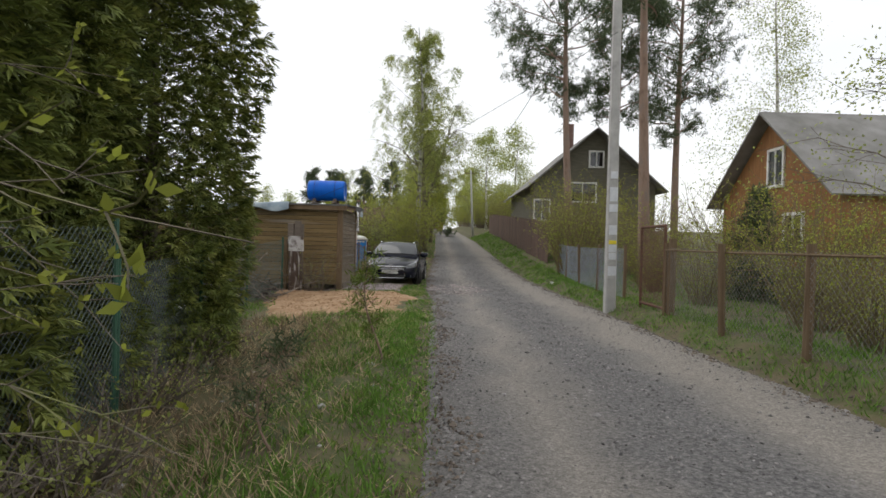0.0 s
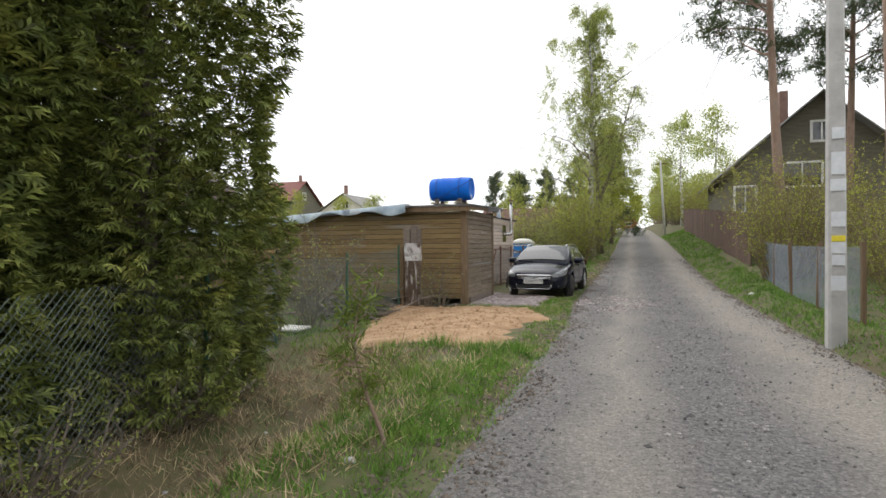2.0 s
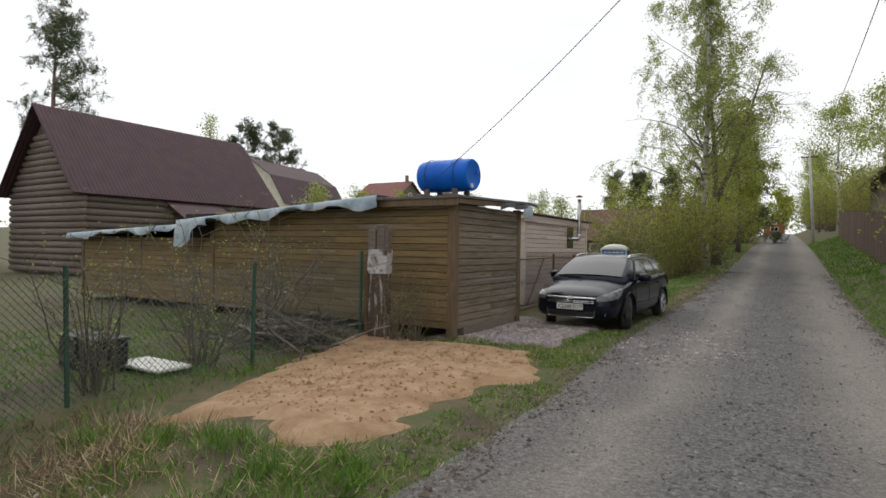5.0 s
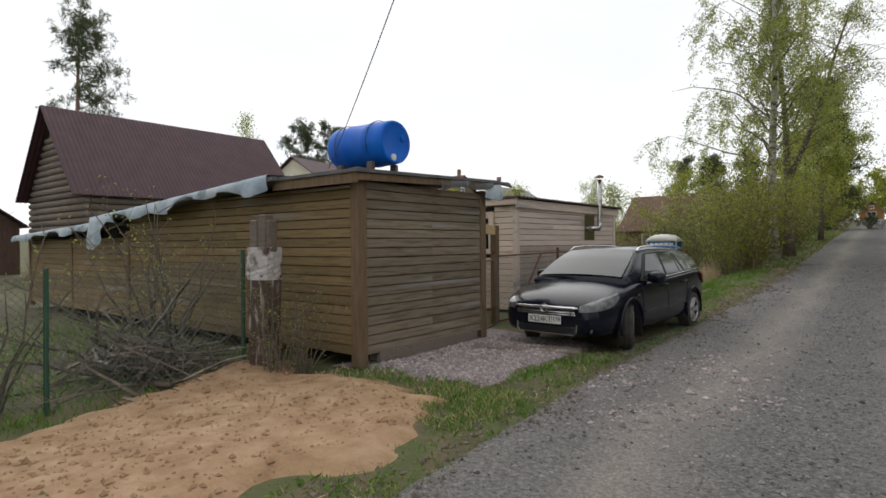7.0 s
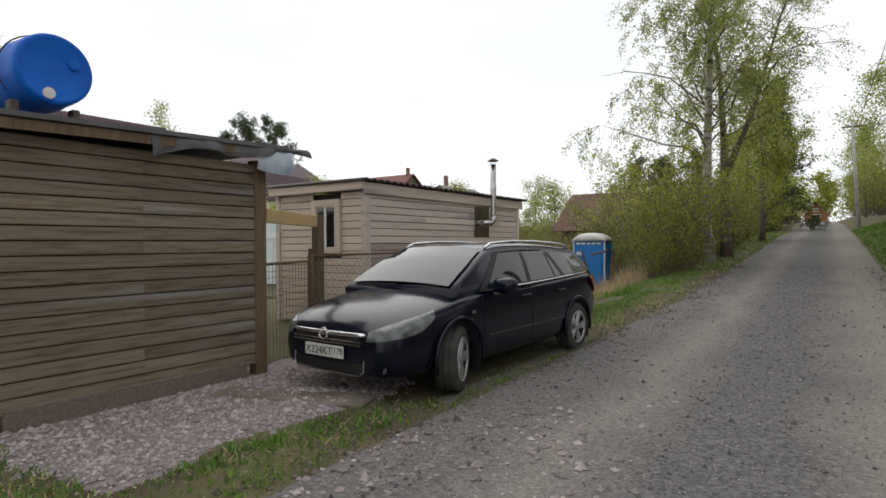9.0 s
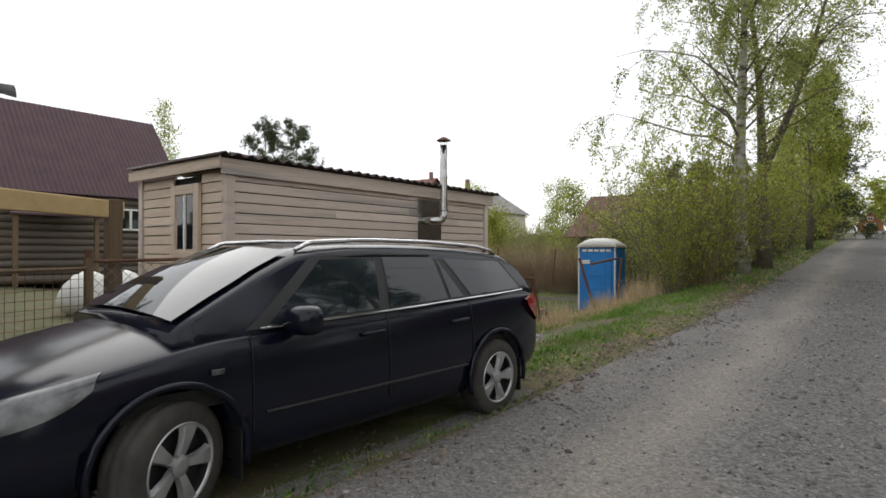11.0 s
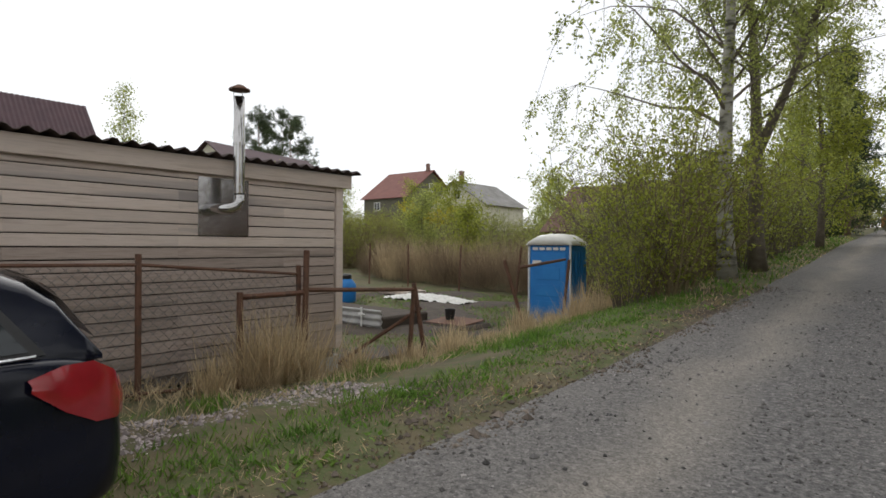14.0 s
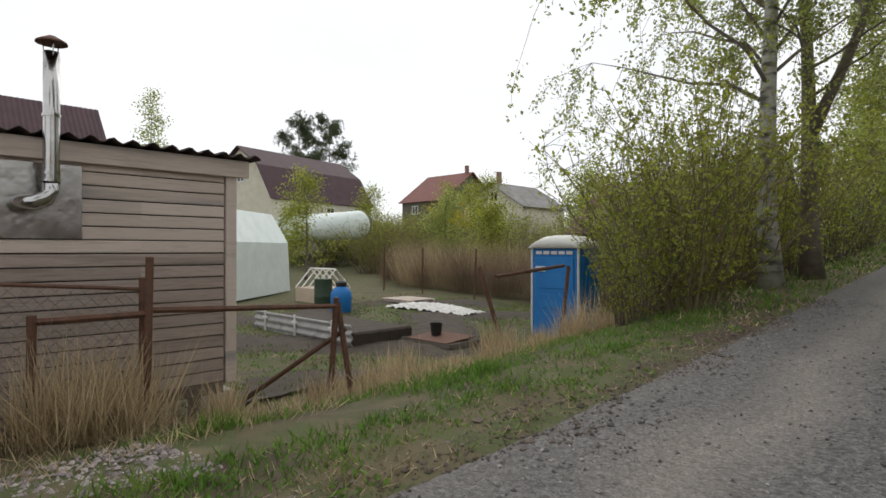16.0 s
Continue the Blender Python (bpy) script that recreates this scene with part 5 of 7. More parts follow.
def broadleaf(name, x, y, h, r0, label, bark, leaf, seed, limbs=26, first=0.25, reach=0.3, droop=0.12, leaves=9000, leaf_l=0.07, lean=(0, 0), forks=0, spread=0.35, z=None, twigs=6, hang=0.0, rise=0.8, sprays=0, fork=2.6):
    rng = np.random.default_rng(seed)
    ob = thing(name, x, y, (gz(x, y) if z is None else z) - 0.08, label, "tree")
    trunks = []
    for q in range(1 + forks):
        base = np.array([0.0, 0, 0]) if q == 0 else trunks[0][3]
        top = np.array([lean[0] + (fork * q), lean[1] + 0.8 * q, h * (1 - 0.10 * q)])
        mid = [(1 - t) * base + t * top + np.array([math.sin(t * 5 + q + seed) * 0.13, math.cos(t * 4 + seed) * 0.1, 0]) * h * 0.12 * t ** 0.5 for t in np.linspace(0, 1, 12)]
        trunks.append(mid)
        part("trunk", tube(bmesh.new(), mid, [r0 * (0.62 if q else 1) * (1.15 if k == 0 else 1) * (1 - 0.93 * (k / 11) ** 0.8) + 0.008 for k in range(12)], 10), bark, ob, smooth=True)
    lines, spots = [], []
    for tr in trunks:
        for k in range(limbs):
            t = first + (0.98 - first) * (k + rng.uniform(0, 1)) / limbs
            f = t * 11
            i = min(int(f), 10)
            s = tr[i] + (tr[i + 1] - tr[i]) * (f - i)
            a = rng.uniform(0, 2 * math.pi)
            ln = h * reach * (1.05 - 0.75 * (t - first) / (1 - first)) * rng.uniform(0.6, 1.15)
            b = branch(rng, s, (math.cos(a), math.sin(a), rise * rng.uniform(0.5, 1.3)), ln, droop)
            lines.append((b, max(0.012, r0 * 0.34 * (1 - t)), 0.006))
            for w in range(twigs):
                j = rng.integers(1, len(b))
                dd = np.array([math.cos(a) + rng.normal() * 0.7, math.sin(a) + rng.normal() * 0.7, rng.normal() * 0.4 - hang])
                tw = branch(rng, b[j], dd, ln * rng.uniform(0.25, 0.5), droop + hang, 3, 0.25)
                lines.append((tw, 0.007, 0.003))
                spots += tw[1:] + [0.5 * (tw[1] + tw[2])]
                for e in range(sprays):
                    sb = branch(rng, tw[rng.integers(1, 4)], (rng.normal(), rng.normal(), -0.2 - hang), rng.uniform(0.35, 0.8), droop + hang, 3, 0.2)
                    lines.append((sb, 0.004, 0.002))
                    spots += sb[1:] + [0.5 * (sb[1] + sb[2]), 0.5 * (sb[0] + sb[1])]
    arrays("branchwork", *limb_mesh(lines), bark if name != "birch_tree" else M_twig, ob)
    sp = np.array(spots)
    at = sp[rng.integers(0, len(sp), leaves)] + rng.normal(size=(leaves, 3)) * spread * np.array([1, 1, 0.9])
    dr = rng.normal(size=(leaves, 3)) + np.array([0, 0, -0.5])
    v, f = blades(at, dr, rng.uniform(0.7, 1.4, leaves) * leaf_l, rng.uniform(0.5, 0.8, leaves) * leaf_l)
    arrays("crown", v, f, leaf, ob)
    return ob


def pine(x, y, h, r0, label, seed, first=0.5, reach=0.22, tufts=900, z=None, lean=(0, 0), leaf=None, bark=None, name="pine_tree", cone=False, needle=0.26):
    rng = np.random.default_rng(seed)
    ob = thing(name, x, y, (gz(x, y) if z is None else z) - 0.1, label, "tree")
    tr = [np.array([lean[0] * t + 0.12 * math.sin(4 * t + seed), lean[1] * t + 0.1 * math.cos(3 * t + seed), h * t]) for t in np.linspace(0, 1, 12)]
    part("trunk", tube(bmesh.new(), tr, [r0 * (1 - 0.85 * k / 11) for k in range(12)], 12), bark or M_pinebark, ob, smooth=True)
    lines, tips = [], []
    n_l = 34 if not cone else 60
    for k in range(n_l):
        t = first + (0.99 - first) * (k + rng.uniform()) / n_l
        i = min(int(t * 11), 10)
        s = tr[i] + (tr[i + 1] - tr[i]) * (t * 11 - i)
        a = rng.uniform(0, 2 * math.pi)
        u = (t - first) / (1 - first)
        prof = (1.02 - u) if cone else (0.55 + 0.6 * math.sin(min(1, u * 1.25) * math.pi * 0.8)) * (1.05 - 0.55 * u)
        ln = h * reach * prof * rng.uniform(0.6, 1.1)
        b = branch(rng, s, (math.cos(a), math.sin(a), -0.15 if cone else 0.25 + 0.5 * u), ln, 0.05 if cone else -0.05, 5, 0.16)
        lines.append((b, 0.05 * (1 - 0.6 * u) * r0 / 0.17, min(0.012, r0 * 0.15)))
        for w in range(7):
            j = rng.integers(2, len(b))
            tw = branch(rng, b[j], (math.cos(a) + rng.normal() * 0.8, math.sin(a) + rng.normal() * 0.8, rng.normal() * 0.3 + 0.15), ln * 0.3, 0.0, 3, 0.2)
            lines.append((tw, min(0.012, r0 * 0.2), min(0.005, r0 * 0.1)))
            tips += tw[1:]
        tips += b[3:]
    arrays("branchwork", *limb_mesh(lines), bark or M_pinebark, ob)
    tp = np.array(tips)
    c = tp[rng.integers(0, len(tp), tufts)] + rng.normal(size=(tufts, 3)) * min(0.28, h * 0.03)
    per = 16
    at = np.repeat(c, per, 0) + rng.normal(size=(tufts * per, 3)) * 0.05
    dr = rng.normal(size=(tufts * per, 3)) + np.array([0, 0, 0.45])
    v, f = blades(at, dr, rng.uniform(0.6, 1.2, tufts * per) * needle, 0.035 * needle / 0.26)
    arrays("crown", v, f, leaf or M_needle, ob)
    return ob


def shrub(name, x, y, h, width, label, leaf, seed, stems=22, leaves=4000, leaf_l=0.05, bark=None, group="", z=None, upright=1.0):
    rng = np.random.default_rng(seed)
    ob = thing(name, x, y, (gz(x, y) if z is None else z) - 0.05, label, "shrub", group)
    lines, spots = [], []
    for k in range(stems):
        a = rng.uniform(0, 2 * math.pi)
        s = np.array([math.cos(a), math.sin(a), 0]) * rng.uniform(0, 0.25) * width
        b = branch(rng, s, (math.cos(a) * 0.5 * width / h, math.sin(a) * 0.5 * width / h, 1.0 * upright), h * rng.uniform(0.6, 1.05), 0.05, 6, 0.13)
        lines.append((b, 0.019, 0.005))
        for w in range(7):
            j = rng.integers(1, len(b))
            tw = branch(rng, b[j], (rng.normal(), rng.normal(), 0.8), h * rng.uniform(0.12, 0.28), 0.0, 3, 0.2)
            lines.append((tw, 0.006, 0.002))
            spots += tw
        spots += b[2:]
    arrays("branchwork", *limb_mesh(lines), bark or M_twig, ob)
    sp = np.array(spots)
    at = sp[rng.integers(0, len(sp), leaves)] + rng.normal(size=(leaves, 3)) * 0.035
    dr = rng.normal(size=(leaves, 3)) + np.array([0, 0, 0.3])
    v, f = blades(at, dr, rng.uniform(0.6, 1.4, leaves) * leaf_l, rng.uniform(0.45, 0.7, leaves) * leaf_l)
    arrays("foliage", v, f, leaf, ob)
    return ob


def thuja(x, y, h, r, seed):
    """A dense cone of flat scaly sprays round a trunk."""
    rng = np.random.default_rng(seed)
    ob = thing("thuja_tree", x, y, gz(x, y) - 0.05, "dense dark green thuja with yellow-tipped sprays", "tree", "thuja hedge")
    part("trunk", tube(bmesh.new(), [(0, 0, 0), (0.05, 0.02, h * 0.5), (0, 0, h * 0.96)], [0.11, 0.07, 0.015], 8), M_darkbark, ob)
    n_s = 18000
    t = rng.uniform(0.02, 1, n_s)
    a = rng.uniform(0, 2 * math.pi, n_s)
    lump = 1 + 0.13 * np.sin(3 * a + 5 * t) + 0.10 * np.sin(7 * a - 11 * t + seed) + 0.08 * np.sin(17 * t + 2 * a)
    rad = r * np.minimum(1, (1.02 - t) * 2.6) ** 0.6 * lump * np.where(rng.uniform(size=n_s) < 0.7, rng.uniform(0.82, 1.0, n_s), rng.uniform(0.35, 0.85, n_s))
    at = np.stack([rad * np.cos(a), rad * np.sin(a), t * h], 1)
    out = np.stack([np.cos(a), np.sin(a), rng.normal(0.08, 0.35, n_s)], 1) + rng.normal(size=(n_s, 3)) * 0.35
    out /= np.linalg.norm(out, axis=1)[:, None]
    side = np.cross(out, np.stack([rng.normal(size=n_s) * 0.5, rng.normal(size=n_s) * 0.5, np.ones(n_s)], 1))
    side /= np.linalg.norm(side, axis=1)[:, None]
    size = rng.uniform(0.115, 0.25, n_s)[:, None]
    pcs = []
    for s0, ang, ln in ((0.0, 0.0, 1.0), (0.12, 0.7, 0.62), (0.12, -0.7, 0.62), (0.4, 0.6, 0.5), (0.4, -0.6, 0.5)):
        d = out * math.cos(ang) + side * math.sin(ang)
        b0 = at + out * size * s0
        mid = b0 + d * size * ln * 0.5
        w = side * math.cos(ang) - out * math.sin(ang)
        pcs.append(np.stack([b0, mid + w * size * 0.075, b0 + d * size * ln + np.array([0, 0, -0.025]), mid - w * size * 0.075], 1))
    v = np.stack(pcs, 1).reshape(-1, 3)
    f = (np.arange(n_s * 5) * 4)[:, None] + np.arange(4)[None]
    arrays("crown", v, f, M_thuja, ob)
    st = np.stack([np.zeros(260), np.zeros(260), rng.uniform(0.2, h * 0.9, 260)], 1)
    k = rng.integers(0, n_s, 260)
    en = at[k] * np.array([0.9, 0.9, 1]); st[:, 2] = np.clip(en[:, 2] - 0.2, 0.1, h)
    arrays("branchwork", *sticks(st, en, 0.014, 0.004, 3), M_twig, ob)
    return ob


th = thuja(-4.75, 1.2, 7.4, 1.2, 1)
tb = thuja(-4.85, 5.1, 7.2, 1.25, 2)
for k, (src, x, y, s, a) in enumerate(((tb, -4.5, -0.9, 1.0, 40), (th, -4.9, 3.2, 1.0, 100), (th, -5.05, 7.0, 0.98, 200), (tb, -4.6, 9.1, 0.98, 290), (tb, -6.3, 2.5, 1.05, 15), (th, -6.4, 6.0, 1.05, 75), (th, -6.2, 9.3, 0.9, 145))):
    copy_thing(src, pose(x, y, gz(x, y) - 0.05, 0, 0, a) @ Matrix.Diagonal((s, s, s, 1)))

broadleaf("birch_tree", -1.72, 37.2, 14.5, 0.20, "tall birch with white trunk and sparse young leaves", M_birchold, M_leaf_b, 11, limbs=46, first=0.25, reach=0.30, droop=0.10, leaves=50000, leaf_l=0.075, spread=0.07, twigs=9, sprays=3, hang=0.55, lean=(-0.3, 0.3), rise=1.3)
broadleaf("alder_tree", -1.45, 39.1, 11.5, 0.21, "dark forked tree with mossy bark beside the birch", M_darkbark, M_leaf_b, 12, limbs=24, first=0.34, reach=0.26, droop=0.06, leaves=11000, leaf_l=0.07, spread=0.08, twigs=8, sprays=2, lean=(-0.6, 0.5), forks=1, hang=0.2, rise=1.0, fork=2.9)
broadleaf("willow_tree", -1.15, 49, 9.5, 0.14, "bright yellow-green young willow by the lane", M_twig, M_leaf_y, 13, limbs=38, first=0.1, reach=0.27, leaves=20000, leaf_l=0.10, spread=0.14, rise=1.3, twigs=7, sprays=2)
pine(-1.7, 68, 12, 0.2, "dark spruce beyond the birch", 14, first=0.06, reach=0.24, tufts=2200, cone=True, name="spruce_tree", needle=0.4)
broadleaf("lane_birch", 5.6, 72, 12.5, 0.2, "pale young birch behind the far pole", M_birchbark, M_leaf_b, 15, limbs=26, first=0.2, leaves=9000, leaf_l=0.17, spread=0.4, hang=0.3)
broadleaf("lane_birch", 7.5, 60, 10.5, 0.2, "pale young birch behind the brown fence", M_birchbark, M_leaf_b, 16, limbs=22, first=0.2, leaves=7000, leaf_l=0.15, spread=0.4, hang=0.3)
for k, (x, y, s) in enumerate(((-2.2, 52, 0.8), (-3.4, 60, 0.9), (-3.0, 74, 1.0), (-4.5, 90, 1.2), (4.8, 88, 1.1), (5.5, 108, 1.3), (-4.2, 112, 1.3), (-5, 135, 1.5), (5.8, 132, 1.5))):
    broadleaf("lane_tree", x, y, 8.5 * s, 0.12, "light green young tree lining the far lane", M_twig, M_leaf_y if k % 2 else M_leaf_b, 30 + k, limbs=20, first=0.12, reach=0.28, leaves=5000, leaf_l=0.14 * s, spread=0.35, rise=1.1, twigs=5)

pine(5.6, 18.6, 15.5, 0.19, "tall pine with bare orange-brown trunk", 21, first=0.55, reach=0.2, tufts=1500)
pine(5.9, 29.0, 16.5, 0.21, "tall pine with broad dark crown", 22, first=0.42, reach=0.24, tufts=2000, lean=(-0.6, 0))
pine(12.2, 31.5, 17, 0.22, "tall dark pine behind the timber house", 23, first=0.34, reach=0.2, tufts=2000)
pine(9.5, 33.5, 16, 0.2, "tall dark pine behind the timber house", 24, first=0.45, reach=0.2, tufts=1500)
broadleaf("garden_birch", 13.5, 25, 11.5, 0.15, "thin leafing birch behind the orange house", M_birchbark, M_leaf_b, 25, limbs=26, first=0.2, leaves=8000, leaf_l=0.08, spread=0.3, hang=0.3)
broadleaf("garden_tree", 7.4, 10.2, 6.5, 0.09, "bare spring tree with few young leaves", M_twig, M_leaf_b, 26, limbs=22, first=0.15, reach=0.34, leaves=2200, leaf_l=0.06, spread=0.2)
broadleaf("garden_tree", 5.6, 7.2, 5.0, 0.07, "bare spring tree with few young leaves", M_twig, M_leaf_b, 27, limbs=20, first=0.15, reach=0.34, leaves=1800, leaf_l=0.05, spread=0.15)
pine(-33.5, 24.5, 14.0, 0.2, "lone pine rising behind the log house", 28, first=0.45, reach=0.17, tufts=900, z=0.5)
for k, (x, y, h) in enumerate(((-70, 68, 17), (-64.5, 69.5, 16), (-17, 95, 9), (-13, 98, 10), (-8.5, 96, 11), (-26, 116, 11), (-22, 118, 11))):
    pine(x, y, h * 1.05, 0.22, "distant dark pine on the skyline", 50 + k, first=0.3, reach=0.24, tufts=1300 if k > 1 else 2000, needle=0.34)
broadleaf("far_birch", -38, 38, 12.0, 0.12, "thin pale birch behind the log house", M_birchbark, M_leaf_b, 70, limbs=24, first=0.3, reach=0.14, leaves=2600, leaf_l=0.15, spread=0.3)
for k, (x, y, h) in enumerate(((-22.5, 33.5, 5.2), (-26, 42, 6), (-33, 52, 6), (-20, 47, 4.6), (-16, 46, 4.0), (-24, 55, 6), (-13.5, 51, 5.5), (-30, 60, 6), (-42, 70, 7), (-18, 58, 6), (-38, 48, 5), (-10, 54, 6.5))):
    broadleaf("garden_tree", x, y, h, 0.09, "small garden tree in fresh pale leaf", M_twig, M_leaf_y if k % 3 else M_leaf_b, 80 + k, limbs=18, first=0.12, reach=0.36, leaves=3600, leaf_l=0.13, spread=0.3, rise=1.1, twigs=5)

for k in range(16):
    x, y = -34 + 4.6 * k + 2 * math.sin(k * 2.1), 184 + 10 * math.sin(k * 1.7)
    broadleaf("horizon_tree", x, y, 9 + 4 * abs(math.sin(k * 1.9)), 0.2, "green spring tree on the wooded skyline", M_twig, M_leaf_y if k % 2 else M_leaf_b, 200 + k, limbs=14, first=0.1, reach=0.34, leaves=1800, leaf_l=0.6, spread=0.7, twigs=4)
# willow thicket along the verge
SH = [shrub("willow_shrub", -2.75, 34.0, 3.4, 1.7, "leafing willow shrub with thin grey stems", M_leaf_y, 101, stems=30, leaves=2900, leaf_l=0.082, group="verge thicket"),
      shrub("willow_shrub", -2.2, 35.0, 4.2, 1.9, "leafing willow shrub with thin grey stems", M_leaf_y, 102, stems=30, leaves=3200, leaf_l=0.085, group="verge thicket", bark=M_twig_o),
      shrub("willow_shrub", -3.3, 36.0, 3.8, 2.2, "leafing willow shrub with thin grey stems", M_leaf_b, 103, stems=32, leaves=2600, leaf_l=0.08, group="verge thicket")]
SPOTS = ((-3.9, 37.6, 1.1), (-2.2, 37.6, 0.95), (-5.2, 39.6, 1.1), (-2.5, 33.0, 0.55), (-2.0, 33.8, 0.8), (-3.4, 38.8, 1.1), (-2.1, 40.2, 0.9), (-5.5, 40.5, 1.2), (-3.9, 41.6, 1.1), (-2.0, 43.4, 0.9), (-4.5, 44.5, 1.2), (-2.2, 46.5, 0.9), (-2.3, 49.5, 0.9), (-4.4, 49.0, 1.1), (-2.6, 53, 0.9), (-2.8, 57, 1.0), (-7.2, 42.5, 1.0), (-9.0, 43.8, 1.0), (-3.0, 64, 1.1), (-2.8, 70, 1.1), (-6.6, 41, 1.0))
for k, (x, y, s) in enumerate(SPOTS):
    copy_thing(SH[k % 3], pose(x, y, gz(x, y) - 0.05, 0, 0, 67 * k) @ Matrix.Diagonal((s, s, s, 1)))
OC = shrub("bare_shrub", 4.5, 22.5, 3.4, 2.4, "dense ochre-twigged shrub just coming into leaf", M_leaf_y, 111, stems=62, leaves=3900, leaf_l=0.06, bark=M_twig_o, group="roadside shrubs")
for k, (x, y, s) in enumerate(((5.6, 24.6, 1.1), (6.6, 21.5, 0.9), (5.2, 16.5, 0.6), (4.9, 13.0, 0.55), (5.0, 9.6, 0.6), (4.6, 8.0, 0.5), (6.6, 12.2, 0.8), (7.2, 15.6, 0.9), (8.2, 8.6, 0.9), (6.2, 19, 0.8), (4.4, 6.3, 0.5), (7.6, 11, 0.6), (5.4, 27.5, 1.0))):
    copy_thing(OC, pose(x, y, gz(x, y) - 0.05, 0, 0, 83 * k) @ Matrix.Diagonal((s, s, s, 1)))
for k in range(46):
    x = -9.0 - 1.15 * k * 0.62 + 2.0 * math.sin(k * 2.3)
    y = 45.5 + 9 * abs(math.sin(k * 1.7)) + 0.10 * k
    s = 0.75 + 0.35 * abs(math.sin(k * 3.1))
    copy_thing((OC, SH[0], OC, SH[2])[k % 4], pose(x, y, gz(x, y) - 0.05, 0, 0, 59 * k) @ Matrix.Diagonal((s * 1.5, s * 1.5, s, 1)))
for k in range(26):
    x, y = 5.8 + 2.2 * abs(math.sin(k * 1.3)), 44 + 2.2 * k
    s = 0.8 + 0.4 * abs(math.sin(k * 2.7))
    copy_thing((SH[1], OC)[k % 2], pose(x, y, gz(x, y) - 0.05, 0, 0, 47 * k) @ Matrix.Diagonal((s, s, s, 1)))
for k in range(9):
    for x in (-4.2 - 0.5 * abs(math.sin(k * 1.9)), 5.6 + 0.6 * abs(math.sin(k * 2.3))):
        y, q = 78 + 9.5 * k, 1.3 + 0.6 * abs(math.sin(k * 1.3 + x))
        copy_thing(SH[k % 3], pose(x, y, gz(x, y) - 0.05, 0, 0, 71 * k) @ Matrix.Diagonal((q, q, q, 1)))
juni = pine(6.9, 14.4, 2.6, 0.06, "low dark juniper in the garden", 115, first=0.03, reach=0.42, tufts=900, cone=True, name="juniper_bush", needle=0.16)
LOW = shrub("bare_sapling", -5.6, 13.9, 2.1, 0.9, "bare thin sapling with a few opening leaves", M_leaf_b, 121, stems=16, leaves=520, leaf_l=0.04, bark=M_twig, group="saplings by the fence")
for k, (x, y, s) in enumerate(((-6.6, 16.2, 1.1), (-3.75, 16.5, 0.55), (-5.4, 12.4, 0.9), (-4.0, 16.3, 0.6))):
    copy_thing(LOW, pose(x, y, gz(x, y) - 0.05, 0, 0, 131 * k) @ Matrix.Diagonal((s, s, s, 1)))
# hedge-foot brambles and the near leafy branches
BR = shrub("bramble", -3.1, 2.6, 1.0, 1.5, "low tangled bramble with scattered leaves at hedge foot", M_leaf_b, 131, stems=30, leaves=700, leaf_l=0.05, group="hedge foot brambles")
for k, (x, y, s) in enumerate(((-3.3, 4.0, 0.9), (-3.35, 5.4, 0.85), (-3.6, 7.0, 0.8), (-2.9, 1.6, 0.9), (-3.8, 8.6, 0.8), (-2.5, 3.4, 0.7), (-2.8, 4.4, 0.8))):
    copy_thing(BR, pose(x, y, gz(x, y) - 0.05, 0, 0, 77 * k) @ Matrix.Diagonal((s, s, s, 1)))
rng = np.random.default_rng(5)
near = thing("overhanging_shrub", -2.75, 2.7, gz(-2.75, 2.7), "leafing shrub with thin spreading twigs and pale new leaves", "shrub")
lines, spots = [], []
for k in range(26):
    z0 = rng.uniform(1.1, 2.35)
    stem = branch(rng, (rng.normal() * 0.15, rng.normal() * 0.2, 0), (rng.normal() * 0.08, rng.normal() * 0.1, 1.0), z0, 0.0, 5, 0.06)
    lines.append((stem, 0.008, 0.004))
    b = branch(rng, stem[-1], (1.0, rng.normal() * 0.28 + 0.05, rng.uniform(-0.25, 0.3)), rng.uniform(0.8, 1.45), 0.10, 6, 0.10)
    lines.append((b, 0.004, 0.0015))
    for w in range(6):
        tw = branch(rng, b[rng.integers(1, 6)], (0.7, rng.normal() * 0.5, rng.normal() * 0.5), rng.uniform(0.12, 0.3), 0.02, 3, 0.15)
        lines.append((tw, 0.003, 0.0012)); spots += tw[2:]
    spots += b[3:]
arrays("branchwork", *limb_mesh(lines), M_darkbark, near)
sp = np.array(spots)
at = np.repeat(sp[rng.integers(0, len(sp), 210)], 3, 0) + rng.normal(size=(630, 3)) * 0.006
arrays("foliage", *blades(at, rng.normal(size=(630, 3)) * 0.7 + np.array([0.5, 0, 0.5]), rng.uniform(0.025, 0.05, 630), 0.022), M_leaf_y, near)
# young pine on the verge
sap = pine(-1.40, 8.05, 1.25, 0.018, "knee-high young pine sapling in the grass", 140, first=0.3, reach=0.15, tufts=38, name="pine_sapling", needle=0.11, leaf=M_needle_l)
sap2 = pine(-1.75, 5.2, 0.8, 0.012, "thin young pine sapling in the grass", 141, first=0.3, reach=0.3, tufts=30, name="pine_sapling", needle=0.09)


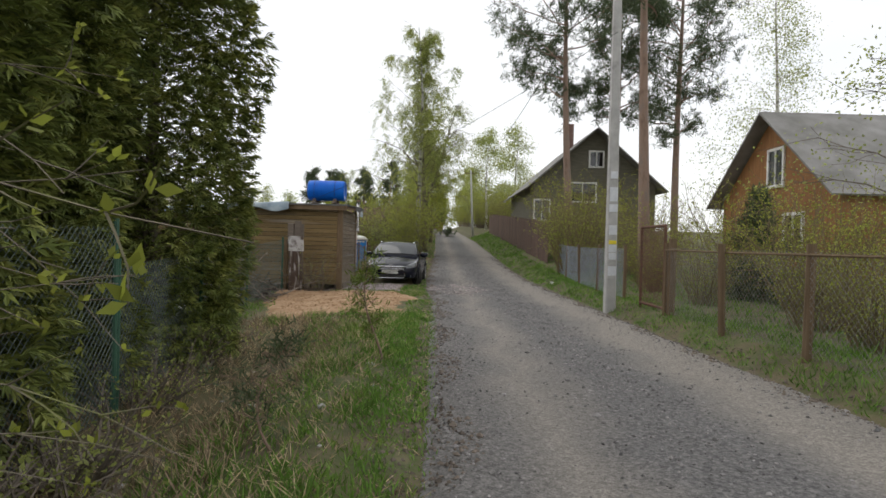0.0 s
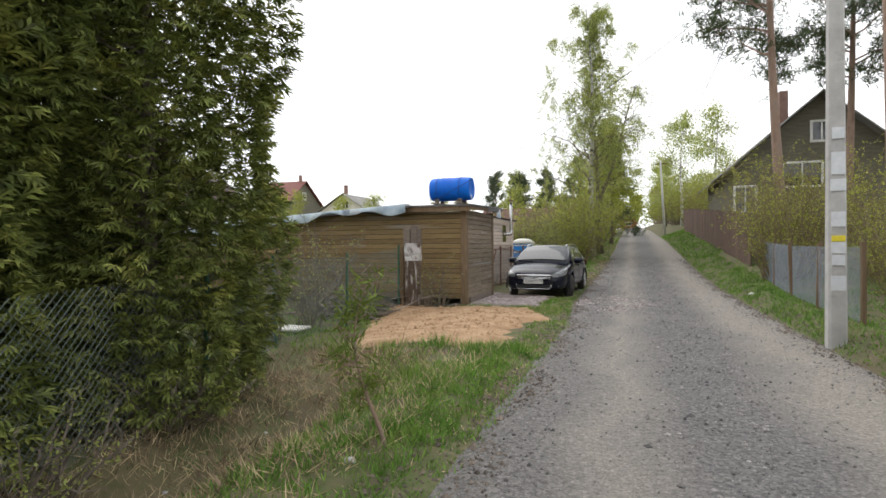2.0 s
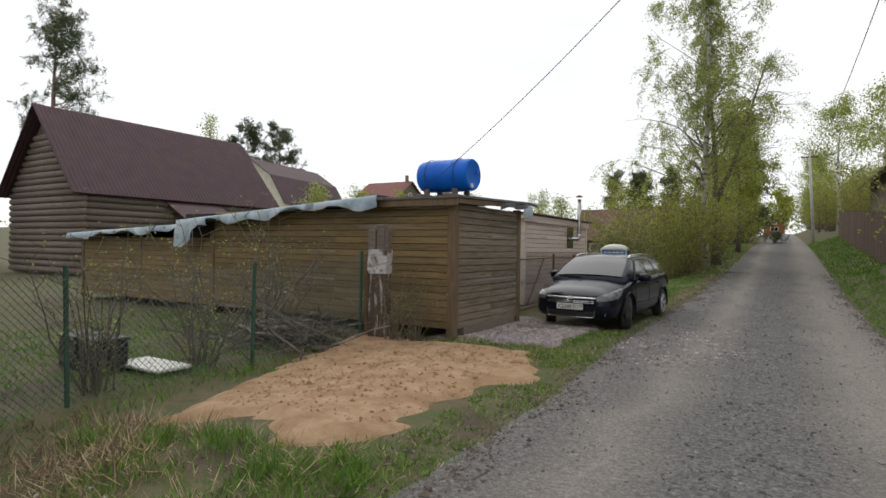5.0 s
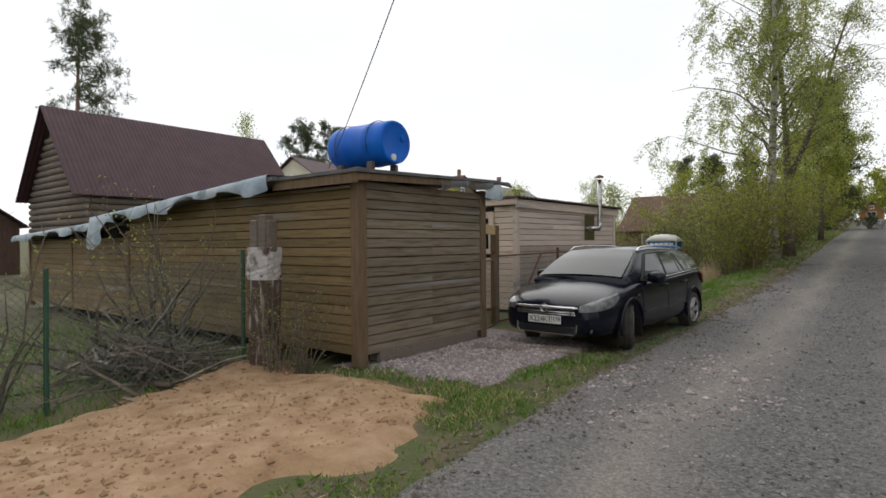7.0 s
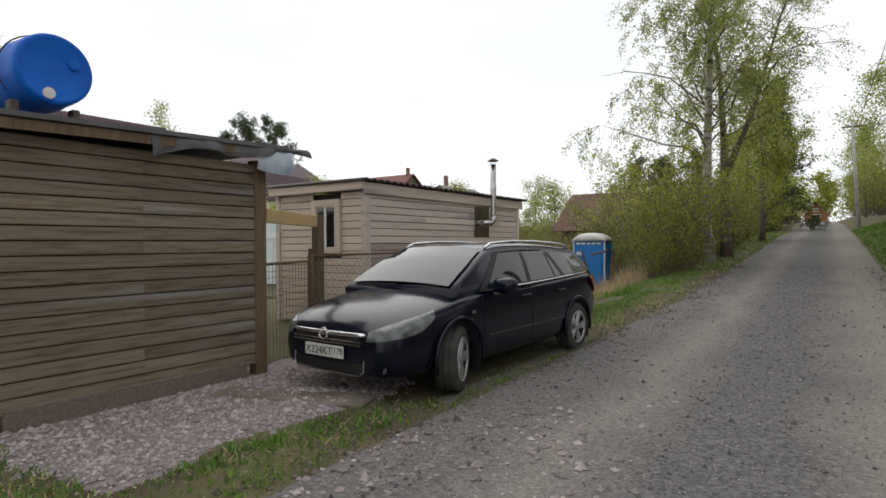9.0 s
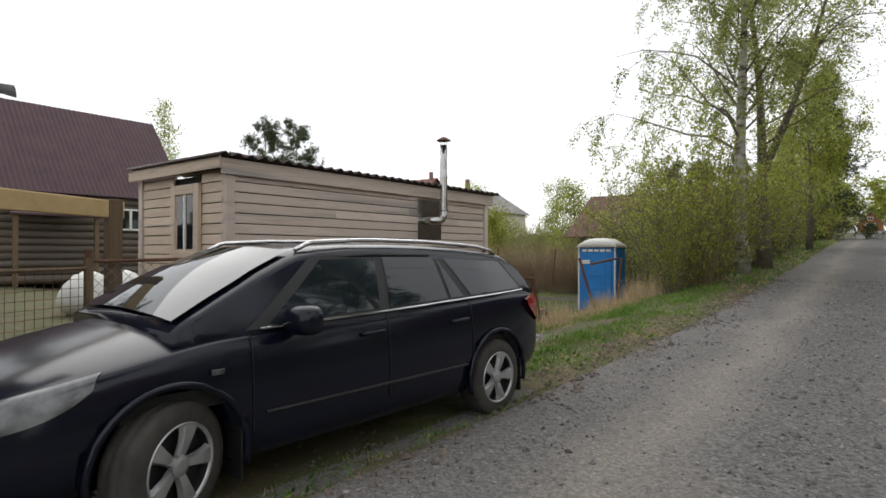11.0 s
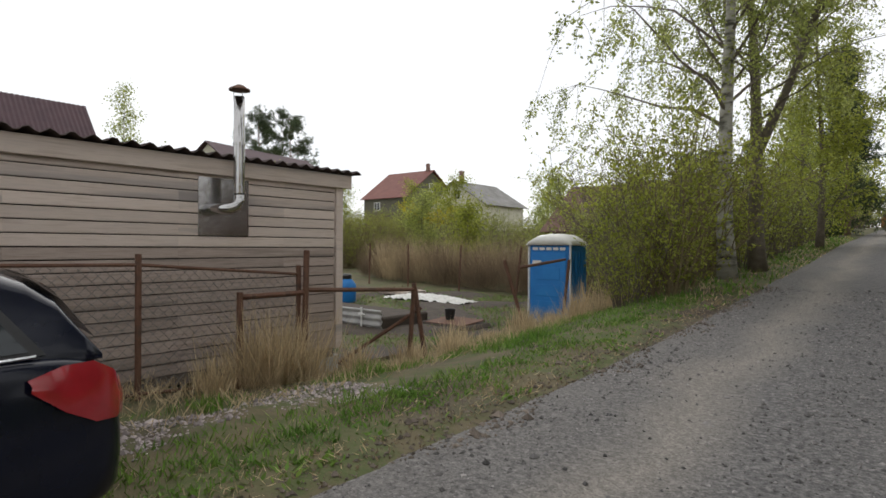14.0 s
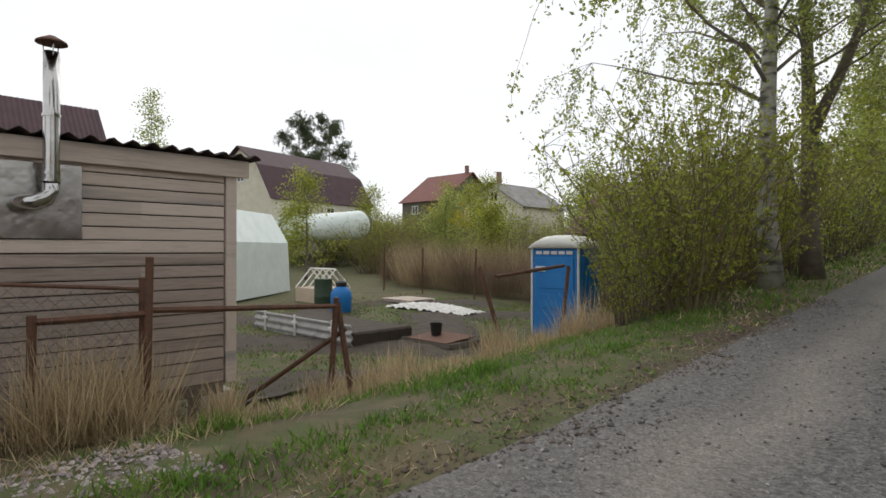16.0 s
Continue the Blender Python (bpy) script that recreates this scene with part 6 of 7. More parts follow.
# ---- ground cover ----
def cover(name, n_b, xf, yr, length, width, mat, label, lean=0.55, keep=None, category="grass"):
    y = RNG.uniform(yr[0], yr[1], n_b)
    lo, hi = xf(y)
    x = lo + (hi - lo) * RNG.uniform(size=n_b)
    pat = 0.5 + 0.3 * np.sin(x * 2.3 + 2 * np.sin(y * 1.1)) * np.cos(y * 1.9 + np.sin(x * 1.7)) + 0.35 * np.sin(x * 7.3 + 2 * np.sin(y * 3.7)) * np.cos(y * 6.1 + 1.5 * np.sin(x * 5.3))
    ok = RNG.uniform(size=n_b) < 0.10 + 0.9 * np.clip(pat, 0, 1)
    if keep is not None:
        ok &= keep(x, y)
    x, y = x[ok], y[ok]
    m = len(x)
    at = np.stack([x, y, turf_z(x, y) - 0.01], 1)
    d = np.stack([RNG.normal(0, lean, m), RNG.normal(0, lean, m), np.ones(m)], 1)
    L = RNG.uniform(0.4, 1.3, m) * length * (0.55 + 0.6 * np.clip(pat[ok], 0, 1))
    return tagged(arrays(name, *blades(at, d, L, np.minimum(width * RNG.uniform(0.7, 1.3, m), L * 0.4)), mat), label, category, kind="stuff")


def off_patches(x, y):
    sand_in = (y > 12.5) & (y < 16.8) & (x < -1.3) & (x > -4.85 + 0.3 * (16.3 - y))
    grav_in = (y > 16.9) & (y < 19.8) & (x < -1.65)
    carpad = (y > 19.6) & (y < 23.6) & (x < -1.3) & (x > -2.9)
    return ~(sand_in | grav_in | carpad)


E0 = lambda y: left_edge(y)
cover("verge_grass", 34000, lambda y: (E0(y) - 0.95, E0(y) - 0.02), (1.5, 34), 0.075, 0.011, M_grass, "short fresh green grass along the lane edge", keep=lambda x, y: off_patches(x, y) & ((y < 24) | (x < E0(y) - 0.45)))
cover("verge_weeds", 15000, lambda y: (E0(y) - 1.1, E0(y) - 0.12), (2, 34), 0.075, 0.034, M_grass, "low broad-leaved weeds among the verge grass", 1.3, keep=lambda x, y: off_patches(x, y) & (np.sin(x * 5 + 2 * np.sin(y * 2.1)) * np.cos(y * 3.3) > 0.0))
cover("verge_straw", 12000, lambda y: (E0(y) - 1.2, E0(y) - 0.1), (2, 34), 0.10, 0.006, M_straw, "matted dry grass among the fresh verge", 1.6, keep=off_patches)
cover("corner_grass", 9000, lambda y: (-3.4 + 0 * y, -1.0 + 0 * y), (15.9, 17.25), 0.09, 0.010, M_grass, "grass between sawdust and crushed stone", 0.7, keep=lambda x, y: y > 16.4 - 0.5 * (x + 3.3))
cover("corner_straw", 4500, lambda y: (-3.6 + 0 * y, -1.0 + 0 * y), (15.9, 17.2), 0.10, 0.007, M_straw, "dry grass between sawdust and crushed stone", 1.0, keep=lambda x, y: y > 16.4 - 0.5 * (x + 3.3))
cover("far_verge_grass", 9000, lambda y: (-3.4 + 0 * y, -0.75 + 0 * y), (34, 62), 0.16, 0.03, M_grass, "green verge along the rising lane")
cover("far_verge_straw", 6000, lambda y: (-3.4 + 0 * y, -0.7 + 0 * y), (33, 62), 0.16, 0.022, M_straw, "dry grass on the rising verge", 1.0)
cover("far_bank_grass", 12000, lambda y: (2.95 + 0 * y, 5.0 + 0 * y), (33, 62), 0.18, 0.032, M_grass, "green bank below the board fence")
cover("bank_grass", 26000, lambda y: (E0(y) - 2.2, E0(y) - 0.3), (3, 12), 0.13, 0.010, M_grass, "longer green grass on the ditch bank", keep=off_patches)
cover("bank_straw", 15000, lambda y: (-3.9 + 0 * y, -1.3 + 0 * y), (1.5, 12.2), 0.22, 0.007, M_straw, "dry straw-coloured grass in the ditch", 1.1, keep=off_patches)
cover("ditch_weeds", 14000, lambda y: (-4.6 + 0 * y, -2.0 + 0 * y), (0.5, 12), 0.20, 0.012, M_litter, "brown dead weeds and leaf litter in the ditch", 0.8, keep=off_patches)
cover("verge_litter", 26000, lambda y: (E0(y) - 0.85, E0(y) + 0.15), (1.5, 36), 0.04, 0.013, M_litter, "brown leaf litter at the lane edge", 1.3)
cover("right_grass", 34000, lambda y: (2.95 + 0 * y, 4.1 + 0 * y), (4, 34), 0.11, 0.013, M_grass, "fresh green grass on the bank below the fences")
cover("right_garden_grass", 16000, lambda y: (3.9 + 0 * y, 9.0 + 0 * y), (5, 30), 0.15, 0.02, M_grass, "green garden grass behind the fences")
cover("plot_grass", 16000, lambda y: (-11 + 0 * y, -4.3 + 0 * y), (10, 16.8), 0.13, 0.014, M_grass, "green grass on the plot in front of the shed", keep=off_patches)
cover("garden_grass", 30000, lambda y: (-14 + 0 * y, -4.6 + 0 * y), (28, 41), 0.10, 0.018, M_grass, "patchy green grass in the sunken garden")
cover("slope_grass", 17000, lambda y: (-3.2 + 0 * y, E0(y) - 0.75), (23.8, 34), 0.12, 0.012, M_grass, "green grass and weeds on the slope below the lane", keep=lambda x, y: (np.abs(x + 2.6 - 0.12 * (y - 26)) > 0.40) | (y > 28.4))
cover("garden_litter", 16000, lambda y: (-16 + 0 * y, -4.4 + 0 * y), (27.5, 41), 0.11, 0.02, M_litter, "dead brown plant stalks over garden soil", 1.0)
tagged(sheet("garden_soil", axis_steps([(-14, -5.2, 0.2)]), axis_steps([(28.2, 40.5, 0.2)]), lambda X, Y: ground_z(X, Y) + 0.0 + 0.05 * (np.sin(X * 1.3 + 2 * np.sin(Y * 0.9)) + 0.4) + bumps(X, Y, 5, 0.02), M_soil), "dark dug garden soil with tussocks", "soil", kind="structure")
cover("slope_straw", 9000, lambda y: (-4.6 + 0 * y, -2.6 + 0 * y), (24.5, 35), 0.22, 0.008, M_straw, "dry straw among the weeds below the lane", 0.7)


def tussocks(name, spots, h, n_b, mat, label):
    v, f = [], []
    pr = []
    for x, y, s in spots:
        at = np.stack([x + RNG.normal(0, 0.16 * s, n_b), y + RNG.normal(0, 0.16 * s, n_b), np.zeros(n_b)], 1)
        at[:, 2] = ground_z(at[:, 0], at[:, 1]) - 0.02
        d = np.stack([RNG.normal(0, 0.33, n_b), RNG.normal(0, 0.33, n_b), np.ones(n_b)], 1)
        pr.append(blades(at, d, RNG.uniform(0.4, 1.1, n_b) * h * s, 0.009))
    return tagged(arrays(name, *merge(*pr), mat), label, "grass", kind="stuff")


tussocks("dry_reeds", [(-3.62 + 0.14 * math.sin(k * 3), 26.0 + 0.16 * k, 0.85 + 0.2 * math.sin(k * 1.7)) for k in range(5)] + [(-3.5, 25.5, 0.5), (-3.5, 27.3, 0.5)], 0.95, 260, M_straw, "tall dry yellow grass tuft against the fence")
tussocks("dry_reeds", [(-3.7 + 0.5 * math.sin(k * 2.1), 28.4 + 0.33 * k, 0.55 + 0.25 * math.sin(k * 2.9)) for k in range(18)], 0.75, 150, M_straw, "flattened dry reeds on the ditch edge")
tussocks("dry_reeds", [(-3.3 + 0.4 * math.sin(k * 2.7), 32.5 + 0.3 * k, 0.8 + 0.3 * math.sin(k * 1.9)) for k in range(9)], 0.8, 110, M_straw, "dry reeds in front of the toilet")
tussocks("brown_thicket", [(-8.0 - 0.55 * k, 41.5 + 0.5 * math.sin(k * 1.4) + 0.12 * k, 1.5 + 0.2 * math.sin(k * 2.2)) for k in range(26)], 1.5, 420, M_litter, "wall of dead brown stalks behind the garden")
tussocks("brown_thicket", [(-7.0 - 0.6 * k, 43.4 + 0.5 * math.sin(k * 1.9), 1.6) for k in range(22)], 1.6, 260, M_straw, "wall of dead straw stalks behind the garden")
tussocks("verge_tuft", [(-3.0, 27.0, 0.6), (-2.95, 25.2, 0.45), (-2.3, 29.5, 0.5), (-1.6, 11.5, 0.6), (-2.2, 11.7, 0.7), (-2.9, 11.6, 0.6), (-3.5, 11.4, 0.7), (-2.0, 10.2, 0.6)], 0.4, 160, M_grass, "bright green grass tuft")


# ---- loose ground patches and stones ----
def sand_top(X, Y):
    e = np.minimum(np.minimum(X + 5.25 - 0.30 * (16.3 - Y), -1.2 - X + 0.22 * np.sin(Y * 2.2)), np.minimum(Y - 12.2 + 0.25 * np.sin(X * 2.7) - 0.12 * (X + 1.2), 16.85 - Y + 0.15 * np.sin(X * 4)))
    e = e + 0.10 * np.sin(X * 5 + Y * 3) + 0.06 * np.sin(X * 11 - Y * 9)
    return ground_z(X, Y) - 0.06 + 0.13 * smooth01(-0.05, 0.5, e) + bumps(X, Y, 4.5, 0.012) + bumps(X, Y, 13.0, 0.004)


tagged(sheet("sawdust_patch", axis_steps([(-5.4, -0.95, 0.05)]), axis_steps([(11.3, 17.0, 0.06)]), sand_top, M_sand), "spread orange-brown sawdust over levelled ground", "sawdust", kind="structure")


def grav_top(X, Y):
    e = np.minimum(np.minimum(X + 3.9, -1.62 - X + 0.12 * np.sin(Y * 3)), np.minimum(Y - 16.9 + 0.25 * (X + 3.3) * -0.6, 20.6 - Y))
    return ground_z(X, Y) - 0.05 + 0.085 * smooth01(-0.1, 0.3, e) + bumps(X, Y, 6, 0.008)


tagged(sheet("gravel_patch", axis_steps([(-4.0, -1.4, 0.07)]), axis_steps([(16.6, 20.9, 0.07)]), grav_top, M_gravel), "pinkish grey crushed stone beside the shed", "gravel", kind="structure")
ICO = bmesh.new()
bmesh.ops.create_icosphere(ICO, subdivisions=1, radius=1)
ICO.verts.ensure_lookup_table()
IV = np.array([v.co[:] for v in ICO.verts]); IF = np.array([[q.index for q in fc.verts] for fc in ICO.faces])
IV = IV[:, :] * 1.0
OCT_V = np.array([(1, 0, 0), (0, 1, 0), (-1, 0, 0), (0, -1, 0), (0, 0, 1), (0, 0, -1)], float)
OCT_F = np.array([(0, 1, 4), (1, 2, 4), (2, 3, 4), (3, 0, 4), (1, 0, 5), (2, 1, 5), (3, 2, 5), (0, 3, 5)])
ICO.free()


def stones(name, n_s, xr, yr, size, zf, mat, label, V=OCT_V, F=OCT_F, keep=None):
    x, y = RNG.uniform(*xr, n_s), RNG.uniform(*yr, n_s)
    if keep is not None:
        ok = keep(x, y); x, y = x[ok], y[ok]
    m = len(x)
    s = size * RNG.gamma(2.2, 0.42, m)
    rot = RNG.uniform(0, 2 * math.pi, m)
    base = V[None] * (s[:, None, None] * RNG.uniform(0.55, 1.1, (m, 1, 3))) * RNG.uniform(0.8, 1.2, (m, len(V), 1))
    base[..., 2] *= 0.7
    c, d = np.cos(rot)[:, None], np.sin(rot)[:, None]
    px, py = base[..., 0] * c - base[..., 1] * d, base[..., 0] * d + base[..., 1] * c
    v = np.stack([px + x[:, None], py + y[:, None], base[..., 2] + (zf(x, y) + s * 0.15)[:, None]], -1).reshape(-1, 3)
    f = (np.arange(m) * len(V))[:, None, None] + F[None]
    return tagged(arrays(name, v, f.reshape(-1, 3), mat), label, "stones", kind="stuff")


def on_crown(x, y):
    w = np.exp(-((x - 1.15) / 0.5) ** 2) + 0.9 * np.exp(-((x + 0.45) / 0.3) ** 2) + 0.8 * np.exp(-((x - 2.75) / 0.25) ** 2) + 0.07
    return RNG.uniform(size=len(x)) < w


stones("road_gravel", 76000, (-0.95, 2.95), (2.5, 36), 0.0095, road_surface, material("road_pebble", [(0.10, 0.098, 0.098), (0.19, 0.18, 0.175), (0.30, 0.28, 0.27)], 0.9, 3, 4, 0, island=0.6), "loose grey gravel on the lane", keep=on_crown)
stones("pink_gravel", 14000, (-3.25, -1.7), (16.95, 20.4), 0.013, grav_top, M_stone, "pinkish crushed stone beside the shed")
stones("pink_gravel", 9000, (-1.3, 1.6), (15.5, 21.5), 0.018, road_surface, M_stone, "pinkish crushed stone spilled on the lane", keep=lambda x, y: RNG.uniform(size=len(x)) < np.exp(-((x + 0.1) / 0.8) ** 2) * np.exp(-((y - 18.2) / 1.5) ** 2) * (0.25 + 0.75 * (np.sin(x * 4.1 + 2 * np.sin(y * 2.3)) > 0.1)))
stones("pink_gravel", 11000, (-3.6, -1.4), (24.0, 28.5), 0.014, ground_z, M_stone, "pinkish crushed stone strip below the cabin fence", keep=lambda x, y: (np.abs(x + 2.6 - 0.12 * (y - 26)) < 0.40 + 0.22 * np.sin(y * 2.6 + 2)) & (y < 26.6))
stones("ditch_stone", 60, (-3.2, -1.0), (3, 11.5), 0.028, ground_z, M_concrete, "scattered stones in the ditch", IV, IF)

def sand_area(x, y):
    return (y > 12.6) & (y < 16.7) & (x < -1.45) & (x > -4.8 + 0.3 * (16.3 - y))


stones("sawdust_clod", 3500, (-4.8, -1.3), (12.3, 16.8), 0.014, sand_top, M_sand, "small clods and chips in the sawdust", keep=sand_area)

M_dirt = material("brown_roadside_dirt", [(0.10, 0.08, 0.065), (0.20, 0.165, 0.135)], 0.95, 3, 4, 0, island=0.4)
stones("verge_dirt", 30000, (-1.7, -0.35), (1.5, 36), 0.012, lambda x, y: np.maximum(turf_z(x, y), np.where(x > left_edge(y) - 0.05, road_surface(x, y), -9)), M_dirt, "crumbly brown dirt at the ragged lane edge", keep=lambda x, y: np.abs(x - left_edge(y) + 0.10) < 0.28 + 0.15 * np.sin(y * 2.7))
stones("verge_dirt", 12000, (2.55, 3.3), (1.5, 34), 0.012, lambda x, y: np.maximum(turf_z(x, y), road_surface(x, y)), M_dirt, "crumbly brown dirt at the ragged lane edge", keep=lambda x, y: np.abs(x - 2.93) < 0.2 + 0.12 * np.sin(y * 3.1))

# ---- clutter ----
rng = np.random.default_rng(9)
lines = []
for k in range(110):
    a = rng.uniform(0, 2 * math.pi)
    c = np.array([rng.normal(-5.7, 0.55), rng.normal(15.55, 0.3), 0.0])
    c[2] = gz(c[0], c[1]) + rng.uniform(0.02, 0.5) * math.exp(-((c[0] + 5.7) / 0.9) ** 2)
    b = branch(rng, c - np.array([math.cos(a), 0.45 * math.sin(a), 0.0]) * 0.5, (math.cos(a), 0.45 * math.sin(a), rng.normal() * 0.22), rng.uniform(0.7, 1.7), 0.04, 5, 0.16)
    b = [np.array([p[0], p[1], max(p[2], gz(p[0], p[1]) + 0.01)]) for p in b]
    r = rng.uniform(0.010, 0.036)
    lines.append((b, r, r * 0.4))
    for w in range(3):
        tw = branch(rng, b[rng.integers(1, 5)], (rng.normal(), rng.normal() * 0.5, abs(rng.normal()) * 0.5), rng.uniform(0.2, 0.5), 0.0, 3, 0.2)
        lines.append((tw, r * 0.4, 0.003))
tagged(arrays("brush_pile", *limb_mesh(lines), M_cut), "heap of cut pale grey branches in front of the shed", "branches", kind="stuff")
crate = thing("black_crate", -6.9, 13.0, gz(-6.9, 13), "black plastic crates on the grass", "crate")
for x in (0, 0.55):
    boxed("crate_side", (x - 0.22, x + 0.24, -0.2, 0.2, 0, 0.42), M_trim, crate, bevel=0.02)
    boxed("crate_rim", (x - 0.24, x + 0.26, -0.22, 0.22, 0.42, 0.46), M_trim, crate, bevel=0.012)
foam = thing("foam_sheet", -5.9, 13.4, gz(-5.9, 13.4) + 0.02, "white foam sheet lying on the grass", "sheet")
boxed("panel", (-0.5, 0.5, -0.25, 0.25, 0.03, 0.08), M_white, foam, bevel=0.015)
cup = thing("litter", 3.2, 20.0, gz(3.2, 20.0), "crumpled white plastic litter on the verge", "litter")
part("wrapper", lathe(bmesh.new(), ((0.05, 0.0), (0.07, 0.03), (0.06, 0.07), (0.02, 0.08)), 9), M_white, cup)
ramp = thing("concrete_slab", -2.3, 19.15, gz(-2.3, 19.15), "dirt-covered slab in the gravel under the car's nose", "slab", rz=20)
boxed("slab", (-0.75, 0.75, -0.17, 0.17, 0.0, 0.05), M_dirt, ramp, bevel=0.015)

# garden behind the cabin
GZ = -0.52
hut = thing("greenhouse", -18.1, 32.4, -0.35, "white film greenhouse with steep sides", "greenhouse", rz=38)
bm = bmesh.new()
prof = [(-1.75, 0), (1.75, 0), (1.65, 2.0), (0.95, 3.2), (-0.95, 3.2), (-1.65, 2.0)]
ends = [[bm.verts.new((s, t, z)) for s, z in prof] for t in (-0.1, 5.0)]
for j in range(6):
    bm.faces.new((ends[0][j], ends[0][(j + 1) % 6], ends[1][(j + 1) % 6], ends[1][j]))
bm.faces.new(ends[0][::-1]); bm.faces.new(ends[1])
bmesh.ops.recalc_face_normals(bm, faces=bm.faces)
part("film", bm, M_film, hut)
for x in (-1.7, -0.55, 0.55, 1.7):
    boxed("frame_post", (x - 0.035, x + 0.035, -0.15, -0.1, 0, 2.0), M_frame_w, hut)
boxed("frame_rail", (-1.72, 1.72, -0.16, -0.11, 1.98, 2.06), M_frame_w, hut)
frame_c = thing("cold_frame", -15.5, 36.2, gz(-15.5, 36.2), "white timber cold frame with open pitched lights", "cold frame")
boxed("base", (-0.8, 0.8, -0.6, 0.6, 0, 0.5), M_plank_cab_x, frame_c)
for q in range(5):
    x = -0.78 + q * 0.39
    for s in (-1, 1):
        part("glazing_bar", tube(bmesh.new(), [(x, s * 0.6, 0.5), (x, 0.0, 1.15)], 0.03, 4), M_frame_w, frame_c)
part("ridge_bar", tube(bmesh.new(), [(-0.8, 0, 1.15), (0.8, 0, 1.15)], 0.03, 4), M_frame_w, frame_c)
drum_g = thing("steel_drum", -14.4, 35.5, gz(-14.4, 35.5), "dark green steel drum by the cold frame", "barrel")
part("drum_body", lathe(bmesh.new(), ((0.28, 0), (0.29, 0.02), (0.29, 0.28), (0.3, 0.3), (0.29, 0.32), (0.29, 0.85), (0.3, 0.88), (0.27, 0.88)), 24), material("green_drum_paint", [(0.025, 0.05, 0.03), (0.05, 0.08, 0.045)], 0.6, 4, 5, 0.2, 30), drum_g, smooth=True)
can = thing("blue_container", -12.4, 34.8, gz(-12.4, 34.8), "blue plastic churn with black lid in the garden", "container")
part("vessel", lathe(bmesh.new(), ((0.26, 0), (0.30, 0.05), (0.31, 0.45), (0.30, 0.6), (0.2, 0.74), (0.15, 0.78)), 24), M_wc, can, smooth=True)
part("lid", lathe(bmesh.new(), ((0.16, 0.78), (0.17, 0.9), (0.1, 0.95)), 18), M_trim, can, "black screw lid")
bed = thing("raised_bed", -9.3, 31.6, GZ, "raised bed edged with grey corrugated sheet", "garden bed")
v = [(-2.1 + i * 0.13, 0.028 * math.sin(z * 40), z) for z in np.linspace(-0.05, 0.46, 24) for i in range(31)]
f = [(j * 31 + i, j * 31 + i + 1, (j + 1) * 31 + i + 1, (j + 1) * 31 + i) for j in range(23) for i in range(30)]
eb = arrays("edging", np.array(v), f, M_concrete, bed, "grey corrugated edging", True)
eb.modifiers.new("thickness", "SOLIDIFY").thickness = 0.012
boxed("soil", (-2.1, 1.8, 0.04, 1.6, -0.05, 0.30), M_soil, bed, bevel=0.04)
for x in (-1.5, -0.2, 1.2):
    stake = boxed("stake", (x - 0.02, x + 0.02, -0.07, -0.035, -0.05, 0.5), M_frame_w, bed)
    boxed("stake_arm", (x - 0.1, x + 0.1, -0.075, -0.04, 0.32, 0.36), M_frame_w, stake)
pit = thing("well_cover", -6.7, 33.3, GZ - 0.06, "rusty steel sheet covering a soil pit", "cover")
boxed("pit_mound", (-0.9, 0.7, -0.5, 0.5, -0.05, 0.16), M_soil, pit, bevel=0.07)
boxed("cover_sheet", (-0.62, 0.52, -0.42, 0.42, 0.18, 0.20), M_rust, pit, bevel=0, m=Matrix.Rotation(radians(4), 4, "X"))
pail = thing("bucket", -6.95, 33.35, GZ + 0.14, "black plastic bucket standing on the cover", "bucket")
part("pail", lathe(bmesh.new(), ((0.10, 0), (0.13, 0.25), (0.14, 0.26), (0.12, 0.25), (0.095, 0.03)), 18), M_trim, pail)
pal = thing("pallet", -13.1, 38.1, gz(-13.1, 38.1), "pale timber pallet leaning on the ground", "pallet")
for q in range(6):
    boxed("pallet_board", (-0.75 + q * 0.26, -0.60 + q * 0.26, -0.6, 0.6, 0.16, 0.185), M_plank_cab, pal)
for y in (-0.5, 0.45):
    boxed("bearer", (-0.75, 0.75, y, y + 0.08, 0.06, 0.16), M_plank_cab, pal)
heap = thing("plastic_sheet", -11.0, 37.2, gz(-11.0, 37.2), "crumpled clear plastic sheeting on the bed", "sheeting")
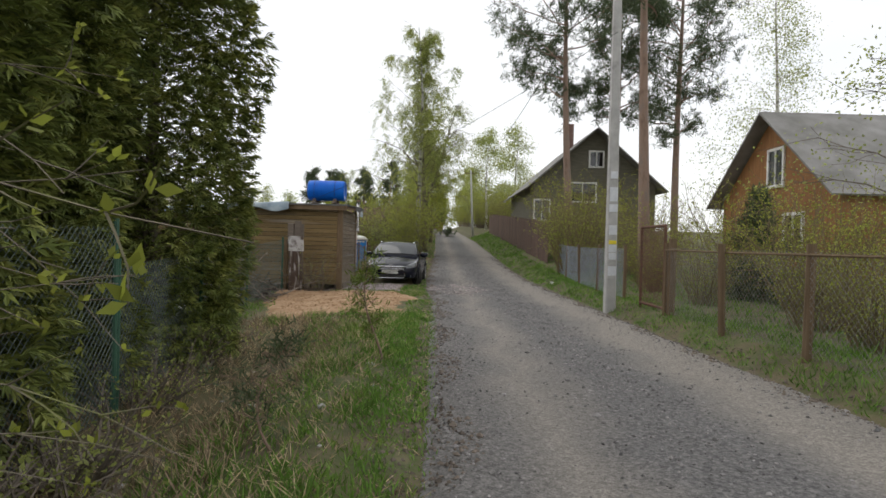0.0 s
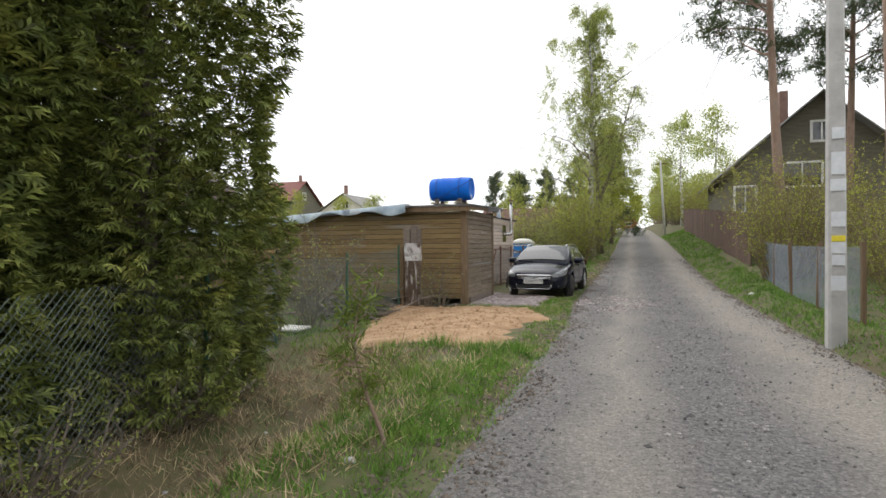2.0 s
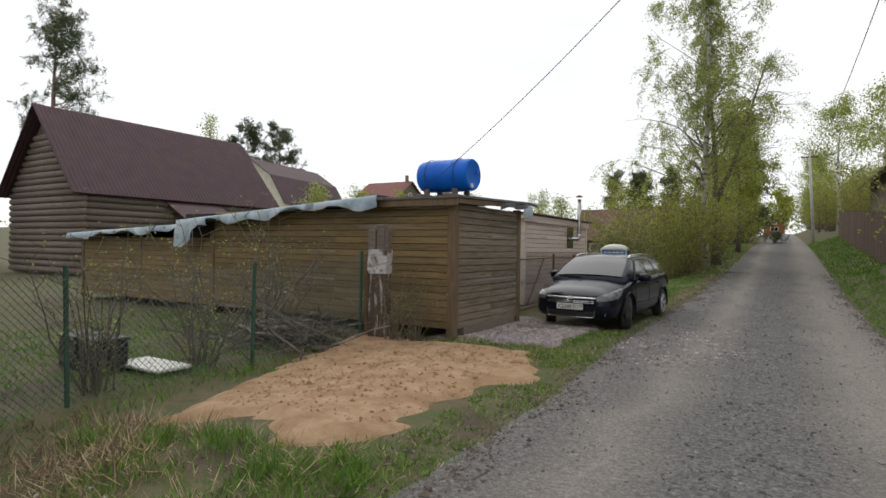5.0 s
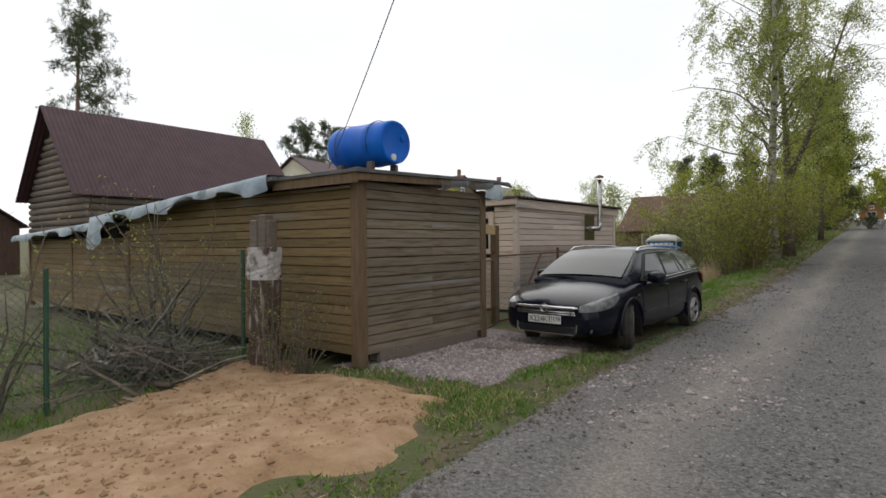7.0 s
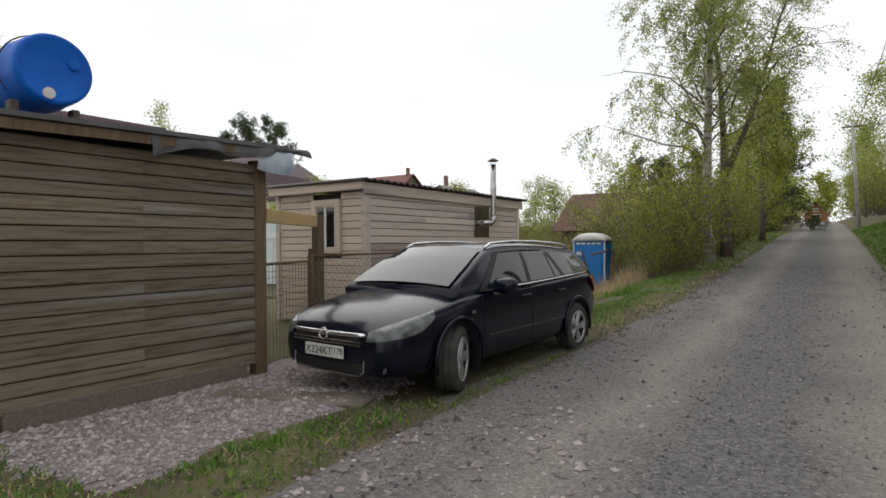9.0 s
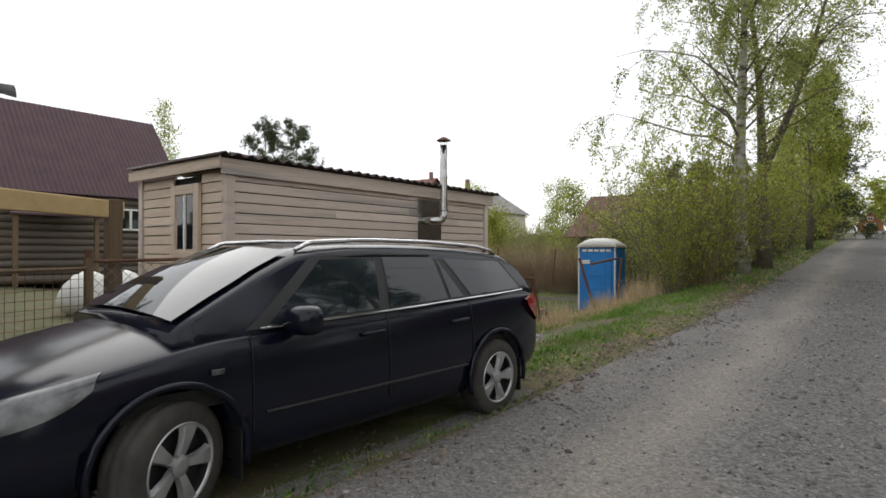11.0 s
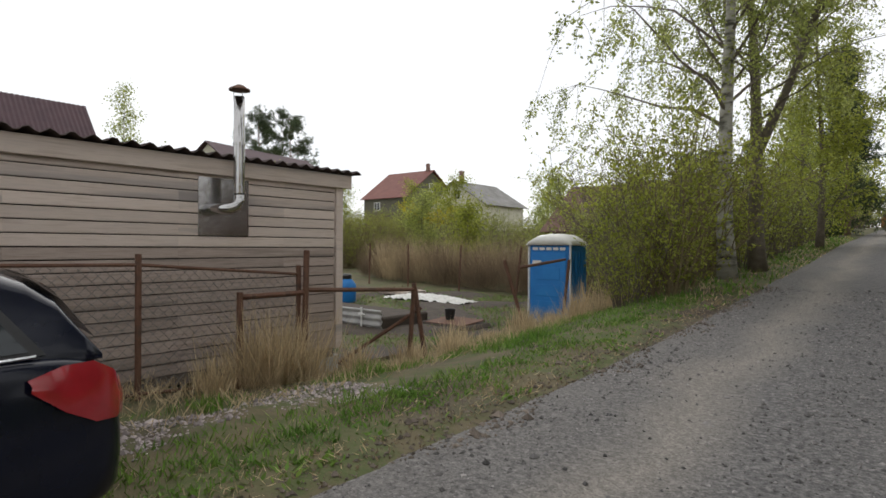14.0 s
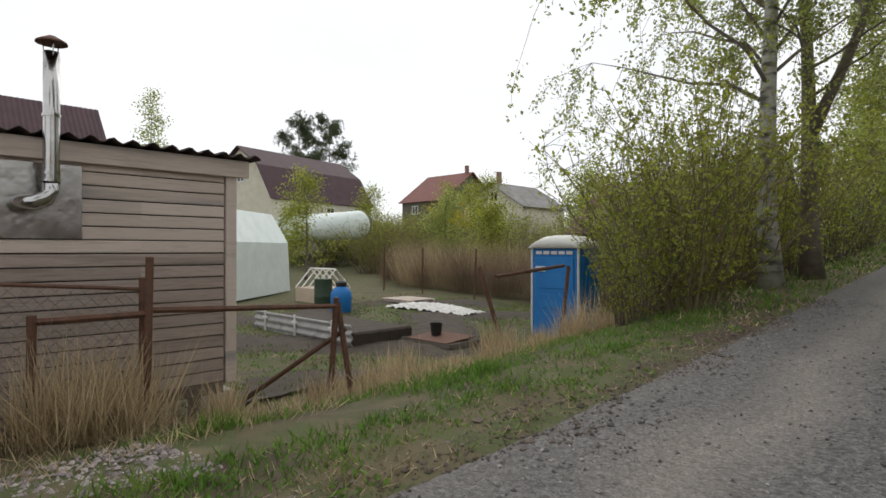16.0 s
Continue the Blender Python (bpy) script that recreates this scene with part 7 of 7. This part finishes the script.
hx, hy = np.meshgrid(np.linspace(-1.7, 1.7, 60), np.linspace(-0.5, 0.5, 24))
hz = 0.05 + 0.18 * (1 - (hx / 1.75) ** 2) * (1 - (hy / 0.55) ** 2) + 0.05 * np.sin(hx * 17 + 3 * np.sin(hy * 11)) * np.cos(hy * 19 + hx * 5)
i = (np.arange(23)[:, None] * 60 + np.arange(59)[None]).reshape(-1)
arrays("film", np.stack([hx, hy, hz], -1).reshape(-1, 3), np.stack([i, i + 1, i + 61, i + 60], 1), M_white, heap, smooth=False)
for k, (x, y, ln) in enumerate(((-9.5, 40.3, 0.25), (-7.6, 40.0, -0.3), (-12.5, 40.8, 0.1), (-15.5, 41, 0.0), (-6.4, 39.2, -0.2), (-18, 41, 0.05))):
    gp = thing("garden_stake", x, y, gz(x, y), "rusty leaning fence stake at the garden end", "stake")
    part("rod", tube(bmesh.new(), [(0, 0, -0.1), (ln, 0, 1.9)], 0.035, 6), M_rust, gp)
tank = thing("white_tank", -35.5, 48.5, gz(-35.5, 48.5) + 1.5, "long white storage tunnel behind the gardens", "tunnel")
part("shell", tube(bmesh.new(), [(-6, 0, 1.6), (-5.6, 0, 1.6), (5.6, 0, 1.6), (6, 0, 1.6)], [0.7, 1.0, 1.0, 0.7], 24), M_film, tank, smooth=True)
bush_y = shrub("forsythia", -24.5, 52.5, 2.4, 3.2, "bright yellow flowering forsythia bush", material("yellow_blossom", [(0.45, 0.38, 0.02), (0.55, 0.48, 0.04)], 0.7, 1, 3, 0, island=0.3, thin=0.3), 150, stems=30, leaves=3500, leaf_l=0.13, z=2.4)
for k, (x, y) in enumerate(((-11.3, 23.5), (-13.8, 25.2))):
    bag = thing("white_sack", x, y, gz(x, y), "white woven builder's sack beside the log house yard", "sack")
    bm = bmesh.new(); bmesh.ops.create_uvsphere(bm, u_segments=16, v_segments=10, radius=0.5)
    for v in bm.verts:
        v.co = Vector((v.co.x * 1.1, v.co.y, max(0, v.co.z * 0.9 + 0.35) * (1 + 0.15 * math.sin(9 * v.co.x))))
    part("cloth", bm, M_white, bag, smooth=True)
